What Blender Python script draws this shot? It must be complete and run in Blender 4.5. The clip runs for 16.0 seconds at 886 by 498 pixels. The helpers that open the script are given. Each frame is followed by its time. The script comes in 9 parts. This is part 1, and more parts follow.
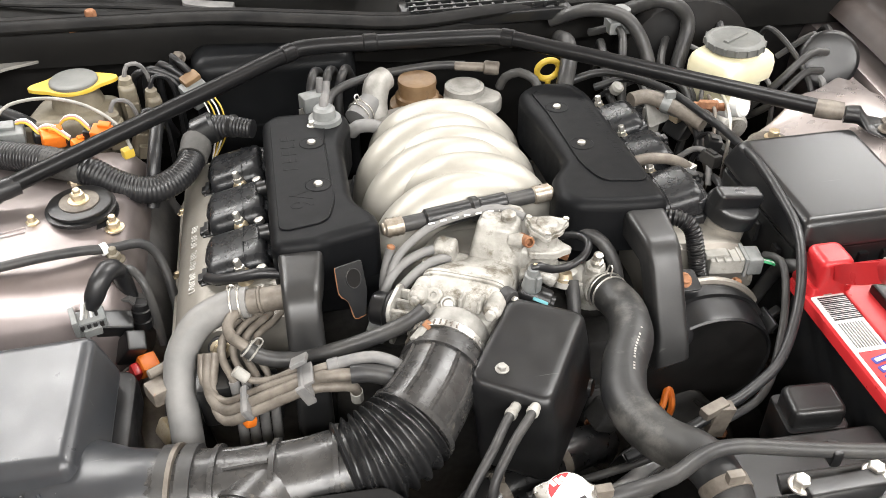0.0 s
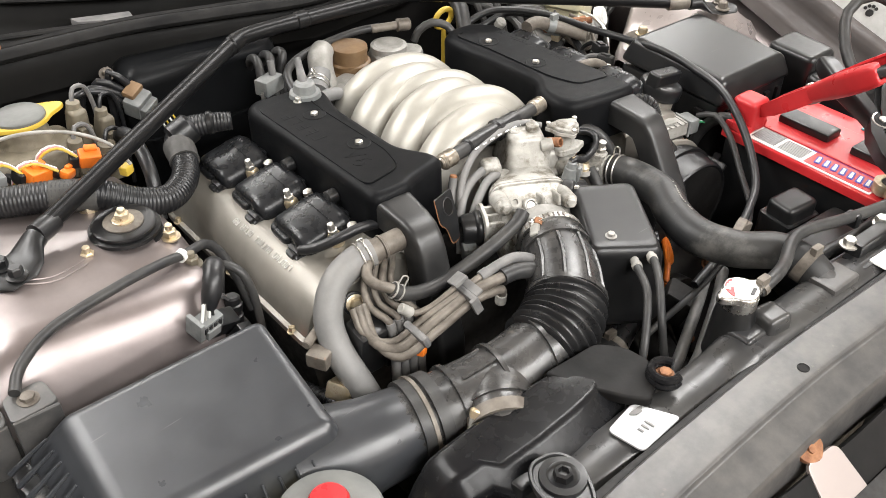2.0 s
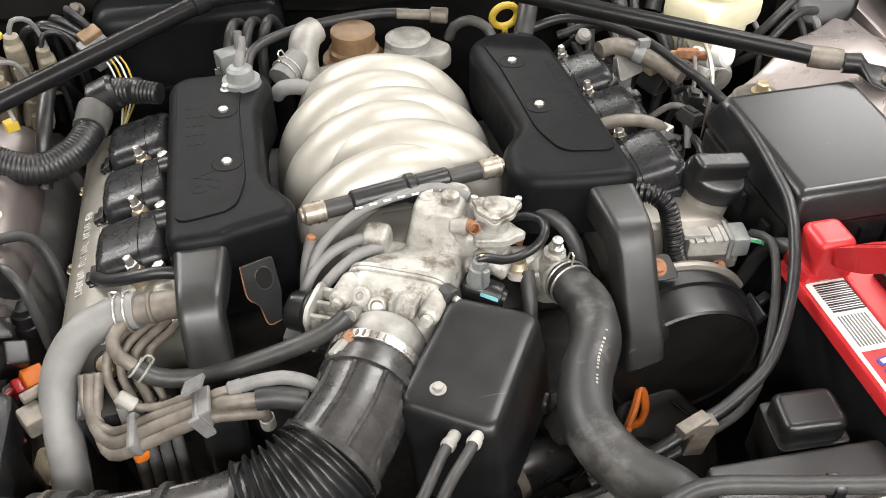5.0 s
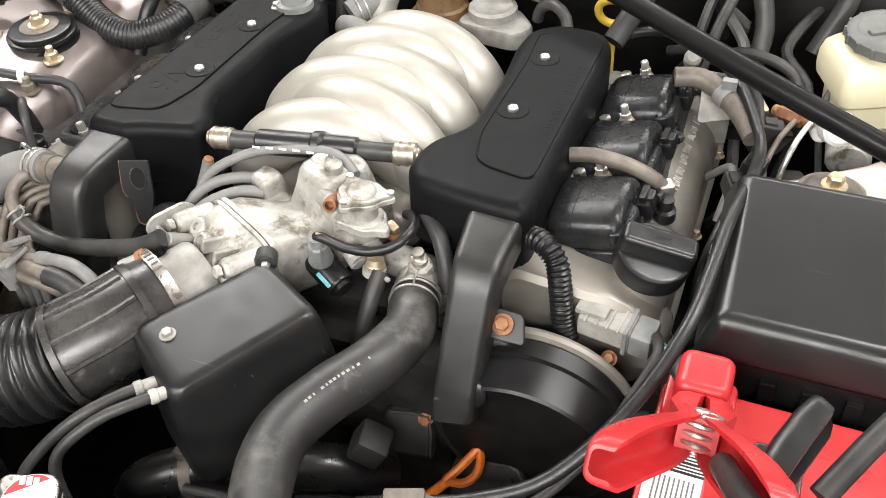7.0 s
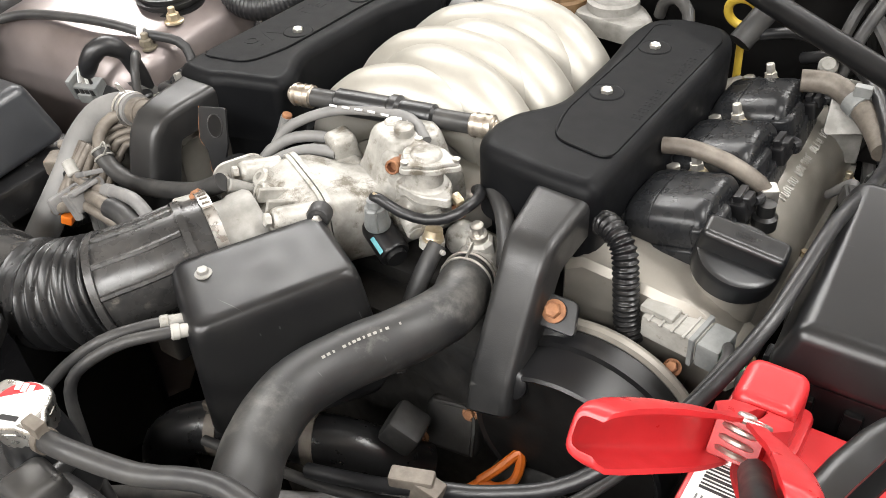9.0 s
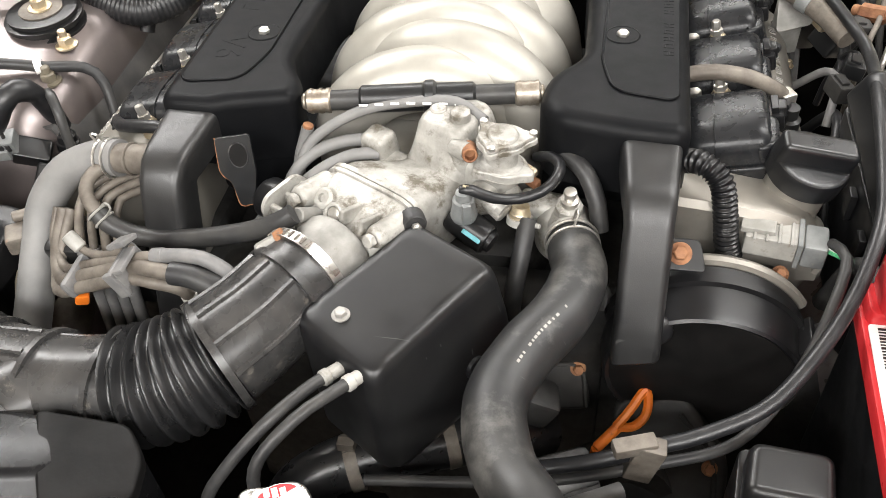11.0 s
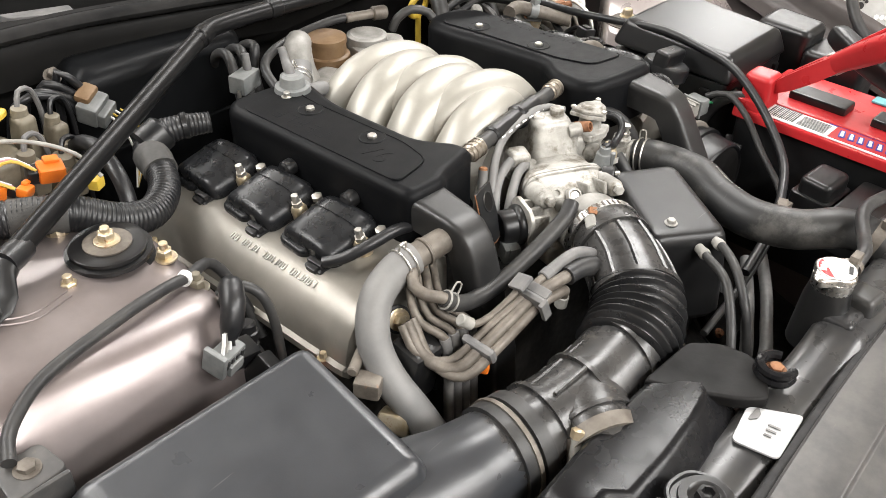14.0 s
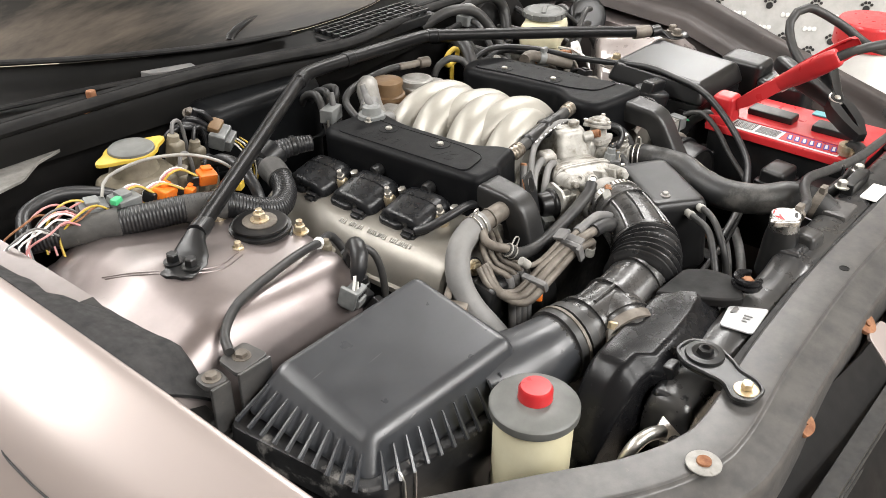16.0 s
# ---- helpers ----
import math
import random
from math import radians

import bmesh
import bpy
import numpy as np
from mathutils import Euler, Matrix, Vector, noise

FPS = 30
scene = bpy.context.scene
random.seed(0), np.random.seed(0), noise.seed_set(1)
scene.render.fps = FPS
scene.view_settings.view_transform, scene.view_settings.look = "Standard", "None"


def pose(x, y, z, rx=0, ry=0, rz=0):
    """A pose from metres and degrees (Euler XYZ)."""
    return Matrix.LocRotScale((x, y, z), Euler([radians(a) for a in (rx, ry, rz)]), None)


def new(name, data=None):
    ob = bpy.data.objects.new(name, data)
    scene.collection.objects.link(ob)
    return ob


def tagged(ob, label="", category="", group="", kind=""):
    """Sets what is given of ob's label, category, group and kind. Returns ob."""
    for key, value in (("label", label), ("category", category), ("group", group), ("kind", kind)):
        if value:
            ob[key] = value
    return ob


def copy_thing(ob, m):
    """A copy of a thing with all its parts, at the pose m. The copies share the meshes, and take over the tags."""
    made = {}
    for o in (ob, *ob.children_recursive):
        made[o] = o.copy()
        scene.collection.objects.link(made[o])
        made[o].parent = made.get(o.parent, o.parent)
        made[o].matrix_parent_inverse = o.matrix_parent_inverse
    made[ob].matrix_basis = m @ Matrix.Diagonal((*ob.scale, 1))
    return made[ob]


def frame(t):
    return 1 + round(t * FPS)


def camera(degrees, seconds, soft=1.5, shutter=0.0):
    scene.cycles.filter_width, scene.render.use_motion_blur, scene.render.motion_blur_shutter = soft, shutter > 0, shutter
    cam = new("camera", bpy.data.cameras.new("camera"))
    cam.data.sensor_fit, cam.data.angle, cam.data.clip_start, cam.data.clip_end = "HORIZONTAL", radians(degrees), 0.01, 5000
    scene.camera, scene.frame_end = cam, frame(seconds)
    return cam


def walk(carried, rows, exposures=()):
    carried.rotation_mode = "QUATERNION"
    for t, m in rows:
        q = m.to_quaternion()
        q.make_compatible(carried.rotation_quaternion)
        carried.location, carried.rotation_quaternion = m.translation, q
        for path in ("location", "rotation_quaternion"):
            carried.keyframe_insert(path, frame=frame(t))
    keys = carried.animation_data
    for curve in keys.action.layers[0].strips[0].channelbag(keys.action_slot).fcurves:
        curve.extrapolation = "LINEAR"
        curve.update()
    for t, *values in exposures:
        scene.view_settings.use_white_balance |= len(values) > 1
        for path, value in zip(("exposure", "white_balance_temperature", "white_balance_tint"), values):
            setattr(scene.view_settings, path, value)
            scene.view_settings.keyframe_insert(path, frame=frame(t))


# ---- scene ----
cam = camera(52.7, 16.0, soft=0.8)
METRES, EYE, TILT, LEAN, TURN = 3.4, 1.45, -38.0, 0.0, -11.3
ROWS = [
    (0.0, 0.0, 0.0, 0.0, 0.0, 0.0, -0.0),
    (0.5, -0.0351, -0.007, -0.0089, -6.0, 0.18, 4.52),
    (1.0, -0.0688, 0.0072, -0.0054, -12.09, -0.93, 9.17),
    (1.5, -0.1044, -0.0001, -0.0056, -18.97, -2.49, 13.09),
    (2.0, -0.1402, -0.0056, -0.0061, -22.78, -3.14, 16.12),
    (2.5, -0.1532, -0.0034, -0.0064, -23.94, -3.44, 17.69),
    (3.0, -0.1481, 0.0002, -0.0068, -23.92, -3.18, 17.73),
    (3.5, -0.1146, 0.0138, -0.0035, -20.72, -3.53, 13.78),
    (4.0, -0.0675, 0.027, 0.0019, -14.21, -3.22, 9.42),
    (6.5, 0.1178, 0.0631, 0.0263, 20.71, -8.54, -12.31),
    (7.0, 0.1443, 0.0932, 0.0386, 28.7, -10.72, -17.09),
    (7.5, 0.1591, 0.1029, 0.035, 35.59, -11.74, -21.02),
    (8.0, 0.1624, 0.1196, 0.0269, 40.84, -11.45, -22.5),
    (10.5, 0.1258, 0.1073, 0.0293, 33.66, -12.05, -18.12),
    (11.0, 0.0849, 0.0803, 0.016, 19.45, -10.35, -10.68),
    (11.5, 0.0299, 0.0655, 0.0055, 5.07, -7.99, -2.27),
    (12.0, -0.032, 0.0463, -0.0038, -7.0, -6.38, 4.5),
    (12.5, -0.0933, 0.0141, -0.0129, -15.17, -2.69, 10.25),
    (13.0, -0.1385, 0.0335, -0.006, -22.66, -1.48, 15.74),
    (13.5, -0.1587, 0.0457, -0.0004, -29.16, -3.48, 18.76),
    (14.0, -0.1664, 0.0481, 0.0012, -30.8, -4.33, 19.55),
    (14.5, -0.1681, 0.0485, 0.0015, -30.81, -4.5, 19.49),
    (15.0, -0.1726, 0.0481, 0.0023, -30.92, -4.54, 19.52),
    (15.5, -0.1937, 0.0334, -0.0016, -31.4, -3.18, 20.54),
    (16.0, -0.2466, -0.0104, -0.0196, -32.06, 0.11, 22.08),
]
walk(cam, [(t, pose(-0.182, 0, EYE, TILT, LEAN, TURN) @ pose(METRES * x, METRES * y, METRES * z, 90 + pitch, roll, yaw)) for t, x, y, z, yaw, pitch, roll in ROWS],
     exposures=((0.0, 0.12), (1.5, 0.02), (2.5, -0.08), (3.5, -0.10), (4.2, -0.08), (6.3, -0.01), (8.0, 0.05), (10.5, 0.03), (12.0, 0.10), (12.8, 0.02), (14.0, -0.06), (16.0, -0.17)))

# ---- light ----
scene.view_settings.exposure = 0.0
world = bpy.data.worlds.new("workshop_air")
scene.world = world
world.use_nodes = True
world.node_tree.nodes["Background"].inputs[0].default_value = (0.9, 0.95, 1.0, 1)
world.node_tree.nodes["Background"].inputs[1].default_value = 0.04
LAMP = 72.5          # watts of each ceiling light


# ---- materials ----
def nodes_of(m):
    m.use_nodes = True
    nt = m.node_tree
    return nt, nt.nodes["Principled BSDF"]


def mat(name, c1, c2=None, rough=(0.4, 0.55), metal=0.0, scale=25.0, fine=350.0, bump=0.08, coat=0.0, spots=None,
        spec=0.5, trans=0.0, streak=None, contrast=(0.35, 0.65), scratch=None):
    """Two tones mixed by coarse noise, gloss varied by a second noise, fine relief; spots: (colour, scale, share)."""
    m = bpy.data.materials.new(name)
    nt, bsdf = nodes_of(m)
    n, l = nt.nodes, nt.links
    tc = n.new("ShaderNodeTexCoord")
    vec = tc.outputs["Object"]
    if streak:
        mp = n.new("ShaderNodeMapping")
        mp.inputs["Scale"].default_value = streak
        l.new(vec, mp.inputs["Vector"])
        vec = mp.outputs["Vector"]
    n1 = n.new("ShaderNodeTexNoise")
    n1.inputs["Scale"].default_value, n1.inputs["Detail"].default_value, n1.inputs["Roughness"].default_value = scale, 6, 0.62
    l.new(vec, n1.inputs["Vector"])
    ramp = n.new("ShaderNodeValToRGB")
    ramp.color_ramp.elements[0].position, ramp.color_ramp.elements[1].position = contrast
    c2 = c2 or tuple(min(1, v * 1.35 + 0.004) for v in c1)
    ramp.color_ramp.elements[0].color, ramp.color_ramp.elements[1].color = (*c1, 1), (*c2, 1)
    l.new(n1.outputs["Fac"], ramp.inputs["Fac"])
    colour = ramp.outputs["Color"]
    n2 = n.new("ShaderNodeTexNoise")
    n2.inputs["Scale"].default_value, n2.inputs["Detail"].default_value = scale * 3.7, 4
    l.new(tc.outputs["Object"], n2.inputs["Vector"])
    mr = n.new("ShaderNodeMapRange")
    mr.inputs["From Min"].default_value, mr.inputs["From Max"].default_value = 0.3, 0.7
    mr.inputs["To Min"].default_value, mr.inputs["To Max"].default_value = rough
    l.new(n2.outputs["Fac"], mr.inputs["Value"])
    l.new(mr.outputs["Result"], bsdf.inputs["Roughness"])
    if spots:
        n4 = n.new("ShaderNodeTexNoise")
        n4.inputs["Scale"].default_value, n4.inputs["Detail"].default_value, n4.inputs["Roughness"].default_value = spots[1], 8, 0.7
        l.new(tc.outputs["Object"], n4.inputs["Vector"])
        r4 = n.new("ShaderNodeValToRGB")
        r4.color_ramp.elements[0].position, r4.color_ramp.elements[1].position = 1 - spots[2] - 0.06, 1 - spots[2] + 0.06
        l.new(n4.outputs["Fac"], r4.inputs["Fac"])
        mx = n.new("ShaderNodeMix")
        mx.data_type = "RGBA"
        l.new(r4.outputs["Color"], mx.inputs[0])
        l.new(colour, mx.inputs[6])
        mx.inputs[7].default_value = (*spots[0], 1)
        colour = mx.outputs[2]
    for turn in ((0.5, 2.1) if scratch else ()):
        mp = n.new("ShaderNodeMapping")
        mp.inputs["Rotation"].default_value = (0, 0, turn)
        mp.inputs["Scale"].default_value = (9, 260, 60)
        l.new(tc.outputs["Object"], mp.inputs["Vector"])
        n5 = n.new("ShaderNodeTexNoise")
        n5.inputs["Scale"].default_value, n5.inputs["Detail"].default_value = 1.0, 1.0
        l.new(mp.outputs["Vector"], n5.inputs["Vector"])
        r5 = n.new("ShaderNodeValToRGB")
        r5.color_ramp.elements[0].position, r5.color_ramp.elements[1].position = 0.785, 0.815
        l.new(n5.outputs["Fac"], r5.inputs["Fac"])
        mx = n.new("ShaderNodeMix")
        mx.data_type = "RGBA"
        l.new(r5.outputs["Color"], mx.inputs[0])
        l.new(colour, mx.inputs[6])
        mx.inputs[7].default_value = (*scratch, 1)
        colour = mx.outputs[2]
    l.new(colour, bsdf.inputs["Base Color"])
    n3 = n.new("ShaderNodeTexNoise")
    n3.inputs["Scale"].default_value, n3.inputs["Detail"].default_value = fine, 3
    l.new(tc.outputs["Object"], n3.inputs["Vector"])
    bp = n.new("ShaderNodeBump")
    bp.inputs["Strength"].default_value, bp.inputs["Distance"].default_value = min(1, bump * 2), 0.00025
    l.new(n3.outputs["Fac"], bp.inputs["Height"])
    l.new(bp.outputs["Normal"], bsdf.inputs["Normal"])
    bsdf.inputs["Metallic"].default_value = metal
    bsdf.inputs["Coat Weight"].default_value = coat
    bsdf.inputs["Coat Roughness"].default_value = 0.24
    bsdf.inputs["Specular IOR Level"].default_value = spec
    bsdf.inputs["Transmission Weight"].default_value = trans
    return m


def glow(name, colour, strength):
    m = bpy.data.materials.new(name)
    nt, bsdf = nodes_of(m)
    bsdf.inputs["Base Color"].default_value = (*colour, 1)
    bsdf.inputs["Emission Color"].default_value = (*colour, 1)
    bsdf.inputs["Emission Strength"].default_value = strength
    return m


M_COVER = mat("cover_plastic", (0.0042, 0.0045, 0.0052), (0.0070, 0.0073, 0.0080), (0.4, 0.5), scale=18, fine=1400, bump=0.12, spots=((0.013, 0.0125, 0.012), 90, 0.22), spec=0.10)
M_BLACK = mat("black_plastic", (0.007, 0.0075, 0.0085), (0.012, 0.012, 0.012), (0.28, 0.4), scale=20, fine=700, bump=0.04, spots=((0.034, 0.032, 0.029), 70, 0.22))
M_GLOSS = mat("glossy_black", (0.006, 0.006, 0.007), (0.012, 0.012, 0.012), (0.28, 0.38), scale=22, fine=400, bump=0.012, spots=((0.04, 0.038, 0.034), 110, 0.2), spec=0.4)
M_AIRBOX = mat("scuffed_plastic", (0.02552, 0.02728, 0.0308), (0.03872, 0.04136, 0.04576), (0.27, 0.37), scale=11, fine=800, bump=0.08, spots=((0.044, 0.045, 0.047), 40, 0.26), scratch=(0.11, 0.11, 0.11), spec=0.6)
M_SATIN = mat("satin_black", (0.006, 0.006, 0.007), (0.012, 0.012, 0.012), (0.3, 0.4), scale=14, fine=500, bump=0.02, scratch=(0.06, 0.06, 0.058), spots=((0.04, 0.037, 0.033), 40, 0.24), spec=0.38)
M_SHROUD = mat("inlet_plastic", (0.006, 0.006, 0.007), (0.010, 0.010, 0.0105), (0.22, 0.30), scale=16, fine=400, bump=0.0, spots=((0.020, 0.019, 0.018), 18, 0.22), spec=0.2)
M_PLATE = mat("glossy_white_label", (0.30, 0.30, 0.305), (0.36, 0.36, 0.36), (0.26, 0.34), scale=14, fine=500, bump=0.004, spec=0.9)
M_COIL = mat("coil_plastic", (0.0091, 0.00975, 0.01105), (0.0156, 0.01625, 0.01755), (0.24, 0.33), scale=30, fine=900, bump=0.01, spots=((0.016, 0.0155, 0.0145), 60, 0.22), spec=0.3)
M_WORN = mat("worn_plastic", (0.012, 0.012, 0.013), (0.024, 0.024, 0.025), (0.3, 0.45), scale=30, fine=600, bump=0.1, spots=((0.26, 0.25, 0.235), 22, 0.36))
M_BRACE = mat("brace_paint", (0.006, 0.006, 0.0065), (0.009, 0.009, 0.0095), (0.3, 0.36), scale=14, fine=300, bump=0.0, spec=0.2)
M_LID = mat("fuse_lid_plastic", (0.008, 0.0083, 0.009), (0.013, 0.0133, 0.014), (0.29, 0.30), scale=7, fine=900, bump=0.0, spec=0.5, scratch=(0.035, 0.035, 0.035), spots=((0.02, 0.02, 0.02), 12, 0.3))
# cleaner taupe of the right tower, lightened further for the glare on it
M_TOWER = mat("clean_taupe_lit", (0.30, 0.262, 0.252), (0.37, 0.326, 0.314), (0.24, 0.36), metal=0.45, scale=8, fine=1200, bump=0.02, coat=0.8, spots=((0.12, 0.10, 0.092), 14, 0.36))
M_CLOTHTAPE = mat("cloth_tape", (0.036, 0.03528, 0.03312), (0.072, 0.06912, 0.0648), (0.6, 0.8), scale=40, fine=900, bump=0.3, spots=((0.17, 0.16, 0.145), 50, 0.3))
M_VENT = mat("vent_plastic", (0.006, 0.0065, 0.0072), (0.009, 0.0095, 0.0102), (0.32, 0.42), scale=14, fine=800, bump=0.004, spots=((0.018, 0.017, 0.016), 30, 0.22), spec=0.1)
M_OILY = mat("oil_stained_plastic", (0.11, 0.06, 0.025), (0.18, 0.115, 0.06), (0.4, 0.6), scale=30, fine=500, bump=0.1, spots=((0.07, 0.045, 0.025), 40, 0.34))
M_CRIMP = mat("tarnished_crimp", (0.26, 0.22, 0.17), (0.42, 0.38, 0.33), (0.3, 0.5), metal=0.8, scale=120, fine=500)
M_LEG = mat("grained_plastic", (0.0105, 0.01065, 0.01103), (0.0195, 0.01935, 0.01912), (0.32, 0.44), scale=20, fine=1100, bump=0.15, scratch=(0.05, 0.05, 0.048), spots=((0.055, 0.052, 0.048), 90, 0.22))
M_DULL = mat("dull_casting", (0.20, 0.195, 0.18), (0.33, 0.32, 0.30), (0.45, 0.65), metal=0.4, scale=40, fine=350, bump=0.3, spots=((0.12, 0.1, 0.075), 60, 0.3))
M_DUCT = mat("duct_rubber", (0.019, 0.019, 0.0192), (0.052, 0.050, 0.048), (0.24, 0.33), scale=26, fine=500, bump=0.08, spots=((0.12, 0.11, 0.095), 60, 0.33))
M_RUBBER = mat("hose_rubber", (0.022, 0.022, 0.023), (0.045, 0.044, 0.042), (0.36, 0.5), scale=30, fine=600, bump=0.1, spots=((0.10, 0.094, 0.085), 60, 0.28), spec=0.35)
M_BELLOWS = mat("bellows_rubber", (0.010, 0.010, 0.0105), (0.018, 0.018, 0.0185), (0.26, 0.33), scale=26, fine=600, bump=0.06, spots=((0.05, 0.047, 0.042), 30, 0.25))
M_HOSE = mat("worn_hose_rubber", (0.0112, 0.0116, 0.0124), (0.0256, 0.0252, 0.024), (0.40, 0.54), scale=15, fine=700, bump=0.1, spots=((0.075, 0.072, 0.067), 17, 0.42), scratch=(0.07, 0.07, 0.07))
M_TAPE = mat("loom_tape", (0.00765, 0.008075, 0.008925), (0.0153, 0.0153, 0.01657), (0.32, 0.45), scale=60, fine=500, bump=0.1, spots=((0.0357, 0.034, 0.0306), 60, 0.26))
M_GREYHOSE = mat("grey_hose", (0.125, 0.125, 0.123), (0.19, 0.186, 0.18), (0.5, 0.65), scale=18, fine=700, bump=0.1, spots=((0.24, 0.22, 0.19), 34, 0.27))
M_WIRE = mat("grey_wire", (0.11, 0.11, 0.11), (0.17, 0.165, 0.16), (0.45, 0.6), scale=60)
M_SILVER = mat("manifold_paint", (0.32, 0.306, 0.270), (0.40, 0.382, 0.342), (0.38, 0.48), metal=0.4, scale=14, fine=900, bump=0.1, spots=((0.40, 0.365, 0.30), 30, 0.24))
M_CAST = mat("cast_aluminium", (0.23, 0.222, 0.20), (0.47, 0.457, 0.425), (0.34, 0.55), metal=0.22, scale=34, fine=700, bump=0.3, spots=((0.13, 0.115, 0.09), 46, 0.42))
M_HEAD = mat("valve_cover_paint", (0.20, 0.188, 0.165), (0.27, 0.252, 0.222), (0.34, 0.44), metal=0.45, scale=12, fine=900, bump=0.1, spots=((0.16, 0.14, 0.11), 36, 0.28))
M_BODY = mat("taupe_metallic", (0.1935, 0.1634, 0.1582), (0.258, 0.2253, 0.2184), (0.33, 0.43), metal=0.72, scale=7, fine=1200, bump=0.012, coat=0.4, spots=((0.11, 0.092, 0.082), 16, 0.3))
# body taupe made paler: the light the wing reflects is in the colour
M_FENDER = mat("fender_paint_lit", (0.36, 0.31, 0.295), (0.37, 0.32, 0.302), (0.34, 0.36), metal=0.45, scale=6, fine=1500, bump=0.01, coat=0.3)
M_BEAM = mat("dusty_beam", (0.056, 0.055, 0.055), (0.092, 0.088, 0.084), (0.36, 0.44), metal=0.2, scale=34, fine=500, bump=0.1, spots=((0.13, 0.12, 0.10), 90, 0.3))
M_TANK = mat("tank_plastic", (0.022, 0.022, 0.023), (0.046, 0.045, 0.043), (0.25, 0.36), scale=16, fine=500, bump=0.06, spots=((0.075, 0.07, 0.064), 24, 0.24))
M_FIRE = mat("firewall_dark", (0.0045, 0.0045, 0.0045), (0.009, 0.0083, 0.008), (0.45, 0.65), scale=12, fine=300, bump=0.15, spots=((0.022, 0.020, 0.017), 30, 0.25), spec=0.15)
M_COWL = mat("cowl_plastic", (0.005, 0.0049, 0.0047), (0.009, 0.0087, 0.0082), (0.45, 0.6), scale=9, fine=500, bump=0.1, spots=((0.022, 0.020, 0.018), 22, 0.26), spec=0.1)
M_SEAL = mat("bonnet_seal_rubber", (0.011, 0.011, 0.0112), (0.022, 0.0213, 0.0207), (0.5, 0.7), scale=22, fine=500, bump=0.12, spots=((0.045, 0.042, 0.037), 34, 0.27), spec=0.07)
M_FELT = mat("felt_strip", (0.008, 0.008, 0.0085), (0.022, 0.021, 0.021), (0.6, 0.85), scale=26, fine=900, bump=0.3, spots=((0.085, 0.075, 0.07), 40, 0.3))
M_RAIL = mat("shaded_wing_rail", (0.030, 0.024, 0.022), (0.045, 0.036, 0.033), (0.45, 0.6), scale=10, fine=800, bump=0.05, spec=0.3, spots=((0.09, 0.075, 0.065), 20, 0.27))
# near black for grimy parts; low in the bay it also carries the shade
M_DARK = mat("grime_and_shade", (0.008, 0.008, 0.008), (0.022, 0.0205, 0.0185), (0.5, 0.75), scale=30, fine=200, bump=0.4, spots=((0.055, 0.047, 0.037), 40, 0.28))
M_STEEL = mat("zinc_bolt", (0.5, 0.48, 0.44), (0.66, 0.64, 0.6), (0.28, 0.45), metal=0.9, scale=120, fine=600, spots=((0.3, 0.2, 0.1), 150, 0.3))
M_BRASS = mat("yellow_zinc", (0.5, 0.4, 0.25), (0.62, 0.55, 0.42), (0.3, 0.5), metal=0.8, scale=90, spots=((0.35, 0.16, 0.06), 90, 0.35))
M_RUST = mat("rusty_steel", (0.15, 0.056, 0.024), (0.30, 0.145, 0.07), (0.65, 0.9), metal=0.1, scale=80, fine=500, bump=0.5, spots=((0.16, 0.08, 0.05), 120, 0.35))
M_PIPE = mat("dirty_pipe", (0.085, 0.07225, 0.0595), (0.1827, 0.1615, 0.136), (0.45, 0.65), metal=0.25, scale=45, fine=500, bump=0.2, spots=((0.24, 0.13, 0.07), 60, 0.28))
M_RED = mat("red_plastic", (0.44, 0.018, 0.022), (0.54, 0.03, 0.034), (0.26, 0.4), scale=14, fine=600, bump=0.04, spots=((0.5, 0.16, 0.14), 40, 0.26))
M_ORANGE = mat("orange_plastic", (0.62, 0.13, 0.010), (0.78, 0.20, 0.02), (0.35, 0.5), scale=40, spots=((0.3, 0.10, 0.03), 70, 0.3))
M_YELLOW = mat("yellow_plastic", (0.4524, 0.312, 0.0312), (0.5616, 0.39, 0.0546), (0.35, 0.5), scale=30, spots=((0.24, 0.17, 0.06), 60, 0.34))
M_BEIGE = mat("aged_nylon", (0.112, 0.0966, 0.07), (0.21, 0.1855, 0.1365), (0.4, 0.6), scale=26, spots=((0.11, 0.095, 0.07), 46, 0.36))
M_BOTTLE = mat("milky_bottle", (0.62, 0.57, 0.38), (0.72, 0.68, 0.5), (0.3, 0.45), scale=10, fine=300, bump=0.05, spots=((0.5, 0.42, 0.24), 26, 0.28))
M_GREYLID = mat("grey_lid", (0.085, 0.088, 0.084), (0.14, 0.143, 0.135), (0.4, 0.55), scale=18, spots=((0.3, 0.28, 0.25), 40, 0.24))
M_WHITE = mat("white_paint", (0.75, 0.75, 0.73), (0.82, 0.82, 0.8), (0.35, 0.5), scale=30, spots=((0.5, 0.47, 0.42), 60, 0.2))
M_CHROME = mat("bright_metal", (0.42, 0.41, 0.39), (0.58, 0.57, 0.55), (0.22, 0.38), metal=1.0, scale=60, bump=0.01)
M_GREYPL = mat("grey_connector", (0.119, 0.126, 0.126), (0.21, 0.217, 0.2128), (0.35, 0.5), scale=40, spots=((0.22, 0.2, 0.17), 60, 0.3))
M_PALE = mat("pale_nylon", (0.22, 0.215, 0.195), (0.34, 0.33, 0.305), (0.4, 0.55), scale=40, spots=((0.16, 0.14, 0.11), 60, 0.34))
M_BLUE = mat("blue_print", (0.03, 0.04, 0.32), (0.04, 0.05, 0.38), (0.35, 0.45), scale=40)
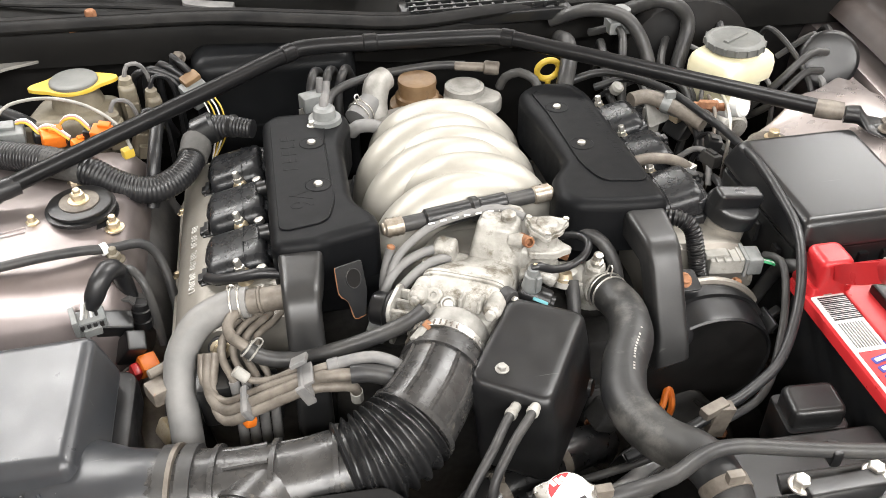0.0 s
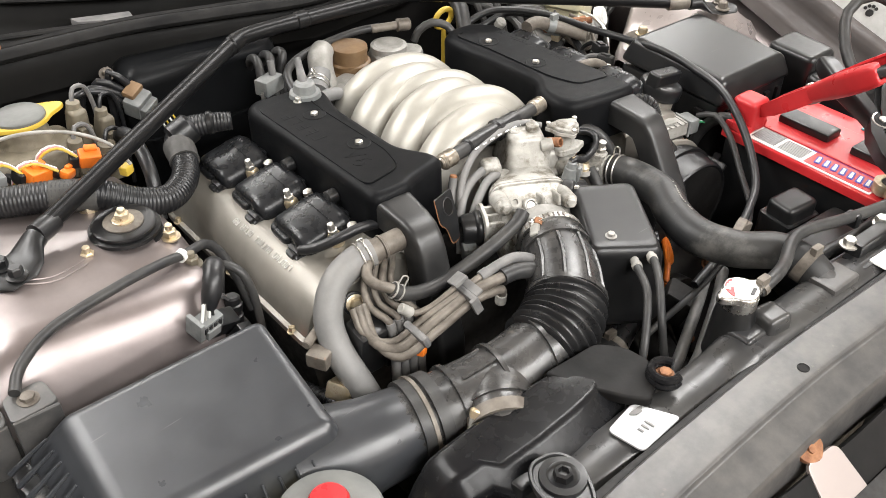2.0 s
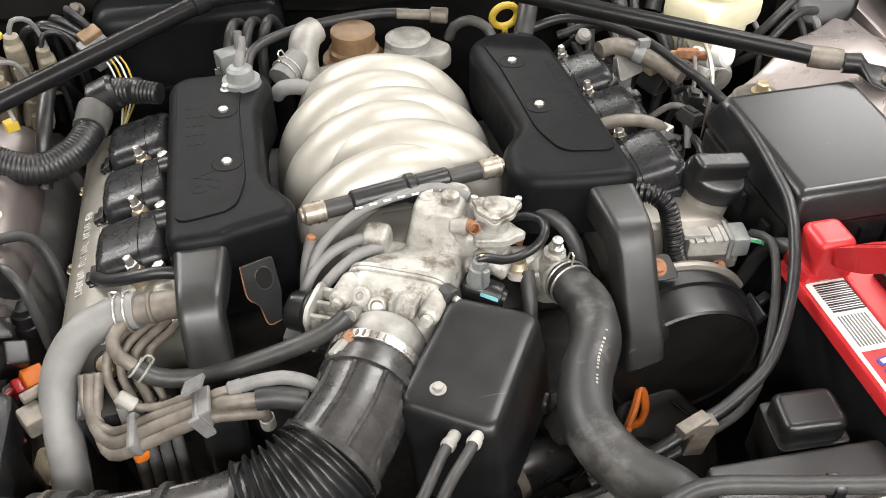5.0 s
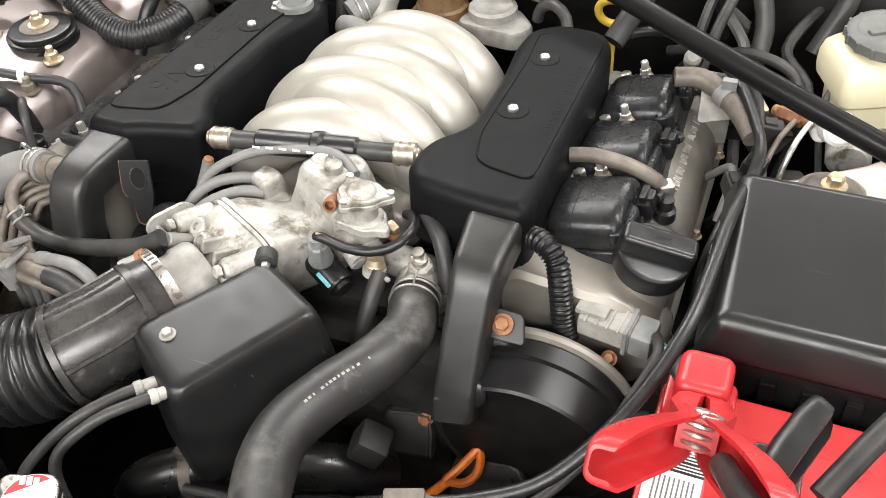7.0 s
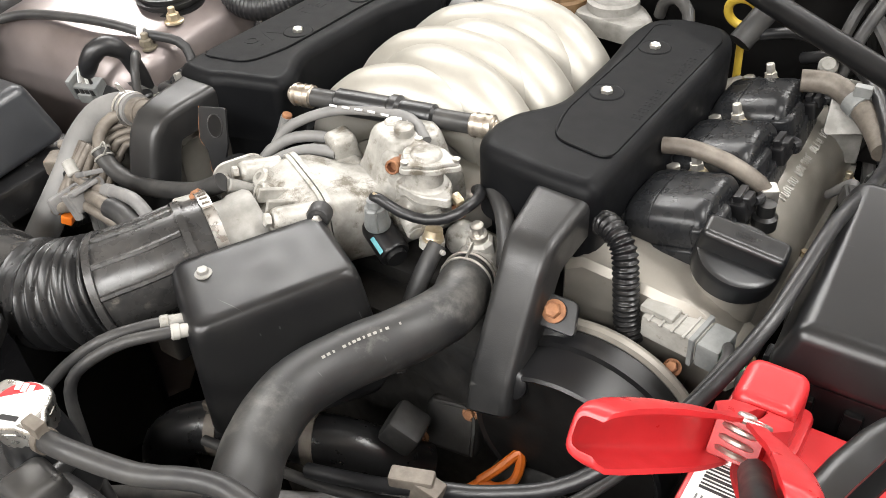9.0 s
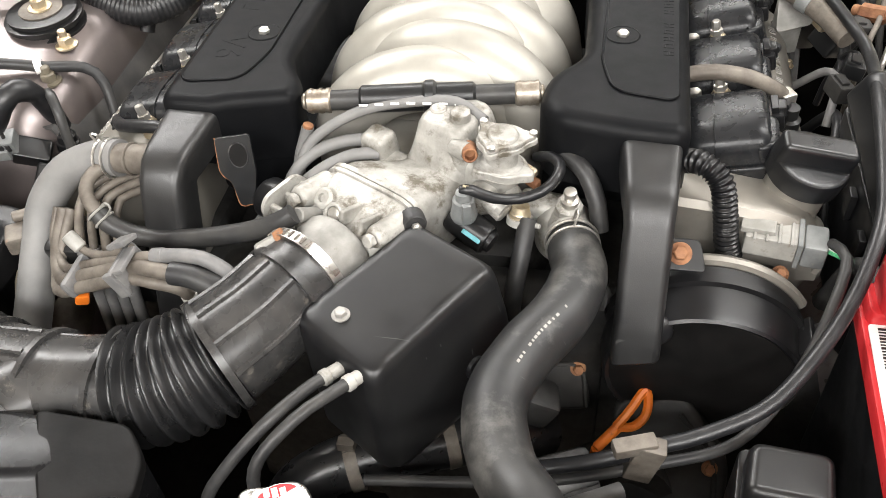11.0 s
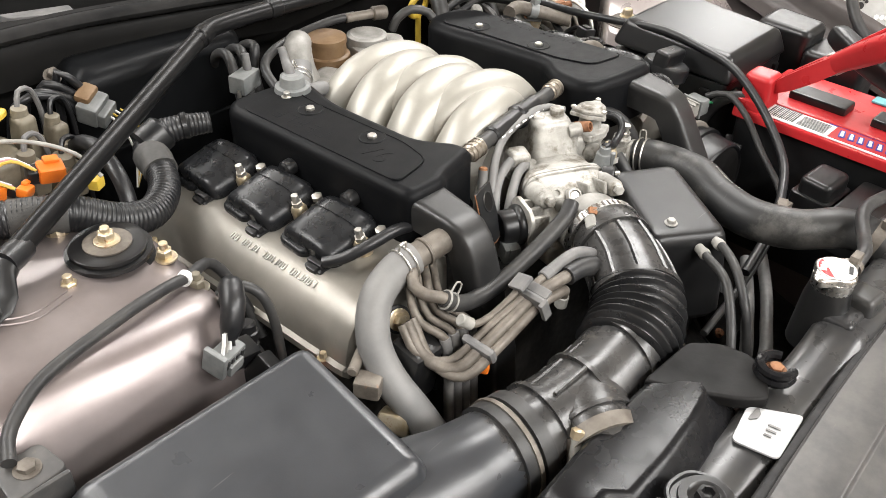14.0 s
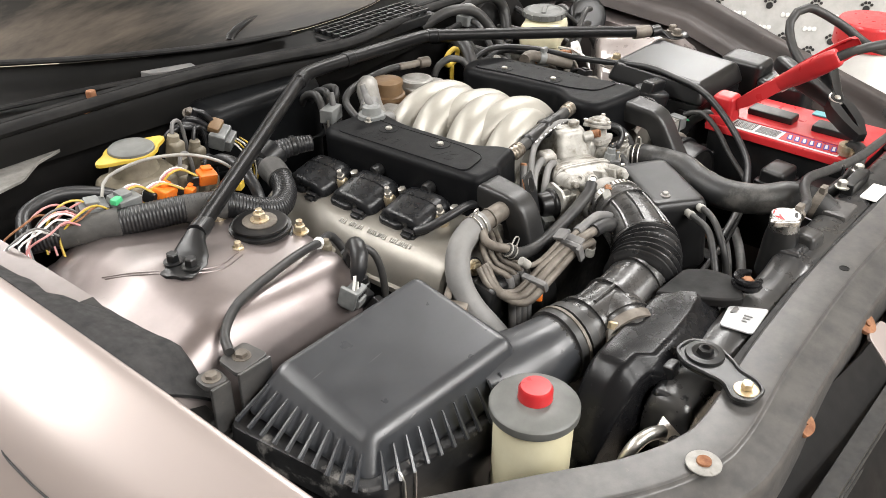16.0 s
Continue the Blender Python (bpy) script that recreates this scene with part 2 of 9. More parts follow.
M_PINK = mat("pink_wire", (0.5, 0.2, 0.2), (0.6, 0.3, 0.28), (0.4, 0.5), scale=60)
M_GREEN = mat("green_wire", (0.05, 0.4, 0.16), (0.07, 0.48, 0.2), (0.4, 0.5), scale=60)
M_TEAL = mat("teal_strip", (0.10, 0.32, 0.36), (0.14, 0.38, 0.42), (0.4, 0.5), scale=40)
# the stretched tan streaks are reflections put into the base colour
M_GLASS = mat("glass_tan_reflection", (0.012, 0.010, 0.008), (0.085, 0.070, 0.055), (0.4, 0.55), scale=1.2, bump=0.0, spec=0.2, streak=(1.0, 7.0, 7.0), contrast=(0.42, 0.62))
M_CEILING = mat("ceiling_paint", (0.60, 0.585, 0.565), (0.66, 0.645, 0.62), (0.6, 0.8), scale=2, fine=90, bump=0.1)
M_CONCRETE = mat("workshop_floor", (0.28, 0.24, 0.19), (0.36, 0.3, 0.24), (0.4, 0.6), scale=3, fine=120, bump=0.2)
M_WALL = mat("workshop_wall", (0.70, 0.685, 0.66), (0.76, 0.745, 0.72), (0.6, 0.8), scale=2, fine=90, bump=0.2)
M_CLOTH = mat("grey_fabric", (0.42, 0.42, 0.41), (0.5, 0.5, 0.49), (0.8, 0.95), scale=30, fine=1500, bump=0.5)
M_PRINT = mat("black_print", (0.015, 0.015, 0.016), (0.02, 0.02, 0.02), (0.4, 0.5), scale=40)
M_TUBE = glow("tube_light", (1.0, 0.985, 0.965), 2.0)


# ---- mesh helpers ----
def put(bm, tmp, m=None):
    """Adds one small mesh to another, at the pose m."""
    if m is not None:
        tmp.transform(m)
    me = bpy.data.meshes.new("scrap")
    tmp.to_mesh(me)
    tmp.free()
    bm.from_mesh(me)
    bpy.data.meshes.remove(me)
    return bm


def aim(p, d):
    """A pose at p whose z axis points along d."""
    return Matrix.Translation(p) @ Vector(d).to_track_quat("Z", "Y").to_matrix().to_4x4()


def box(bm, c, s, rot=(0, 0, 0), bev=0.003, seg=2, top=(1, 1)):
    """A bevelled block about c; top: the scale of its upper face."""
    t = bmesh.new()
    bmesh.ops.create_cube(t, size=1)
    for v in t.verts:
        k = top if v.co.z > 0 else (1, 1)
        v.co = Vector((v.co.x * s[0] * k[0], v.co.y * s[1] * k[1], v.co.z * s[2]))
    if bev:
        bmesh.ops.bevel(t, geom=t.edges[:], offset=min(bev, 0.45 * min(s)), segments=seg, profile=0.5, affect="EDGES")
    return put(bm, t, pose(*c, *rot))


def rounded(poly, r, k=4):
    """A polygon with its corners rounded by r."""
    out, n = [], len(poly)
    for i in range(n):
        a, b, c = (Vector(poly[(i + j) % n][:2]) for j in (-1, 0, 1))
        u, w = (a - b), (c - b)
        q = min(r, 0.45 * u.length, 0.45 * w.length)
        p0, p1 = b + u.normalized() * q, b + w.normalized() * q
        for j in range(k + 1):
            f = j / k
            out.append((1 - f) ** 2 * p0 + 2 * f * (1 - f) * b + f * f * p1)
    return out


def slab(bm, poly, z0, z1, bev=0.004, seg=2, m=None, round_by=0.0):
    """A plate with the outline poly from z0 to z1, its upper edge rounded."""
    if round_by:
        poly = rounded(poly, round_by)
    t = bmesh.new()
    vs = [t.verts.new((p[0], p[1], z0)) for p in poly]
    f = t.faces.new(vs)
    t.normal_update()
    if f.normal.z > 0:
        f.normal_flip()
    ext = bmesh.ops.extrude_face_region(t, geom=[f])
    up = [g for g in ext["geom"] if isinstance(g, bmesh.types.BMVert)]
    bmesh.ops.translate(t, verts=up, vec=(0, 0, z1 - z0))
    if bev:
        top = set(up)
        edges = [e for e in t.edges if e.verts[0] in top and e.verts[1] in top]
        bmesh.ops.bevel(t, geom=edges, offset=bev, segments=seg, profile=0.5, affect="EDGES", clamp_overlap=True)
    bmesh.ops.recalc_face_normals(t, faces=t.faces[:])
    return put(bm, t, m)


def loft(bm, rings, caps=True, m=None):
    """A skin over rings of equally many points."""
    t = bmesh.new()
    vv = [[t.verts.new(p) for p in ring] for ring in rings]
    n = len(vv[0])
    for a, b in zip(vv, vv[1:]):
        for i in range(n):
            t.faces.new((a[i], a[(i + 1) % n], b[(i + 1) % n], b[i]))
    if caps:
        t.faces.new(vv[0])
        t.faces.new(vv[-1])
    bmesh.ops.recalc_face_normals(t, faces=t.faces[:])
    return put(bm, t, m)


def lathe(bm, base, axis, prof, seg=24):
    """A turned body: prof is a list of (height, radius) along axis from base."""
    m = aim(base, axis)
    rings = [[m @ Vector((max(r, 1e-5) * math.cos(6.28318 * i / seg), max(r, 1e-5) * math.sin(6.28318 * i / seg), h)) for i in range(seg)] for h, r in prof]
    return loft(bm, rings)


def rod(bm, a, b, r, seg=16, bev=None):
    d = Vector(b) - Vector(a)
    h, e = d.length, (r * 0.2 if bev is None else bev)
    return lathe(bm, a, d, [(0, r - e), (e, r), (h - e, r), (h, r - e)], seg)


def curve_points(pts, step):
    """Points along a smooth line through pts, about step apart, with the fraction of the way."""
    P = [Vector(p) for p in pts]
    P = [2 * P[0] - P[1]] + P + [2 * P[-1] - P[-2]]
    out = []
    for i in range(1, len(P) - 2):
        p0, p1, p2, p3 = P[i - 1:i + 3]
        k = max(2, int((p2 - p1).length / step))
        for j in range(k):
            f = j / k
            out.append((0.5 * ((2 * p1) + (p2 - p0) * f + (2 * p0 - 5 * p1 + 4 * p2 - p3) * f * f + (3 * p1 - p0 - 3 * p2 + p3) * f ** 3), i - 1 + f))
    out.append((P[-2], len(pts) - 1.0))
    return out


def tube(bm, pts, r, seg=12, step=0.008, ribs=None, squash=1.0, wob=0.0):
    """A hose along pts. r: a radius, or one for each point. ribs: (pitch, depth). squash: its height against its width."""
    if ribs:
        step = min(step, ribs[0] / 6)
    line = curve_points(pts, step)
    up, rings, way = None, [], 0.0
    for k, (p, u) in enumerate(line):
        a, b = line[max(k - 1, 0)][0], line[min(k + 1, len(line) - 1)][0]
        d = (b - a).normalized()
        if up is None:
            up = Vector((0, 0, 1)) if abs(d.z) < 0.9 else Vector((0, 1, 0))
        up = (up - d * up.dot(d)).normalized()
        side = d.cross(up)
        if k:
            way += (p - line[k - 1][0]).length
        if isinstance(r, (int, float)):
            rad = r
        else:
            i = min(int(u), len(r) - 2)
            f = u - i
            rad = r[i] * (1 - f) + r[i + 1] * f
        if ribs:
            rad += ribs[1] * max(-0.6, math.sin(6.28318 * way / ribs[0]))
        if wob:
            rad *= 1 + wob * noise.noise(p * 60)
        rings.append([p + side * rad * math.cos(6.28318 * i / seg) + up * rad * squash * math.sin(6.28318 * i / seg) for i in range(seg)])
    return loft(bm, rings)


def bolt(bm, p, d=(0, 0, 1), r=0.006, h=0.006, washer=True):
    """A flanged hexagon head."""
    if washer:
        lathe(bm, p, d, [(0, r * 1.5), (r * 0.25, r * 1.5), (r * 0.35, r * 1.2)], 16)
    lathe(bm, Vector(p) + Vector(d).normalized() * r * 0.3, d, [(0, r), (h * 0.85, r), (h, r * 0.8)], 6)
    return bm


def ring_clamp(bm, p, d, r, w=0.008, screw=True, t=0.0012):
    """A band round a hose, with its screw housing."""
    d = Vector(d).normalized()
    q = Vector(p) - d * w / 2
    lathe(bm, q, d, [(0, r), (0, r + t), (w, r + t), (w, r)], 28)
    if screw:
        m = aim(p, d)
        box(bm, tuple(m @ Vector((0, r + 0.004, 0))), (0.014, 0.008, 0.010), bev=0.001)
    return bm


def spring_clamp(bm, p, d, r):
    """A wire spring clamp with two ears."""
    d = Vector(d).normalized()
    m = aim(p, d)
    for off in (-0.004, 0.004):
        pts = [m @ Vector((r * math.cos(a), r * math.sin(a), off)) for a in [6.28318 * k / 14 for k in range(15)]]
        tube(bm, pts, 0.0011, 6, 0.004)
    tube(bm, [m @ Vector((0, r, 0.004)), m @ Vector((0.003, r + 0.010, 0.003)), m @ Vector((0.003, r + 0.010, -0.003)), m @ Vector((0, r, -0.004))], 0.001, 6, 0.003)
    return bm


def letters(bm, body, size, m, depth=0.0008):
    """Raised writing."""
    cu = bpy.data.curves.new("writing", "FONT")
    cu.body, cu.size, cu.extrude, cu.align_x, cu.align_y = body, size, depth, "CENTER", "CENTER"
    ob = bpy.data.objects.new("writing", cu)
    me = bpy.data.meshes.new_from_object(ob)
    me.transform(m)
    bm.from_mesh(me)
    bpy.data.objects.remove(ob)
    bpy.data.curves.remove(cu)
    bpy.data.meshes.remove(me)
    return bm


def thing(name, at, label, category, group="", kind=""):
    ob = new(name)
    ob.location = at
    ob.empty_display_size = 0.02
    return tagged(ob, label, category, group, kind)


def part(name, bm, material, parent=None, label="", angle=38):
    """Links a bmesh, modelled at its place, as one mesh under a thing or a part."""
    me = bpy.data.meshes.new(name)
    bm.to_mesh(me)
    bm.free()
    me.polygons.foreach_set("use_smooth", [True] * len(me.polygons))
    me.set_sharp_from_angle(angle=radians(angle))
    me.materials.append(material)
    ob = new(name, me)
    if 12 < len(me.polygons) < 4000:
        ob.modifiers.new("even_shading", "WEIGHTED_NORMAL").keep_sharp = True
    if parent is not None:
        ob.parent = parent
        top = parent
        while top.parent is not None:
            top = top.parent
        if parent.parent is None and parent.type == "EMPTY":
            ob.matrix_parent_inverse = Matrix.Translation(parent.location).inverted()
    if label:
        tagged(ob, label)
    return ob


B = bmesh.new


# ---- the workshop ----
def workshop():
    b = B()
    box(b, (0, 1.0, -0.05), (15.0, 12.0, 0.1), bev=0)
    tagged(part("floor", b, M_CONCRETE), "tan concrete workshop floor round the car", "floor", kind="structure")
    for name, c, s in (("wall_west", (-7.05, 1, 1.6), (0.1, 12, 3.2)), ("wall_east", (7.05, 1, 1.6), (0.1, 12, 3.2)),
                       ("wall_south", (0, -5.0, 1.6), (14, 0.1, 3.2)), ("wall_north", (0, 7.0, 1.6), (14, 0.1, 3.2))):
        b = B()
        box(b, c, s, bev=0)
        tagged(part(name, b, M_WALL), "plain painted workshop wall", "wall", kind="structure")
    b = B()
    box(b, (0, 1.0, 3.25), (14.4, 12.4, 0.1), bev=0)
    tagged(part("ceiling", b, M_CEILING), "plain pale workshop ceiling", "ceiling", kind="structure")


def ceiling_light(c, watts):
    s = (2.0, 0.48)
    t = thing("ceiling_light", c, "unseen white ceiling light panel with a glowing diffuser", "ceiling light", "ceiling lights")
    b = B()
    box(b, (c[0], c[1], c[2] + 0.035), (s[0] * 0.96, s[1] * 0.62, 0.05), bev=0.01)
    part("housing", b, M_WHITE, t)
    for k in (-0.35, 0.35):
        b = B()
        rod(b, (c[0] + k * s[0], c[1], c[2] + 0.05), (c[0] + k * s[0], c[1], 3.2), 0.006)
        part("hanger", b, M_STEEL, t)
    b = B()
    box(b, (c[0], c[1], c[2] - 0.012), (s[0] * 0.86, s[1] * 0.97, 0.02), bev=0.008)
    part("diffuser", b, M_TUBE, t, "glowing white diffuser")
    lamp = bpy.data.lights.new("tube_lamp", "AREA")
    lamp.shape, lamp.size, lamp.size_y, lamp.energy, lamp.color = "RECTANGLE", s[0] * 0.97, s[1] * 0.86, watts, (1.0, 0.985, 0.965)
    ob = new("tube_lamp", lamp)
    ob.location = (0, 0, -0.028)
    ob.parent = t


workshop()
# all unseen: the y 4.4 panel only adds brightness, the front four are boosted
for x, y, watts in ((-1.4, 3.0, 1.0), (0.5, 4.4, 1.0), (3.2, 3.15, 1.0), (5.2, 2.5, 1.0), (-2.05, 1.95, 1.0), (1.6, 1.2, 1.0), (-0.95, -1.6, 1.5), (1.45, -1.6, 1.5), (-0.95, -2.8, 1.5), (1.45, -2.8, 1.5)):
    ceiling_light((x, y, 2.96), LAMP * watts)

# ---- the car's body ----
car = thing("car", (0, 1.2, 0), "taupe metallic car with its engine bay uncovered", "car")


def sheet(rows, thick=0.002):
    """A pressed panel through rows of points, with a thickness below."""
    t = bmesh.new()
    vv = [[t.verts.new(p) for p in r] for r in rows]
    for a, c in zip(vv, vv[1:]):
        for i in range(len(a) - 1):
            t.faces.new((a[i], a[i + 1], c[i + 1], c[i]))
    bmesh.ops.recalc_face_normals(t, faces=t.faces[:])
    if sum(f.normal.z for f in t.faces) < 0:
        bmesh.ops.reverse_faces(t, faces=t.faces[:])
    bmesh.ops.solidify(t, geom=t.faces[:], thickness=thick)
    return t


def smooth_profile(pts, k=3):
    """Equally many points for every row."""
    P = [Vector(p) for p in pts]
    P = [2 * P[0] - P[1]] + P + [2 * P[-1] - P[-2]]
    out = []
    for i in range(1, len(P) - 2):
        p0, p1, p2, p3 = P[i - 1:i + 3]
        for j in range(k):
            f = j / k
            out.append(0.5 * ((2 * p1) + (p2 - p0) * f + (2 * p0 - 5 * p1 + 4 * p2 - p3) * f * f + (3 * p1 - p0 - 3 * p2 + p3) * f ** 3))
    return out + [P[-2]]


def tower_height(y):
    """Height of the left tower's top along the car."""
    f = min(max((y - 0.70) / 0.10, 0), 1)
    z = 0.60 + 0.245 * (1 - (1 - f) ** 2.2) + 0.012 * math.exp(-((y - 0.905) / 0.07) ** 2)
    if y > 1.04:
        z -= 0.10 * min(1, (y - 1.04) / 0.09) ** 1.5
    return z


def fender(side):
    """The outer wing with its rolled inner lip; it drops and tucks in towards the nose."""
    rows = []
    for y, x, z in ((1.75, 0.775, 0.965), (1.4, 0.765, 0.958), (1.1, 0.752, 0.95), (0.9, 0.738, 0.940), (0.69, 0.704, 0.890), (0.52, 0.680, 0.852), (0.35, 0.645, 0.82), (0.15, 0.59, 0.775)):
        z += 0.0 if side < 0 else -0.04
        rows.append(smooth_profile([(side * (x - 0.003), y, z - 0.016), (side * (x - 0.001), y, z - 0.005), (side * (x + 0.008), y, z), (side * (x + 0.035), y, z - 0.010),
                                    (side * (x + 0.085), y, z - 0.042), (side * (x + 0.13), y, z - 0.10), (side * (x + 0.155), y, z - 0.2), (side * (x + 0.15), y, z - 0.5)]))
    part("fender", sheet(rows), M_FENDER, car, "taupe metallic outer wing")
    # the gutter between wing and inner panel
    rows = []
    for y, x, z in ((1.75, 0.775, 0.965), (1.4, 0.765, 0.958), (1.1, 0.752, 0.95), (0.9, 0.738, 0.940), (0.69, 0.704, 0.890), (0.52, 0.680, 0.852), (0.35, 0.645, 0.82), (0.15, 0.59, 0.775)):
        z += -0.02 if side < 0 else -0.06
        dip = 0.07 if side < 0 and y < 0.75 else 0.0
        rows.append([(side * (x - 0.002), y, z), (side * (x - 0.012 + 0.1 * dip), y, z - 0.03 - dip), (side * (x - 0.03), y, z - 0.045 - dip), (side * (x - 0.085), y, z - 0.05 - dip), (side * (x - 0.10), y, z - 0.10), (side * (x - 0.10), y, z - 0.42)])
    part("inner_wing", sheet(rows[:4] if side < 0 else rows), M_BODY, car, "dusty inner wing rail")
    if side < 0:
        # front stretch of the same panel, near black for the shade of the gap
        part("inner_wing", sheet(rows[3:]), M_DARK, car, "inner wing beside the air box, coloured dark for the gap's shade")
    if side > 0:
        # strip that covers the wing's lip; the lip's shade is put into its dark colour
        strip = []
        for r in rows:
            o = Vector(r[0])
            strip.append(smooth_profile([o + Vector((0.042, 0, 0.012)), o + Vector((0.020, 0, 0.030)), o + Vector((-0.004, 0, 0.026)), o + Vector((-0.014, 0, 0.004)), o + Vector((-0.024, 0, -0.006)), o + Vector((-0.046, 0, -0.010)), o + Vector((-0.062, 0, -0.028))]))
        part("wing_rail", sheet(strip, 0.003), M_RAIL, car, "wing lip strip, coloured dark brown for its shade")
    else:
        # soft strip lying on the edge of the tower
        strip = []
        for k in range(25):
            y = 1.14 - 0.402 * k / 24
            xo = np.interp(y, (0.72, 0.85, 1.14), (0.688, 0.706, 0.712)) + 0.003 * noise.noise(Vector((y * 30, 0, 0)))
            xi = np.interp(y, (0.73, 0.80, 0.90, 1.14), (0.618, 0.624, 0.643, 0.672)) + 0.004 * noise.noise(Vector((y * 40, 3, 0)))
            zo = np.interp(y, (0.69, 0.9, 1.1), (0.890, 0.940, 0.95)) - 0.054
            zi = tower_height(max(y, 0.75)) + np.interp(xi, (0.57, 0.60, 0.63, 0.655, 0.70), (0.012, 0.004, -0.010, -0.012, -0.010)) + 0.008
            row = [(0, -0.008), (0.08, 0.0), (0.5, 0.004 + 0.004 * noise.noise(Vector((y * 25, 7, 0)))), (0.92, 0.0), (1, -0.010)]
            strip.append(smooth_profile([(-(xo + (xi - xo) * s), y, zo + (zi - zo) * s + h) for s, h in row]))
        part("wing_seal", sheet(strip, 0.004), M_FELT, car, "black felt strip beside the wing")
        # black strip that puts the shade of the front gap into colour
        strip = []
        for r in rows[4:]:
            strip.append([Vector(r[1]) + Vector((0.004, 0, 0.004)), Vector(r[2]) + Vector((0.004, 0, 0.004)), Vector(r[3]) + Vector((0, 0, 0.004))])
        part("gap_seal", sheet(strip, 0.003), M_FELT, car, "black strip along the wing lip, holding the gap's shade")


def right_tower():
    """The tower beside the fuse box: a domed top that ends along a slanting rear edge, folded down behind."""
    rows = []
    for x in (0.37, 0.376, 0.385, 0.40, 0.42, 0.44, 0.46, 0.48, 0.50, 0.52, 0.54, 0.56, 0.58, 0.60, 0.62, 0.64, 0.655):
        back = 0.888 + (x - 0.37) * 0.655
        row = []
        for k in range(15):
            y = 0.70 + (back - 0.70) * (k / 14) ** 0.9
            f = min(max((y - 0.76) / 0.10, 0), 1)
            z = 0.62 + 0.22 * (1 - (1 - f) ** 2.2) + 0.022 * (math.exp(-((min(y, 1.03) - 0.90) / 0.06) ** 2) - math.exp(-((y - 0.90) / 0.06) ** 2))
            z += 0.030 * math.exp(-((x - 0.565) / 0.075) ** 4 - ((y - 0.915) / 0.085) ** 4)
            z -= 0.010 * max(0, (x - 0.62) / 0.035) + 0.012 * max(0, (0.385 - x) / 0.015)
            row.append((x, y, z))
        z = row[-1][2]
        row += [(x, back + 0.006, z - 0.003), (x, back + 0.011, z - 0.012), (x, back + 0.013, z - 0.05), (x, back + 0.015, 0.45)]
        rows.append(row)
    part("strut_tower", sheet(rows, 0.002), M_TOWER, car, "taupe painted suspension tower beside the fuse box, scuffed")


def left_tower():
    """The pressed tower over the suspension: flat top, rolled shoulder, sloping nose."""
    rows = []
    n = 40
    for i in range(n + 1):
        y = 0.56 + 0.62 * i / n
        zt = tower_height(y)
        xin = 0.362 + 0.05 * max(0, (0.80 - y) / 0.1)
        ring = []
        for x, dz in ((xin, -0.40), (xin, -0.06), (xin + 0.006, -0.028), (xin + 0.02, -0.010), (xin + 0.045, -0.003), (xin + 0.09, 0), (0.53, 0.008), (0.57, 0.012), (0.60, 0.004), (0.63, -0.010), (0.655, -0.016)):
            ring.append((-x, y, max(zt + dz, 0.35)))
        rows.append(ring)
    part("strut_tower", sheet(rows, 0.002), M_BODY, car, "taupe painted suspension tower, scuffed and dusty")


b = B()
tube(b, [(-0.7765, 0.80, 0.892), (-0.8005, 0.79, 0.869), (-0.8215, 0.78, 0.8485), (-0.823, 0.74, 0.838), (-0.819, 0.70, 0.829), (-0.812, 0.64, 0.815)], 0.0013, 6, 0.01)
part("panel_gap", b, M_PRINT, car, "dark joint between wing and bumper")
part("frame_rail", sheet([[(-0.392, y, 0.815), (-0.372, y, 0.812), (-0.368, y, 0.806), (-0.338, y, 0.735), (-0.334, y, 0.722), (-0.334, y, 0.60)] for y in (0.78, 0.86, 0.94, 1.02, 1.06)], 0.003), M_BEAM, car, "dusty grey rail between tower and engine")
for s in (-1, 1):
    fender(s)
left_tower()
right_tower()
for dy in (0.0, -0.007):
    b = B()
    tube(b, [(x, y + dy, tower_height(y + dy) + np.interp(-x, (0.45, 0.53, 0.57, 0.60, 0.63), (0.0, 0.008, 0.012, 0.004, -0.010)) + 0.0002) for x, y in ((-0.612, 0.955), (-0.590, 0.915), (-0.560, 0.880), (-0.520, 0.862), (-0.480, 0.872))], 0.0012, 6, 0.006)
    part("pressed_bead", b, M_BODY, car)


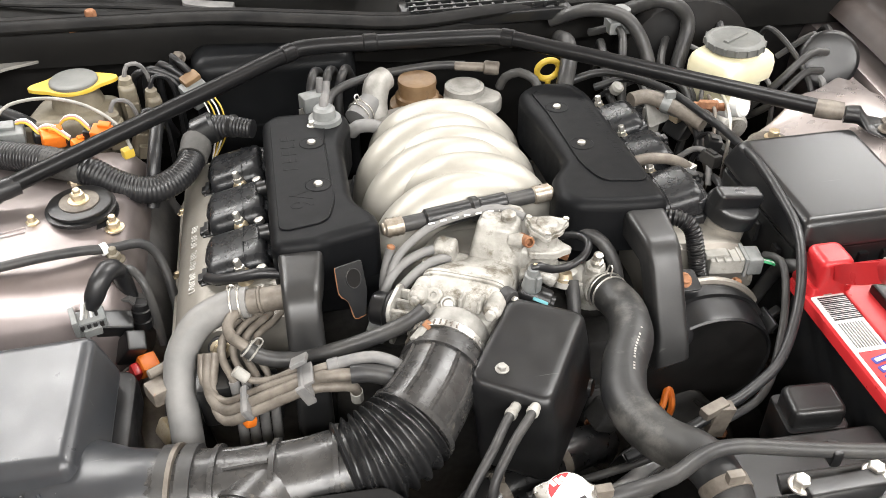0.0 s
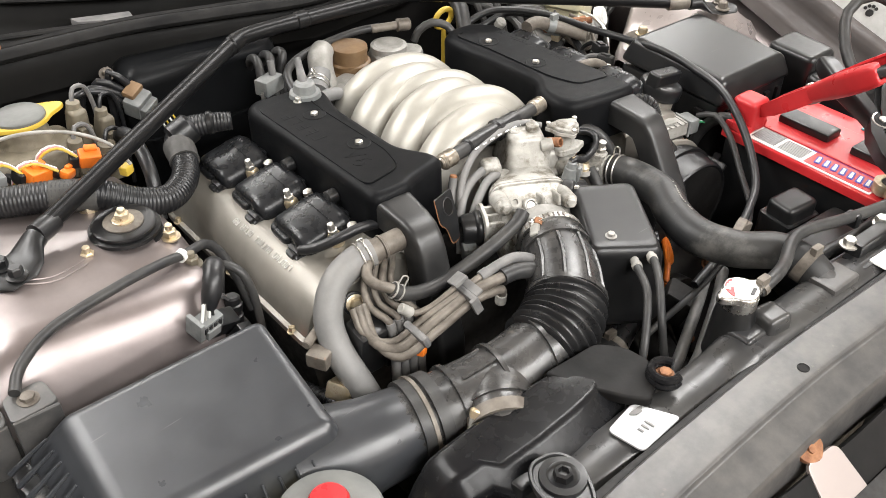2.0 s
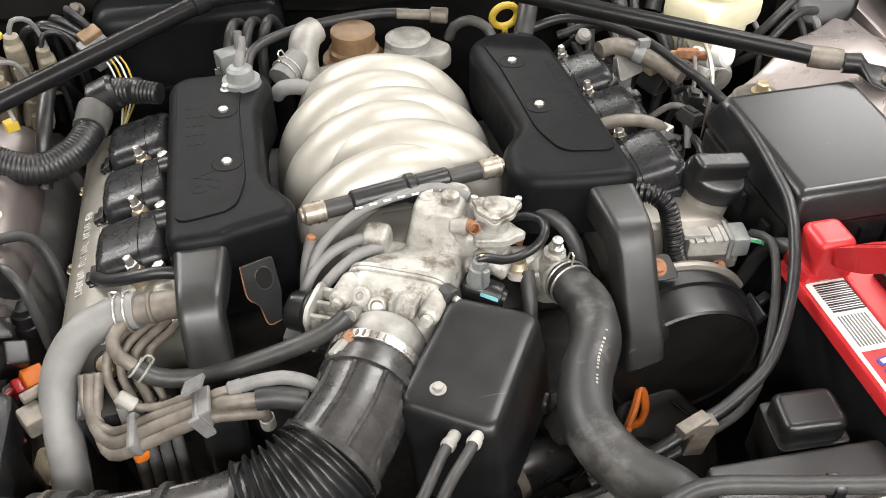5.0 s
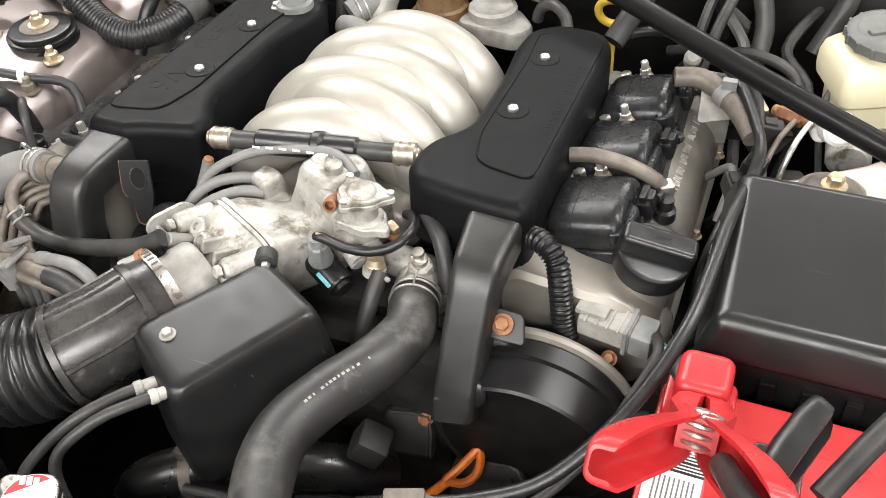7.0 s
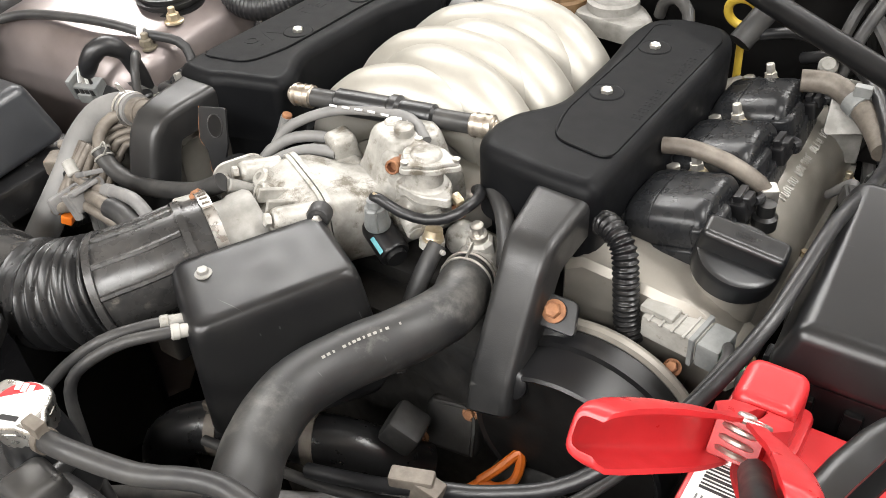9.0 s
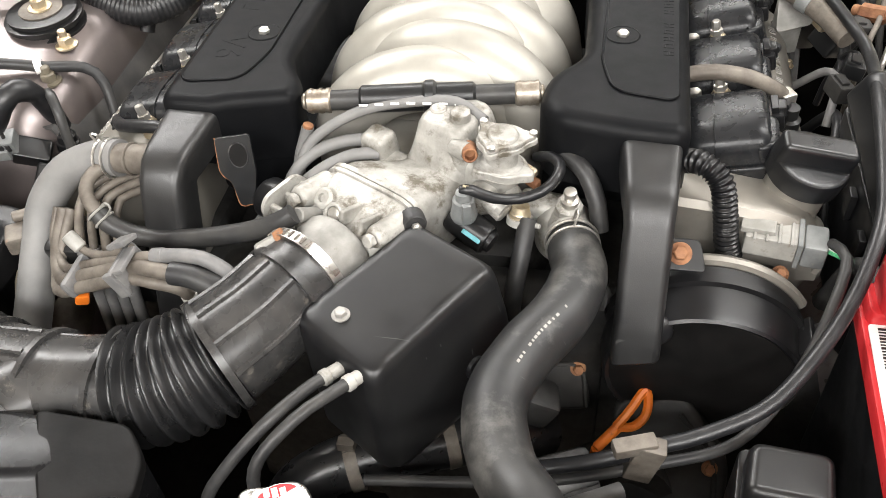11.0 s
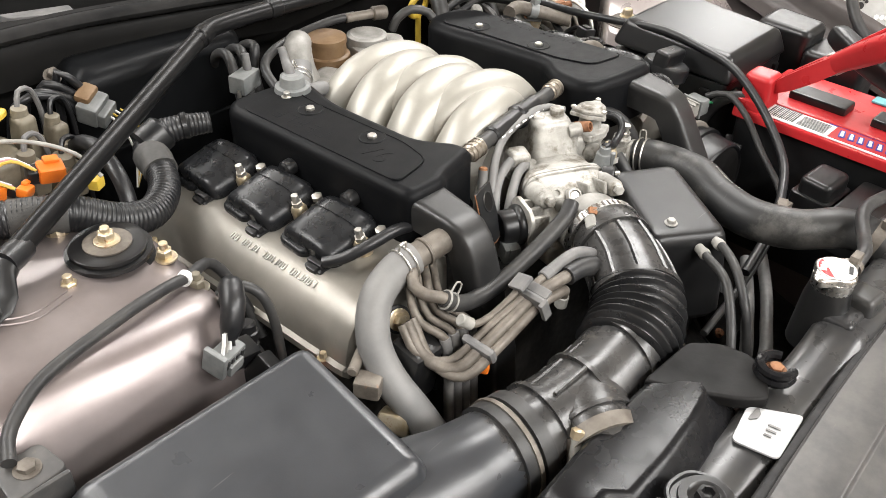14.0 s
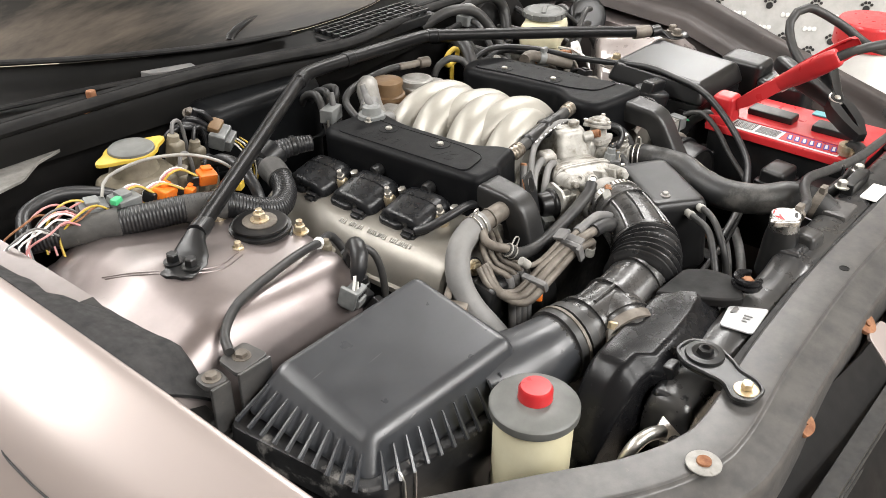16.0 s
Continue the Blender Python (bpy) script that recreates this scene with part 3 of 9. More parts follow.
def firewall():
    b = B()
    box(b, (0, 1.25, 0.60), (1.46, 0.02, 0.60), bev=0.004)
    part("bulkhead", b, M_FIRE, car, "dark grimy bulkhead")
    # scuttle panel under the windscreen
    rows = []
    for x in [-0.76 + 0.095 * i for i in range(17)]:
        k, zz = 0.8 * x * x, -0.03 * x
        y0 = 1.165 + 0.05 * min(1, abs(x) / 0.27)
        rows.append(smooth_profile([(x, y0, 0.87 + zz), (x, y0 + 0.006, 0.912 + zz), (x, y0 + 0.02, 0.918 + zz), (x, y0 + 0.032 + 0.2 * k, 0.905 + zz), (x, y0 + 0.045 + 0.4 * k, 0.897 + zz),
                                    (x, y0 + 0.06 + 0.7 * k, 0.905 + zz), (x, 1.275 + k, 0.932 + zz)]))
    part("scuttle_panel", sheet(rows), M_COWL, car, "black dusty scuttle panel")
    # rubber seal along the scuttle
    b = B()
    pts = [(x, 1.172 + 0.05 * min(1, abs(x) / 0.27), 0.934 - 0.02 * max(0, abs(x) - 0.5)) for x in (-0.74, -0.6, -0.45, -0.27, -0.13, 0, 0.13, 0.27, 0.45, 0.6, 0.74)]
    pts = [(p[0], p[1], p[2] - 0.03 * p[0] - 0.006) for p in pts]
    tube(b, pts, 0.011, 10, 0.02, squash=0.8)
    tube(b, [(p[0], p[1] + 0.03, p[2] - 0.004) for p in pts], 0.007, 8, 0.02)
    part("bonnet_seal", b, M_SEAL, car, "black rubber bonnet seal")
    # windscreen
    rows = []
    for x in [-0.74 + 0.0925 * i for i in range(17)]:
        k = 0.8 * x * x
        rows.append([(x, 1.27 + k, 0.938 - 0.03 * x), (x * 0.97, 1.60 + k, 1.14), (x * 0.92, 2.05 + 0.8 * k, 1.40)])
    part("windscreen", sheet(rows, 0.005), M_GLASS, car, "dark windscreen glass with tan reflections in its colour")
    # intake grille slats
    gr = B()
    for i in range(12):
        box(gr, (0.02 + 0.019 * i, 1.232, 0.927), (0.005, 0.07, 0.006), bev=0.001)
    for y in (1.20, 1.216, 1.232, 1.248, 1.264):
        box(gr, (0.125, y, 0.929), (0.23, 0.004, 0.006), bev=0.001)
    box(gr, (0.125, 1.232, 0.914), (0.25, 0.085, 0.018), bev=0.003)
    part("scuttle_grille", gr, M_BLACK, car, "black slatted air intake grille")
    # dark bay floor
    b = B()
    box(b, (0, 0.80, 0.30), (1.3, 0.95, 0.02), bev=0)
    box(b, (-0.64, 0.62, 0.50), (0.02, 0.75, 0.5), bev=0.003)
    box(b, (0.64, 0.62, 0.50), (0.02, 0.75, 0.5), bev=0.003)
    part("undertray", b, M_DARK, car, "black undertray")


firewall()


def wiper(x0, x1, yy):
    b = B()
    tube(b, [(x0, yy, 0.955), ((x0 + x1) / 2, yy + 0.07, 0.975), (x1, yy + 0.17, 1.0)], [0.012, 0.009, 0.006], 8, 0.03, squash=0.5)
    w = part("wiper_arm", b, M_GLOSS, car, "black wiper arm")
    b = B()
    tube(b, [(x0 + 0.05, yy + 0.04, 0.972), (x1, yy + 0.185, 1.0), (x1 - 0.22, yy + 0.36, 1.01)], 0.005, 6, 0.03)
    part("wiper_blade", b, M_SEAL, w)
    b = B()
    lathe(b, (x0, yy, 0.935), (0, 0, 1), [(0, 0.014), (0.02, 0.014), (0.026, 0.009)], 12)
    part("spindle_cap", b, M_BLACK, w)


b = B()
tube(b, [(-0.150, 1.296, 0.944), (-0.125, 1.305, 0.956), (-0.01, 1.334, 0.968), (0.10, 1.352, 0.975)], [0.008, 0.007, 0.005, 0.0045], 8, 0.02, squash=0.6)
part("wiper_arm", b, M_GLOSS, car, "black wiper arm")
wiper(0.50, 0.20, 1.33)
b = B()
tube(b, [(-0.62, 1.50, 0.975), (-0.40, 1.375, 0.958), (-0.20, 1.292, 0.946), (-0.05, 1.262, 0.940)], 0.008, 8, 0.03, squash=0.5)
part("screen_trim", b, M_SEAL, car, "dusty black windscreen trim strip")
b = B()
slab(b, rounded([(-0.655, 1.150), (-0.625, 1.236), (-0.487, 1.238), (-0.505, 1.216), (-0.548, 1.200), (-0.585, 1.166)], 0.008), 0.0, 0.004, bev=0.001, m=pose(0, 0, 0.893))
part("corner_panel", b, M_DULL, car, "dusty pale grey corner panel below the screen")
b = B()
tube(b, [(-0.62, 1.385, 0.921), (-0.517, 1.354, 0.921), (-0.40, 1.322, 0.923), (-0.30, 1.285, 0.925), (-0.20, 1.250, 0.925)], 0.007, 8, 0.02, squash=0.5)
part("scuttle_fold", b, M_SEAL, car, "dusty raised fold across the scuttle")
b = B()
slab(b, rounded([(-0.312, 1.312), (-0.235, 1.286), (-0.240, 1.258), (-0.308, 1.293)], 0.004), 0.922, 0.931, bev=0.0015)
part("scuttle_step", b, M_WIRE, car, "dusty grey step plate on the scuttle")
b = B()
bolt(b, (-0.43, 1.248, 0.934), r=0.008, h=0.014)
box(b, (-0.437, 1.236, 0.934), (0.05, 0.016, 0.008), rot=(0, 0, 20), bev=0.002)
part("scuttle_fixing", b, M_RUST, car, "rusty fixing")


def front_beam():
    """The crossmember over the radiator, swept back at its ends."""
    line = [(-0.64, 0.45), (-0.54, 0.375), (-0.47, 0.322), (-0.41, 0.292), (-0.35, 0.282), (-0.2, 0.294), (0, 0.302), (0.2, 0.298), (0.36, 0.302), (0.45, 0.322), (0.54, 0.365), (0.64, 0.42)]
    prof = [(0.052, -0.012), (0.0505, -0.001), (0.048, 0.001), (0.030, 0.0012), (0.006, 0.001), (0.003, -0.0005), (0.0015, -0.004), (-0.001, -0.0055), (-0.018, -0.009), (-0.035, -0.013), (-0.039, -0.018), (-0.042, -0.06)]
    P = [(Vector((*p, 0.0))) for p in line]
    pts = curve_points(P, 0.02)
    rows = []
    for k, (p, _) in enumerate(pts):
        d = (pts[min(k + 1, len(pts) - 1)][0] - pts[max(k - 1, 0)][0]).normalized()
        nrm = Vector((-d.y, d.x, 0))
        z = 0.836 - 0.06 * max(0, abs(p.x) - 0.3)
        rows.append([p + nrm * (u * 0.9) + Vector((0, 0, z + h)) for u, h in prof])
    part("front_crossmember", sheet(rows, 0.0025), M_BEAM, car, "dusty grey radiator crossmember with rusty bolts")
    b = B()
    tube(b, [(x, y, 0.8295 + 0.001 * math.sin(40 * x)) for x, y in ((-0.30, 0.336), (-0.25, 0.339), (-0.2, 0.342), (-0.1, 0.346), (0.0, 0.348), (0.1, 0.346), (0.2, 0.344), (0.32, 0.344))], 0.0062, 8, 0.012, squash=0.75, wob=0.05)
    part("foam_strip", b, M_FELT, car, "dusty brown-black foam strip along the crossmember")
    # closed black disc painted as the dark inside of a drain hole
    b = B()
    lathe(b, (-0.002, 0.317, 0.8350), (0, 0, 1), [(0, 0.006), (0.0027, 0.006), (0.0027, 0.0052), (0.0024, 0.0050)], 20)
    part("drain_hole", b, M_FIRE, car)
    b = B()
    lathe(b, (-0.411, 0.298, 0.8320), (0, 0, 1), [(0, 0.0165), (0.0012, 0.0165), (0.0018, 0.015), (0.0022, 0.009)], 28)
    wash = part("bolt_washer", b, M_DULL, car, "pale dusty washer")
    b = B()
    lathe(b, (-0.411, 0.298, 0.8340), (0, 0, 1), [(0, 0.0070), (0.0025, 0.0068), (0.0032, 0.0052), (0.0026, 0.002)], 20)
    part("mount_bolt", b, M_RUST, wash, "rusty bolt")
    for x, y in ((-0.06, 0.264), (-0.27, 0.255), (0.2, 0.262)):
        b = B()
        bolt(b, (x, y + 0.001, 0.811), (0, -0.6, 0.8), 0.0045, 0.003)
        slab(b, [(0.016 * (1 + 0.3 * noise.noise(Vector((math.cos(q), math.sin(q), x * 9)))) * math.cos(q), 0.014 * (1 + 0.3 * noise.noise(Vector((math.sin(q), math.cos(q), x * 7)))) * math.sin(q)) for q in [6.28318 * k / 22 for k in range(22)]], -0.002, 0.0025, bev=0.001, m=aim((x, y + 0.002, 0.810), (0, -0.6, 0.8)))
        part("clip_stud", b, M_RUST, car, "rusty stud")


front_beam()
b = B()
slab(b, rounded([(-0.022, 0.012), (0.024, 0.010), (0.036, -0.05), (0.026, -0.10), (-0.018, -0.10), (-0.026, -0.04)], 0.01), -0.002, 0.002, bev=0.001, m=pose(-0.052, 0.250, 0.797, 42, 0, 0))
part("lamp_bracket", b, M_FENDER, car, "pale bracket bolted to the crossmember")
# bumper foam and grille in front of the crossmember
b = B()
tube(b, [(-0.75, 0.20, 0.52), (-0.5, 0.05, 0.52), (0, -0.02, 0.52), (0.5, 0.05, 0.52), (0.75, 0.20, 0.52)], 0.10, 14, 0.05, squash=0.7)
part("bumper", b, M_FENDER, car, "taupe bumper cover")
b = B()
rows = []
for k in range(13):
    x = -0.62 + 1.24 * k / 12
    yy = 0.205 + 0.13 * (abs(x) / 0.62) ** 2.2
    rows.append(smooth_profile([(x, yy + 0.045, 0.80), (x, yy + 0.02, 0.775), (x, yy - 0.01, 0.74), (x, yy - 0.035, 0.70), (x, yy - 0.05, 0.64), (x, yy - 0.06, 0.5)]))
part("front_panel", sheet(rows, 0.004), M_FIRE, car, "black plastic panel below the crossmember")
b = B()
box(b, (0, 0.19, 0.66), (1.0, 0.10, 0.02), bev=0.004)
for i in range(5):
    box(b, (0, 0.21, 0.69 + 0.02 * i), (0.8, 0.02, 0.006), bev=0.002)
part("grille", b, M_DARK, car, "black grille behind the bumper")

for sx in (-0.80, 0.80):
    for y in (0.72, 3.5):
        b = B()
        lathe(b, (sx - 0.10, y, 0.315), (1, 0, 0), [(0, 0.21), (0.01, 0.29), (0.04, 0.315), (0.16, 0.315), (0.19, 0.29), (0.20, 0.21)], 48)
        wh = part("wheel", b, M_DARK, car, "black road wheel")


# ---- the engine ----
engine = thing("engine", (0, 0.85, 0.31), "grimy V6 engine block with silver valve covers", "engine")


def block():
    # their near-black holds the shade under the valve covers as well as grime
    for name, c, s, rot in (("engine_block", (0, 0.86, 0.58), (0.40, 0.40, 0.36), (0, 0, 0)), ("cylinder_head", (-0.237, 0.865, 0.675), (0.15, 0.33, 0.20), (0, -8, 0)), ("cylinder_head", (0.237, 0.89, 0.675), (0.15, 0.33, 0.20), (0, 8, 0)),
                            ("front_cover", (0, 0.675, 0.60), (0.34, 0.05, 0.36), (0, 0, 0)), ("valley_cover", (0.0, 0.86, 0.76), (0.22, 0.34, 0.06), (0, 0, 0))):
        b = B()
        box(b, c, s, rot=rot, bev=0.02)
        part(name, b, M_DARK, engine, "grimy casting, darkened for the shade below the covers")


block()


def lean(ob, y0, z0, skip=()):
    """Tips all meshes under ob backwards with the engine, about the line y0, z0."""
    m = Matrix.Translation((0, y0, z0)) @ Matrix.Rotation(radians(-2.9), 4, "X") @ Matrix.Translation((0, -y0, -z0))
    todo = [ob]
    while todo:
        o = todo.pop()
        if o.type == "MESH" and o.name.split(".")[0] not in skip:
            o.data.transform(m)
        todo += [c for c in o.children]


def valve_cover(side):
    dy = 0.026 if side > 0 else 0.0
    prof = [(0.19, 0.736), (0.19, 0.838), (0.205, 0.846), (0.245, 0.842), (0.272, 0.838), (0.287, 0.837), (0.299, 0.833), (0.312, 0.824), (0.3205, 0.811), (0.3245, 0.799), (0.3260, 0.788), (0.3265, 0.784), (0.3315, 0.782), (0.3315, 0.775), (0.30, 0.772), (0.29, 0.738)]
    ys = [(0.690, 0.93), (0.694, 0.98), (0.702, 1.0), (0.73, 1.0), (0.80, 1.0), (0.88, 1.0), (0.96, 1.0), (1.02, 1.0), (1.032, 0.98), (1.036, 0.93)]
    rings = []
    for y, k in ys:
        rings.append([(side * (0.25 + (x - 0.25) * k), y + dy, 0.72 + (z - 0.72) * k) for x, z in prof])
    b = B()
    loft(b, rings)
    vc = part("valve_cover", b, M_HEAD, engine, "champagne silver painted valve cover", angle=30)
    # cast lettering shown as plain raised bars
    b = B()
    y = 0.757 if side < 0 else 0.885
    rnd = random.Random(7)
    for i in range(21):
        if i in (6, 13, 18):
            continue
        w = 0.0068 + 0.0012 * rnd.random()
        box(b, (side * 0.3025, y + 0.0062 * i, 0.8315), (w, 0.0016, 0.0014), rot=(0, side * 22, 0), bev=0.0003)
        box(b, (side * (0.3025 + (0.003 if i % 2 else -0.003)), y + 0.0062 * i + 0.0016, 0.8315 - (0.0012 if i % 2 else -0.0012)), (0.0016, 0.0034, 0.0014), rot=(0, side * 22, 0), bev=0.0003)
        if i % 3:
            box(b, (side * 0.3025, y + 0.0062 * i + 0.0032, 0.8315), (w * 0.8, 0.0012, 0.0014), rot=(0, side * 22, 0), bev=0.0003)
    tagged(part("cast_mark", b, M_CAST, vc, "raised bright cast marks"), kind="stuff")
    for yy in (0.72, 0.86, 1.0):
        b = B()
        bolt(b, (side * 0.3295, yy + dy, 0.781), (0, 0, 1), 0.004, 0.006)
        part("cover_bolt", b, M_BRASS, vc)
    lean(vc, 0.72 + dy, 0.84)


valve_cover(-1)
valve_cover(1)


def top_cover(side):
    """The long plastic cover over one bank, with the belt leg at its front."""
    dy = 0.026 if side > 0 else 0.0
    t = thing("engine_cover", (side * 0.157, 0.87 + dy, 0.84),
              "black moulded engine cover with V6 lettering" if side < 0 else "black moulded engine cover with two bright bolts", "engine cover", "engine covers")
    out, inn = 0.213, 0.100
    # outline, from the front outer corner round
    if side < 0:
        poly = [(out, 0.722), (out, 1.004), (0.196, 1.022), (0.112, 1.016), (0.103, 0.99), (0.120, 0.93), (0.122, 0.80), (inn, 0.765), (inn, 0.742), (0.155, 0.728), (0.165, 0.722)]
    else:
        poly = [(out, 0.722), (out, 1.0), (0.20, 1.035), (0.15, 1.04), (0.122, 1.02), (0.118, 0.98), (0.124, 0.93), (0.126, 0.83), (0.098, 0.795), (0.096, 0.757), (0.11, 0.736), (0.16, 0.726)]
        poly = [(x, y - 0.0) for x, y in poly]
    poly = [(side * x, y) for x, y in poly]
    b = B()
    slab(b, poly, 0.836, 0.899, bev=0.014, seg=6, round_by=0.018)
    body = part("cover_body", b, M_COVER, t)
    # shallow field on top, bounded by a fine ridge
    f = [(0.203, 0.748), (0.203, 0.992), (0.136, 0.992), (0.141, 0.93), (0.141, 0.80), (0.152, 0.758)]
    f = rounded([(side * x, y + dy * 0.6) for x, y in f], 0.014)
    b = B()
    slab(b, f, 0.897, 0.9000, bev=0.0009, seg=2)
    part("raised_field", b, M_COVER, body)
    b = B()
    n = len(f)
    run = [(*f[(k + n // 3) % n], 0.8999) for k in range(n - 6)]
    tube(b, run, 0.0011, 6, 0.006)
    part("field_ridge", b, M_COVER, body)
    for y in (0.832 + dy, 0.930 + dy):
        c = (side * 0.156, y)
        b = B()
        lathe(b, (*c, 0.8992), (0, 0, 1), [(0, 0.0150), (0.0012, 0.0148), (0.0018, 0.0138), (0.0012, 0.0126)], 28)
        g = part("bolt_well", b, M_COVER, body)
        b = B()
        lathe(b, (*c, 0.8996), (0, 0, 1), [(0, 0.0124), (0.0007, 0.0124), (0.0008, 0.003)], 24)
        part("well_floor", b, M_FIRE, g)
        b = B()
        lathe(b, (*c, 0.8994), (0, 0, 1), [(0, 0.0052), (0.0036, 0.0052), (0.0046, 0.0042), (0.0042, 0.0020)], 6)
        part("cover_bolt", b, M_STEEL, g, "bright hexagon bolt")
    # the leg over the timing belt
    b = B()
    rings = []
    path = [((0.728, 0.893), 0.020, 0.0), ((0.722, 0.893), 0.02, 0.12), ((0.684, 0.888), 0.022, 0.25), ((0.670, 0.882), 0.023, 0.55), ((0.658, 0.868), 0.023, 0.85), ((0.642, 0.843), 0.022, 1.0), ((0.612, 0.797), 0.02, 1.02), ((0.600, 0.775), 0.02, 1.3), ((0.600, 0.74), 0.02, 1.57), ((0.606, 0.66), 0.019, 1.6)]
    if side < 0:
        path = path[:2] + [((0.684, 0.891), 0.022, 0.15), ((0.666, 0.887), 0.022, 0.45), ((0.654, 0.876), 0.022, 0.9), ((0.647, 0.862), 0.02, 1.15), ((0.640, 0.842), 0.02, 1.25), ((0.624, 0.795), 0.02, 1.25), ((0.612, 0.76), 0.02, 1.35), ((0.606, 0.70), 0.02, 1.5), ((0.604, 0.64), 0.02, 1.57)]
    if side > 0:
        path = path[:6] + [((0.618, 0.806), 0.02, 1.02), ((0.610, 0.788), 0.02, 1.05), ((0.606, 0.776), 0.02, 1.15), ((0.611, 0.768), 0.02, 1.3), ((0.622, 0.764), 0.02, 1.45)]
    for (y, z), h, a in path:
        y -= 0.0
        k = min(1, max(0, (0.728 - y) / 0.07))
        cx = 0.1845 + (0.004 if side < 0 else 0.0025) * k
        w = 0.0232 - (0.0052 if side > 0 else 0.0050) * k
        ny, nz = -math.sin(a), math.cos(a)
        base_y, base_z = y - ny * 0.031, z - nz * 0.031
        ring = []
        for u, v in ((-1, 0), (-1, 0.72), (-0.97, 0.84), (-0.9, 0.93), (-0.78, 0.985), (-0.6, 1.0), (0.0, 1.005), (0.6, 1.0), (0.78, 0.985), (0.9, 0.93), (0.97, 0.84), (1, 0.72), (1, 0)):
            ring.append((side * (cx + u * w), base_y + ny * 0.031 * v, base_z + nz * 0.031 * v + (0.005 * u if side > 0 and z < 0.8 else 0)))
        rings.append(ring)
    loft(b, rings)
    part("belt_leg", b, M_LEG, t, angle=50)
    # front face below the lip
    b = B()
    box(b, (side * 0.140, 0.775 + dy, 0.815), (0.085, 0.07, 0.05), bev=0.008)
    part("front_web", b, M_COVER, t)
    # side stubs
    if side < 0:
        for y in (0.80, 0.895):
            b = B()
            rod(b, (-0.212, y, 0.868), (-0.226, y, 0.866), 0.009)
            part("side_stub", b, M_BLACK, body)
        b = B()
        m = pose(-0.178, 0.806, 0.8999, 0, 0, -90)
        letters(b, "V6", 0.036, m, 0.0004)
        part("lettering", b, M_COVER, body, "raised V6 lettering")
        for i in range(5):
            b = B()
            y = 0.872 + 0.0175 * i
            box(b, (-0.184, y, 0.8996), (0.018, 0.0018, 0.0014), bev=0.0005)
            box(b, (-0.1765 if i % 2 else -0.1915, y + 0.0045, 0.8996), (0.0020, 0.0095, 0.0014), bev=0.0005)
            if i % 3:
                box(b, (-0.184, y + 0.0045, 0.8996), (0.0020, 0.0095, 0.0014), bev=0.0005)
            part("raised_mark", b, M_COVER, body)
    else:
        for i in range(13):
            if i != 5 and i != 11:
                b = B()
                y = 0.83 + 0.0115 * i
                box(b, (0.194, y, 0.8997), (0.0085, 0.0016, 0.0012), bev=0.0004)
                box(b, (0.194, y + 0.0052, 0.8997), (0.0085, 0.0016, 0.0012), bev=0.0004)
                box(b, (0.1907 if i % 2 else 0.194, y + 0.0026, 0.8997), (0.0016, 0.0060, 0.0012), bev=0.0004)
                part("raised_mark", b, M_COVER, body)
    lean(t, 0.80 + dy, 0.899, ("belt_leg",))


top_cover(-1)
top_cover(1)


def manifold():
    t = thing("intake_manifold", (0, 0.9, 0.80), "silver painted intake manifold with six braided runners", "intake manifold")
    # two families of hoops that slant against each other and interlace over the middle
    line = [(-0.098, -0.016, 0.775), (-0.096, -0.014, 0.815), (-0.084, -0.010, 0.850), (-0.053, -0.005, 0.876), (-0.010, 0.001, 0.885), (0.032, 0.009, 0.876), (0.062, 0.017, 0.850), (0.078, 0.024, 0.80)]
    rr = [0.029, 0.0305, 0.0315, 0.0315, 0.031, 0.0295, 0.027, 0.023]
    for s, ys in ((-1, (0.802, 0.869, 0.938)), (1, (0.834, 0.905, 0.982))):
        for k, y in enumerate(ys):
            b = B()
            drop = ((0.004, 0.001, 0.006) if s < 0 else (0.001, 0.007, 0.012))[k]
            tube(b, [(-s * u * 0.89 + 0.003, y + v, z - drop) for u, v, z in line], [r - (0.003 if k == 0 and s < 0 else 0.0005) for r in rr], 26, 0.005, wob=0.015)
            part("runner", b, M_SILVER, t)
    b = B()
    box(b, (0, 0.90, 0.79), (0.19, 0.24, 0.09), bev=0.03, seg=3)
    box(b, (0.01, 0.79, 0.80), (0.16, 0.06, 0.07), bev=0.02, seg=3)
    part("plenum", b, M_SILVER, t)


manifold()


def fuel_pipe():
    t = thing("fuel_crossover", (0, 0.775, 0.86), "black sleeved fuel crossover pipe with brass ends", "pipe")
    a, c = Vector((-0.098, 0.752, 0.887)), Vector((0.098, 0.783, 0.889))
    L = lambda f: a + (c - a) * f
    b = B()
    rod(b, L(0.10), L(0.9), 0.0085)
    part("hose", b, M_RUBBER, t)
    b = B()
    rod(b, L(0.24), L(0.52), 0.0115)
    rod(b, L(0.55), L(0.72), 0.0112)
    part("sleeve", b, M_BLACK, t)
    b = B()
    rod(b, L(0.50), L(0.56), 0.0140)
    part("collar", b, M_BLACK, t)
    for f in (0.0, 0.86):
        b = B()
        rod(b, L(f + 0.015), L(f + 0.125), 0.0098)
        rod(b, L(f), L(f + 0.14), 0.007)
        for k in (0.035, 0.075, 0.105):
            rod(b, L(f + k), L(f + k + 0.01), 0.0106)
        part("crimp", b, M_CRIMP, t, "tarnished brass crimp")


fuel_pipe()
U, W = Vector((0.46, 0.888, 0)), Vector((0.888, -0.46, 0))       # along and across the throttle body
T0 = Vector((-0.045, 0.612, 0.842))


def tb(u, w, z):
    return tuple(T0 + U * u + W * w + Vector((0, 0, z)))


ROT = math.degrees(math.atan2(U.y, U.x)) - 90


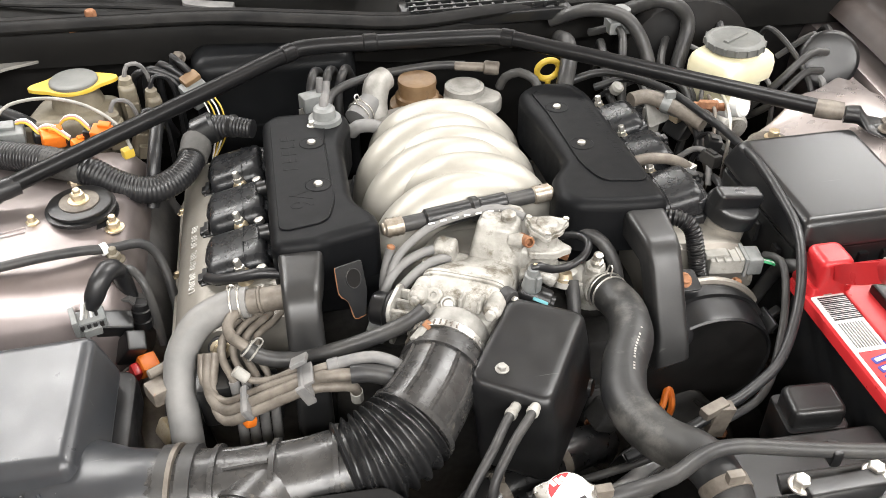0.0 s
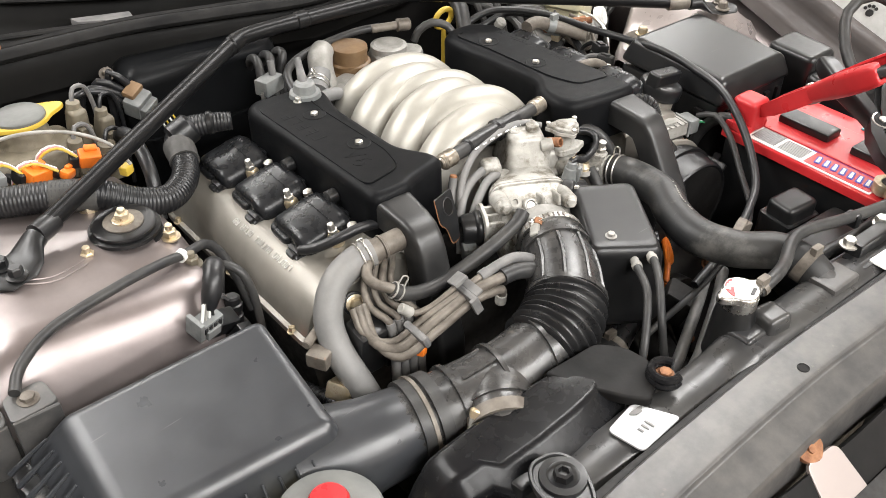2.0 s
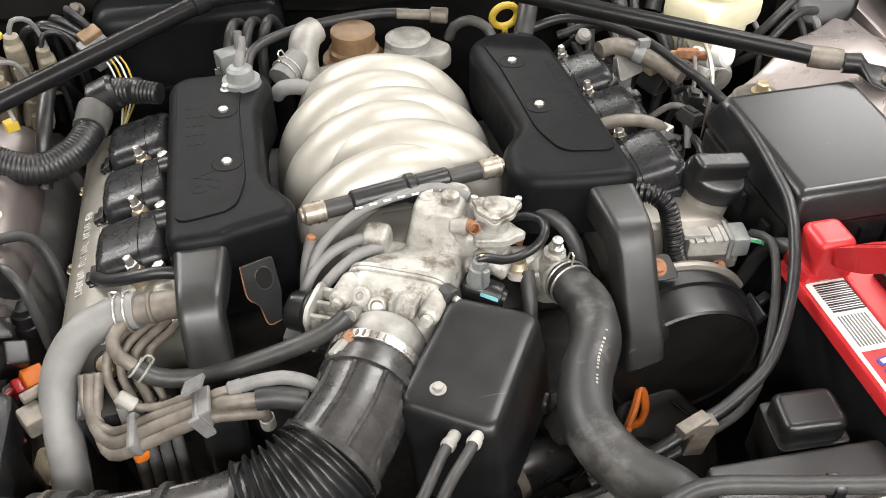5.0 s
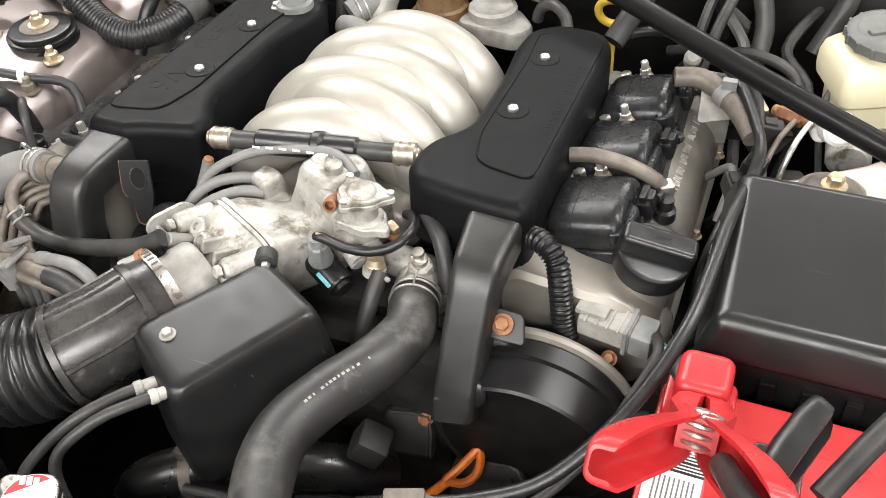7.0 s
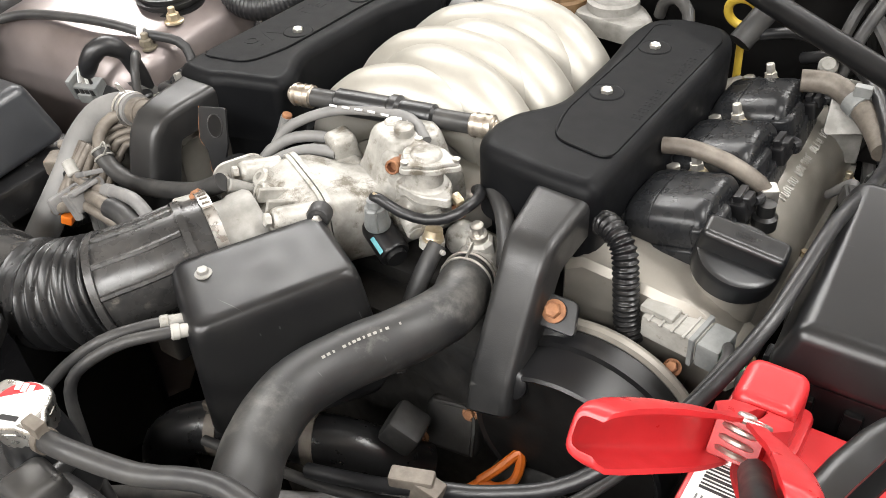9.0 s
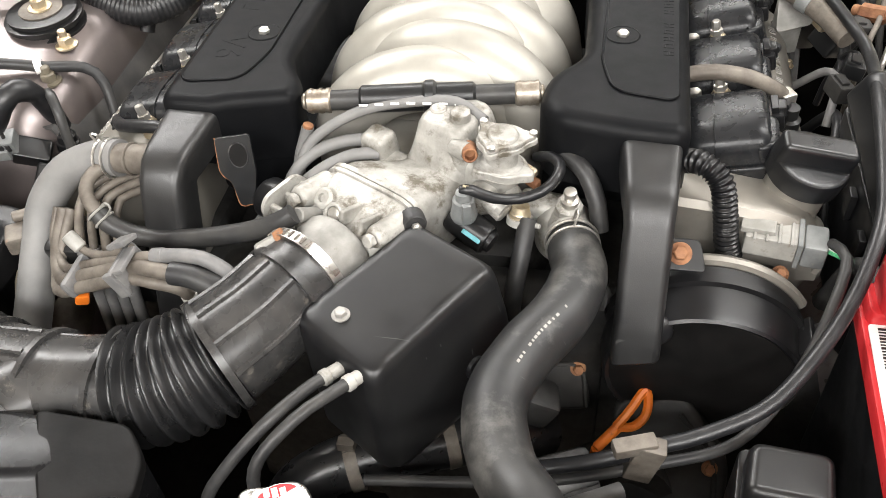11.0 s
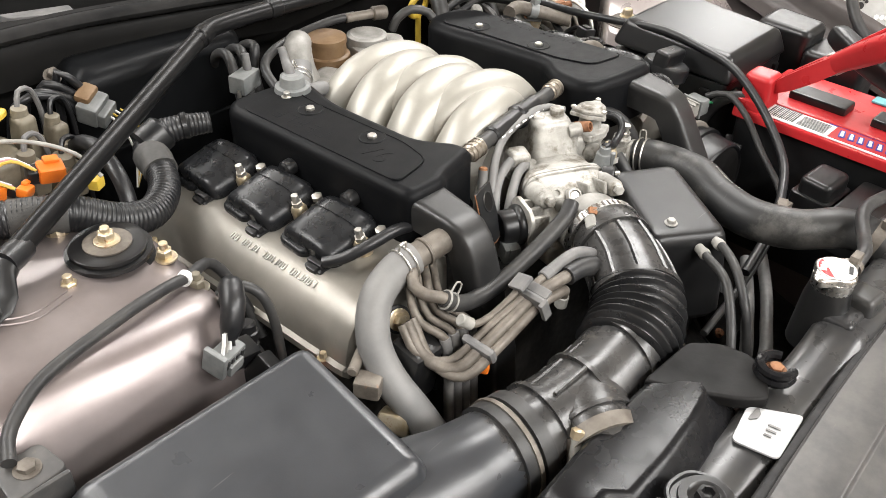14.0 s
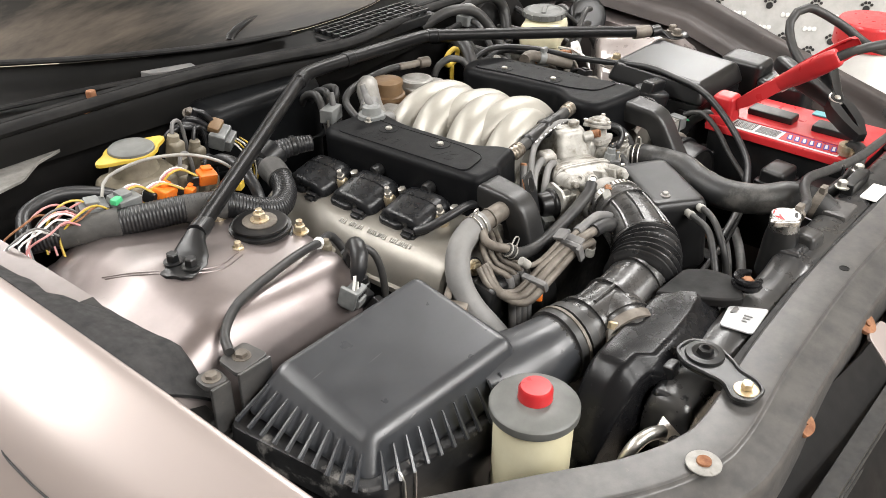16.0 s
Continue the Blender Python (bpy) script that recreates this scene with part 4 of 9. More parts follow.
def throttle():
    t = thing("throttle_body", tb(0.05, -0.012, -0.06), "dirty pale cast aluminium throttle body and intake neck", "throttle body")

    def section(u, w, hw, top, low=-0.058, p=0.38):
        mid, half = (top + low) / 2, (top - low) / 2
        return [tb(u, w + hw * math.copysign(abs(math.cos(a)) ** p, math.cos(a)), mid + half * math.copysign(abs(math.sin(a)) ** p, math.sin(a))) for a in [6.28318 * (k + 0.5) / 36 for k in range(36)]]

    b = B()
    lathe(b, tb(0.0, -0.008, -0.006), U, [(-0.014, 0.031), (-0.012, 0.0325), (0.004, 0.0325), (0.007, 0.0345), (0.020, 0.0350), (0.024, 0.033)], 36)
    part("inlet_ring", b, M_DULL, t, "dull machined inlet ring")
    b = B()
    loft(b, [section(*q) for q in ((0.019, -0.012, 0.034, 0.003), (0.022, -0.012, 0.040, 0.009), (0.034, -0.012, 0.0435, 0.0165), (0.050, -0.012, 0.0445, 0.0235), (0.066, -0.012, 0.0450, 0.0275))])
    for w, r in ((-0.051, 0.0105), (0.026, 0.0100)):
        lathe(b, tb(0.060, w, 0.015), tuple(-U + Vector((0, 0, 0.26))), [(0, r), (0.030, r * 0.92), (0.034, r * 0.74), (0.0345, r * 0.3)], 24)
    for w, hw in ((-0.006, 0.0022), (0.013, 0.0022)):
        box(b, tb(0.043, w, 0.021), (hw * 2, 0.034, 0.013), rot=(-20, 0, ROT), bev=0.0016)
    part("throttle_housing", b, M_CAST, t, angle=60)
    b = B()
    lathe(b, tb(0.040, -0.019, 0.014), tuple(-U * 0.75 + Vector((0, 0, 0.66))), [(0, 0.0095), (0.010, 0.0088), (0.012, 0.0072), (0.012, 0.0058), (0.0085, 0.0055), (0.0085, 0.0)], 20)
    port = part("screw_boss", b, M_CAST, t)
    b = B()
    m = aim(tb(0.0335, -0.019, 0.0196), tuple(-U * 0.75 + Vector((0, 0, 0.66))))
    lathe(b, tuple(m @ Vector((0, 0, 0.0))), tuple(-U * 0.75 + Vector((0, 0, 0.66))), [(0, 0.0052), (0.0022, 0.0052), (0.003, 0.004)], 14)
    part("slotted_screw", b, M_STEEL, port)
    b = B()
    lathe(b, tb(0.044, -0.036, 0.016), tuple(-U * 0.6 + Vector((0, 0, 0.8))), [(0, 0.010), (0.008, 0.009), (0.010, 0.0065), (0.010, 0.0035), (0.007, 0.003)], 18)
    part("vent_boss", b, M_CAST, t)
    b = B()
    lathe(b, tb(0.030, -0.036, 0.012), tuple(-U * 0.8 + Vector((0, 0, 0.6))), [(0, 0.0065), (0.022, 0.006), (0.023, 0.005)], 16)
    part("hose_spigot", b, M_DULL, t)
    for w in (-0.051, 0.026):
        b = B()
        bolt(b, tb(0.0265, w, 0.0237), tuple(-U + Vector((0, 0, 0.26))), 0.0055, 0.005, washer=False)
        part("housing_bolt", b, M_CAST, t)
    b = B()
    loft(b, [section(u, -0.012, hw, z, -0.052) for u, hw, z in ((0.0655, 0.0452, 0.0278), (0.0660, 0.0468, 0.0296), (0.0690, 0.0468, 0.0296), (0.0695, 0.0458, 0.0284))])
    part("flange", b, M_CAST, t, angle=50)
    b = B()
    loft(b, [section(u, -0.012, hw, z, -0.052) for u, hw, z in ((0.0697, 0.0455, 0.0282), (0.0702, 0.0468, 0.0300), (0.0745, 0.0466, 0.0298), (0.0750, 0.0450, 0.0280))])
    part("flange", b, M_CAST, t, angle=50)
    b = B()
    loft(b, [section(*q, -0.05, 0.45) for q in ((0.0748, -0.012, 0.0445, 0.0270), (0.086, -0.011, 0.0440, 0.0248), (0.096, -0.007, 0.0415, 0.0215), (0.106, -0.001, 0.0365, 0.0180), (0.118, 0.004, 0.0315, 0.0160), (0.140, 0.005, 0.0300, 0.0160), (0.190, 0.006, 0.0300, 0.0160))])
    part("intake_neck", b, M_CAST, t, angle=60)
    # valve tower: a tapered block with rounded corners on a wider foot
    b = B()
    rings = []
    for z, u0, u1, w0, w1 in ((0.002, 0.114, 0.188, -0.026, 0.036), (0.014, 0.117, 0.187, -0.024, 0.034), (0.020, 0.121, 0.186, -0.0225, 0.032), (0.032, 0.126, 0.184, -0.020, 0.0295), (0.043, 0.130, 0.181, -0.0185, 0.0275), (0.0475, 0.1325, 0.179, -0.0165, 0.0255), (0.0495, 0.137, 0.175, -0.012, 0.021)):
        rings.append([tb((u0 + u1) / 2 + (u1 - u0) / 2 * math.copysign(abs(math.sin(a)) ** 0.4, math.sin(a)), (w0 + w1) / 2 + (w1 - w0) / 2 * math.copysign(abs(math.cos(a)) ** 0.4, math.cos(a)), z) for a in [6.28318 * (k + 0.5) / 32 for k in range(32)]])
    loft(b, rings)
    rod(b, tb(0.132, 0.020, 0.036), tb(0.130, 0.036, 0.0385), 0.0078, 18)
    lathe(b, tb(0.134, 0.026, -0.002), (0, 0, 1), [(0, 0.0095), (0.040, 0.0088), (0.044, 0.007), (0.0445, 0.002)], 20)
    box(b, tb(0.142, 0.036, 0.012), (0.022, 0.030, 0.030), rot=(0, 0, ROT), bev=0.006, seg=3, top=(0.8, 0.85))
    tower = part("valve_tower", b, M_CAST, t, angle=60)
    for w, r, h in ((0.014, 0.0085, 0.0135), (-0.008, 0.0075, 0.0075)):
        b = B()
        lathe(b, tb(0.150, w, 0.044), (0, 0, 1), [(0, r), (h - 0.0015, r * 0.94), (h, r * 0.7), (h, 0.002)], 18)
        part("top_plug", b, M_CAST, tower)
    b = B()
    box(b, tb(0.117, -0.046, 0.016), (0.027, 0.026, 0.032), rot=(6, 0, ROT), bev=0.006, seg=4, top=(0.90, 0.88))
    box(b, tb(0.112, -0.030, 0.004), (0.022, 0.030, 0.020), rot=(0, 0, ROT), bev=0.006, seg=3)
    part("vacuum_block", b, M_CAST, t)
    b = B()
    lathe(b, (0.012, 0.655, 0.860), (0.45, -0.85, 0.15), [(0, 0.0098), (0.010, 0.0095), (0.0122, 0.0080), (0.012, 0.004)], 24)
    ear = part("mount_ear", b, M_RUBBER, t, "black rubber mount ear")
    b = B()
    bolt(b, (0.0175, 0.6445, 0.862), (0.45, -0.85, 0.15), 0.0042, 0.005, washer=False)
    part("ear_bolt", b, M_STEEL, ear)
    for w, z in ((-0.056, -0.030), (0.034, -0.024)):
        b = B()
        lathe(b, tb(0.058, w, z), tuple(-U), [(0, 0.010), (0.022, 0.0085), (0.026, 0.007), (0.026, 0.003), (0.022, 0.003)], 16)
        part("flange_lug", b, M_CAST, t)
    # round sensor on the outer flank, behind its ribbed casting
    b = B()
    rod(b, tb(0.036, -0.048, -0.010), tb(0.036, -0.074, -0.010), 0.015, 20)
    for u in (0.018, 0.034, 0.050):
        box(b, tb(u, -0.064, 0.000), (0.022, 0.0045, 0.026), rot=(0, 0, ROT), bev=0.0015)
    part("sensor_seat", b, M_CAST, t)
    b = B()
    slab(b, rounded([(-0.022, -0.030), (0.018, -0.030), (0.026, 0.020), (0.018, 0.028), (-0.014, 0.028), (-0.024, 0.016)], 0.006), 0, 0.004, bev=0.001, m=aim(tb(0.034, -0.073, -0.006), tuple(-W)))
    part("sensor_plate", b, M_CAST, t, "pale cast sensor plate")
    b = B()
    lathe(b, tb(0.034, -0.077, -0.004), tuple(-W), [(0, 0.0205), (0.003, 0.0215), (0.006, 0.0205), (0.008, 0.018), (0.020, 0.0172), (0.023, 0.015), (0.023, 0.009), (0.020, 0.0085)], 28)
    sensor = part("position_sensor", b, M_GLOSS, t, "glossy black round position sensor")
    b = B()
    box(b, tb(0.022, -0.092, -0.026), (0.018, 0.017, 0.022), rot=(14, 0, ROT), bev=0.003)
    box(b, tb(0.016, -0.092, -0.024), (0.008, 0.008, 0.016), rot=(14, 0, ROT), bev=0.0015)
    part("sensor_plug", b, M_GREYPL, sensor, "grey plug")


throttle()


def regulator():
    """A flat three-eared cap on a neck over a larger lobed casting."""
    t = thing("pressure_regulator", (0.070, 0.716, 0.850), "dull pale aluminium pressure regulator with a flat eared cap", "regulator")

    def lobed(r, ears, n=60):
        return [((r + ears * max(0.0, math.cos(1.5 * a)) ** 12 + ears * max(0.0, -math.cos(1.5 * a)) ** 12) * math.cos(a) * 1.08, (r + ears * max(0.0, math.cos(1.5 * a)) ** 12 + ears * max(0.0, -math.cos(1.5 * a)) ** 12) * math.sin(a) * 0.9) for a in [6.28318 * k / n for k in range(n)]]

    m = pose(0.071, 0.716, 0.862, -5, 4, -18)
    b = B()
    slab(b, lobed(0.0205, 0.006), 0, 0.0075, bev=0.002, seg=3, m=m)
    lathe(b, tuple(m @ Vector((0, 0, 0.007))), tuple(m.to_3x3() @ Vector((0, 0, 1))), [(0, 0.0180), (0.002, 0.0165), (0.003, 0.0130), (0.0165, 0.0120), (0.018, 0.0145), (0.018, 0.002)], 28)
    lathe(b, tuple(m @ Vector((0, 0, 0.001))), tuple(m.to_3x3() @ Vector((0, 0, -1))), [(0, 0.0195), (0.006, 0.0165), (0.016, 0.013), (0.030, 0.012)], 24)
    part("lower_shell", b, M_CAST, t, angle=50)
    c = m @ pose(-0.001, -0.001, 0.025, 0, 0, 35)
    b = B()
    slab(b, lobed(0.0185, 0.0075), 0, 0.0045, bev=0.0014, m=c)
    slab(b, lobed(0.0175, 0.0070), 0.0052, 0.0085, bev=0.0014, m=c)
    lathe(b, tuple(c @ Vector((0, 0, 0.008))), tuple(m.to_3x3() @ Vector((0, 0, 1))), [(0, 0.0130), (0.0025, 0.0118), (0.0035, 0.009), (0.0035, 0.002)], 24)
    cap = part("cap", b, M_CAST, t, angle=50)
    for k in range(3):
        a = 2.0944 * k
        b = B()
        lathe(b, tuple(c @ Vector((0.0225 * math.cos(a) * 1.06, 0.0225 * math.sin(a) * 0.9, 0.0080))), tuple(m.to_3x3() @ Vector((0, 0, 1))), [(0, 0.0032), (0.0022, 0.0032), (0.003, 0.002)], 12)
        part("rim_screw", b, M_STEEL, cap)
    b = B()
    for p, s, r in (((0.060, 0.702, 0.848), (0.024, 0.020, 0.022), 20), ((0.078, 0.708, 0.842), (0.022, 0.022, 0.018), -15), ((0.056, 0.714, 0.836), (0.040, 0.030, 0.026), 5)):
        box(b, p, s, rot=(8, -10, r), bev=0.006, seg=3, top=(0.8, 0.8))
    rod(b, (0.062, 0.700, 0.846), (0.078, 0.690, 0.838), 0.0085)
    lathe(b, (0.074, 0.694, 0.842), (0.75, -0.5, -0.3), [(0, 0.0095), (0.005, 0.0095), (0.006, 0.008)], 18)
    part("foot", b, M_CAST, t, angle=50)
    b = B()
    lathe(b, (0.0480, 0.7095, 0.8825), (0.22, -0.90, 0.32), [(-0.010, 0.0060), (0.008, 0.0060), (0.009, 0.0052), (0.0085, 0.0040), (0.002, 0.0038), (0.002, 0.0)], 16)
    part("port", b, M_RUST, t, "rusty open port")


regulator()


# ---- ignition coils ----
def coil(side):
    t = thing("ignition_coil", (0, 0, 0), "black plastic ignition coil pack bolted on the valve cover", "ignition coil", "ignition coils")
    s = side
    b = B()
    # low foot, domed body with a notch for the bolt, step on its outer side
    slab(b, rounded([(-0.036, -0.042), (0.034, -0.044), (0.036, 0.044), (-0.030, 0.044), (-0.040, 0.030)], 0.010), -0.035, -0.006, bev=0.004)
    rings = []
    for x, k, h in ((-0.031, 0.80, 0.70), (-0.0295, 0.90, 0.88), (-0.026, 0.97, 0.97), (-0.020, 1.0, 1.0), (0.010, 1.0, 1.0), (0.024, 1.0, 1.0), (0.031, 0.97, 0.94), (0.0345, 0.90, 0.82), (0.036, 0.80, 0.66)):
        ring = [(x, -0.040 * k, -0.016)]
        for q in range(17):
            a = math.pi * (1 - q / 16)
            ring.append((x, 0.040 * k * math.copysign(abs(math.cos(a)) ** 0.62, math.cos(a)), -0.008 + 0.031 * h * math.sin(a) ** 0.55))
        ring.append((x, 0.040 * k, -0.016))
        rings.append(ring)
    loft(b, rings)
    # lug that carries the bolt, and the chamfered shoulder beside the cover
    slab(b, rounded([(-0.008, -0.054), (0.020, -0.054), (0.024, -0.030), (-0.012, -0.030)], 0.007), -0.030, -0.004, bev=0.004, seg=3)
    box(b, (0.028, 0.004, 0.004), (0.018, 0.058, 0.022), rot=(0, 28, 0), bev=0.004, seg=3)
    slab(b, rounded([(-0.038, -0.002), (-0.020, -0.010), (-0.018, 0.042), (-0.036, 0.036)], 0.008), -0.016, 0.010, bev=0.006, seg=3)
    body = part("coil_body", b, M_COIL, t, angle=50)
    b = B()
    tube(b, [(0.012, 0.0405 * math.copysign(abs(math.cos(a)) ** 0.62, math.cos(a)), -0.0075 + 0.031 * math.sin(a) ** 0.55) for a in [0.25 + 0.132 * k for k in range(21)]], 0.0006, 6, 0.006)
    tube(b, [(-0.022, 0.038, 0.0105), (-0.026, 0.010, 0.0112), (-0.026, -0.014, 0.010)], 0.0014, 6, 0.006)
    tagged(part("moulded_rib", b, M_COIL, body), kind="stuff")
    b = B()
    box(b, (-0.034, -0.022, -0.004), (0.018, 0.026, 0.017), bev=0.003)
    box(b, (-0.041, -0.022, 0.002), (0.008, 0.014, 0.010), bev=0.0015)
    box(b, (-0.036, -0.022, 0.007), (0.006, 0.020, 0.006), bev=0.001)
    con = part("connector", b, M_GLOSS, t)
    b = B()
    tube(b, [(-0.044, -0.028, -0.002), (-0.046, -0.036, -0.004), (-0.040, -0.046, -0.006), (-0.026, -0.056, -0.008)], 0.0036, 8, 0.006)
    part("lead", b, M_TAPE, con)
    b = B()
    lathe(b, (0.006, -0.043, -0.008), (0, 0, 1), [(0, 0.0085), (0.018, 0.0085), (0.022, 0.006)], 16)
    part("bolt_seat", b, M_BRASS, t, "brass bolt seat")
    b = B()
    lathe(b, (0.006, -0.043, 0.012), (0, 0, 1), [(0, 0.0058), (0.007, 0.0058), (0.007, 0.0042), (0.015, 0.0042), (0.016, 0.0035)], 6)
    part("coil_bolt", b, M_STEEL, t, "bright bolt")
    b = B()
    lathe(b, (0.028, -0.047, 0.008), (0, 0, 1), [(0, 0.006), (0.005, 0.006), (0.006, 0.0045)], 6)
    part("earth_bolt", b, M_STEEL, t, "bright bolt")
    return t


first = coil(-1)
first.matrix_basis = pose(-0.250, 0.794, 0.839, -2.9, -13, 0)
for y, z in ((0.887, 0.834), (0.979, 0.829)):
    copy_thing(first, pose(-0.250, y, z, -2.9, -13, 0))
for y, z in ((0.802, 0.848), (0.896, 0.843), (0.986, 0.838)):
    copy_thing(first, pose(0.251, y, z, 2.9, 13, 180))


# ---- intake duct ----
def intake_duct():
    t = thing("intake_duct", (-0.2, 0.51, 0.70), "dusty black rubber intake duct with a ribbed bellows elbow", "intake duct")
    bend = [(-0.0580, 0.603, 0.8415), (-0.067, 0.585, 0.840), (-0.083, 0.558, 0.835), (-0.104, 0.532, 0.829)]
    b = B()
    tube(b, bend, [0.0372, 0.0378, 0.0395, 0.0410], 32, 0.006)
    elbow = part("elbow", b, M_DUCT, t)
    for p, d, r2 in ((bend[1], (0.5, 0.86, 0.03), 0.0378), (bend[3], (0.70, 0.70, 0.16), 0.0410)):
        b = B()
        ring_clamp(b, p, d, r2, 0.006, False, 0.0030)
        part("rib_band", b, M_DUCT, elbow)
    line = [p for p, _ in curve_points(bend[1:], 0.008)]
    for a in (0.25, 0.85, 1.45, 2.1, 2.7):
        pts = []
        for k, p in enumerate(line):
            d = (line[min(k + 1, len(line) - 1)] - line[max(k - 1, 0)]).normalized()
            s = d.cross(Vector((0, 0, 1))).normalized()
            pts.append(p + (s * math.cos(a) + s.cross(d) * math.sin(a)) * (0.0378 + 0.0034 * k / len(line)))
        b = B()
        tube(b, pts, 0.0026, 6, 0.006)
        part("flute", b, M_DUCT, elbow)
    b = B()
    tube(b, [Vector((-0.102, 0.5335, 0.8295)), Vector((-0.120, 0.5205, 0.824)), Vector((-0.142, 0.511, 0.8185)), Vector((-0.168, 0.505, 0.814))], [0.0405, 0.0415, 0.0415, 0.0405], 36, 0.002, ribs=(0.0098, 0.0042))
    part("bellows", b, M_BELLOWS, t, "ribbed bellows", angle=70)
    b = B()
    tube(b, [(-0.160, 0.505, 0.815), (-0.215, 0.503, 0.808), (-0.275, 0.510, 0.804), (-0.335, 0.520, 0.802)], [0.039, 0.039, 0.039, 0.040], 32, 0.008)
    part("pipe", b, M_DUCT, t)
    for c in ((-0.172, 0.505, 0.8135), (-0.226, 0.504, 0.8075), (-0.276, 0.5105, 0.804)):
        b = B()
        ring_clamp(b, c, (1, -0.1 if c[0] > -0.2 else -0.16, 0.06), 0.0393, 0.0045, False, 0.0030)
        part("rib_band", b, M_DUCT, t)
    # long flutes on the pipe
    for a in (0.35, 0.95, 1.6, 2.2):
        for x0, x1 in ((-0.182, -0.220), (-0.232, -0.270)):
            p0 = Vector((x0, 0.503 + 0.038 * math.cos(a), 0.810 + 0.038 * math.sin(a)))
            p1 = Vector((x1, 0.505 + 0.038 * math.cos(a), 0.806 + 0.038 * math.sin(a)))
            b = B()
            tube(b, [p0, (p0 + p1) / 2, p1], 0.0021, 6, 0.01)
            part("flute", b, M_DUCT, t)
    b = B()
    for k, (x, y, z) in enumerate(((-0.300, 0.514, 0.803), (-0.318, 0.517, 0.8025))):
        ring_clamp(b, (x, y, z), (1, -0.17, 0.02), 0.041, 0.012, False, 0.003)
    part("cuff", b, M_RUBBER, t)
    b = B()
    ring_clamp(b, (-0.312, 0.516, 0.8025), (1, -0.17, 0.02), 0.0445, 0.004, False, 0.001)
    part("cuff_band", b, M_PIPE, t, "pale band")
    # spout of the air box
    b = B()
    tube(b, [(-0.322, 0.518, 0.802), (-0.36, 0.526, 0.798), (-0.41, 0.55, 0.78)], [0.040, 0.044, 0.055], 28, 0.008)
    part("spout", b, M_AIRBOX, t)
    # branch towards the front, blended out of the pipe
    b = B()
    tube(b, [(-0.218, 0.508, 0.806), (-0.229, 0.499, 0.808), (-0.241, 0.485, 0.8105), (-0.252, 0.470, 0.8125), (-0.263, 0.450, 0.809), (-0.272, 0.432, 0.802)], [0.0350, 0.0362, 0.0350, 0.0330, 0.0316, 0.0305], 32, 0.005)
    br = part("branch", b, M_DUCT, t)
    d = Vector((-0.47, -0.86, -0.16)).normalized()
    b = B()
    ring_clamp(b, (-0.2575, 0.4605, 0.8120), d, 0.0326, 0.013, False, 0.002)
    clampb = part("branch_clamp", b, M_PIPE, br, "worn steel hose clamp")
    b = B()
    ring_clamp(b, (-0.2480, 0.4755, 0.8125), d, 0.0336, 0.004, False, 0.0022)
    part("branch_lip", b, M_DUCT, br)
    b = B()
    rod(b, (-0.2905, 0.4655, 0.809), (-0.2815, 0.4700, 0.829), 0.0055)
    box(b, (-0.284, 0.4680, 0.818), (0.008, 0.010, 0.022), rot=(0, 24, 20), bev=0.002)
    part("clamp_housing", b, M_PALE, clampb, "pale clamp housing")
    b = B()
    lathe(b, (-0.2815, 0.4700, 0.828), (0.40, 0.2, 0.88), [(0, 0.0072), (0.007, 0.0072), (0.0085, 0.005)], 6)
    part("clamp_screw", b, M_BRASS, clampb, "brass clamp screw")
    # clamp on the throttle ring
    ca = Vector((-0.0585, 0.6035, 0.8415))
    b = B()
    ring_clamp(b, tuple(ca), U, 0.0392, 0.009, False)
    cl = part("hose_clamp", b, M_CHROME, t, "bright slotted hose clamp")
    m = aim(tuple(ca), U)
    b = B()
    for k in range(44):
        q = pose(0, 0, 0, 0, 0, k * 360 / 44)
        at = m @ q @ Vector((0.0406, 0, 0))
        if at.z > ca.z + 0.022 and at.x < ca.x + 0.014:
            tmp = B()
            box(tmp, (0.0406, 0, 0), (0.0008, 0.0016, 0.0062), bev=0)
            put(b, tmp, m @ q)
    part("slots", b, M_PIPE, cl, "dark worm-drive slots")
    b = B()
    box(b, (-0.081, 0.606, 0.869), (0.011, 0.024, 0.011), rot=(10, -35, -52), bev=0.0025)
    part("clamp_housing", b, M_PALE, cl)
    b = B()
    lathe(b, (-0.0765, 0.6085, 0.8715), (0.75, 0.45, 0.45), [(0, 0.0065), (0.007, 0.0065), (0.008, 0.0045)], 6)
    part("clamp_screw", b, M_RUST, cl, "orange rusted screw")


intake_duct()


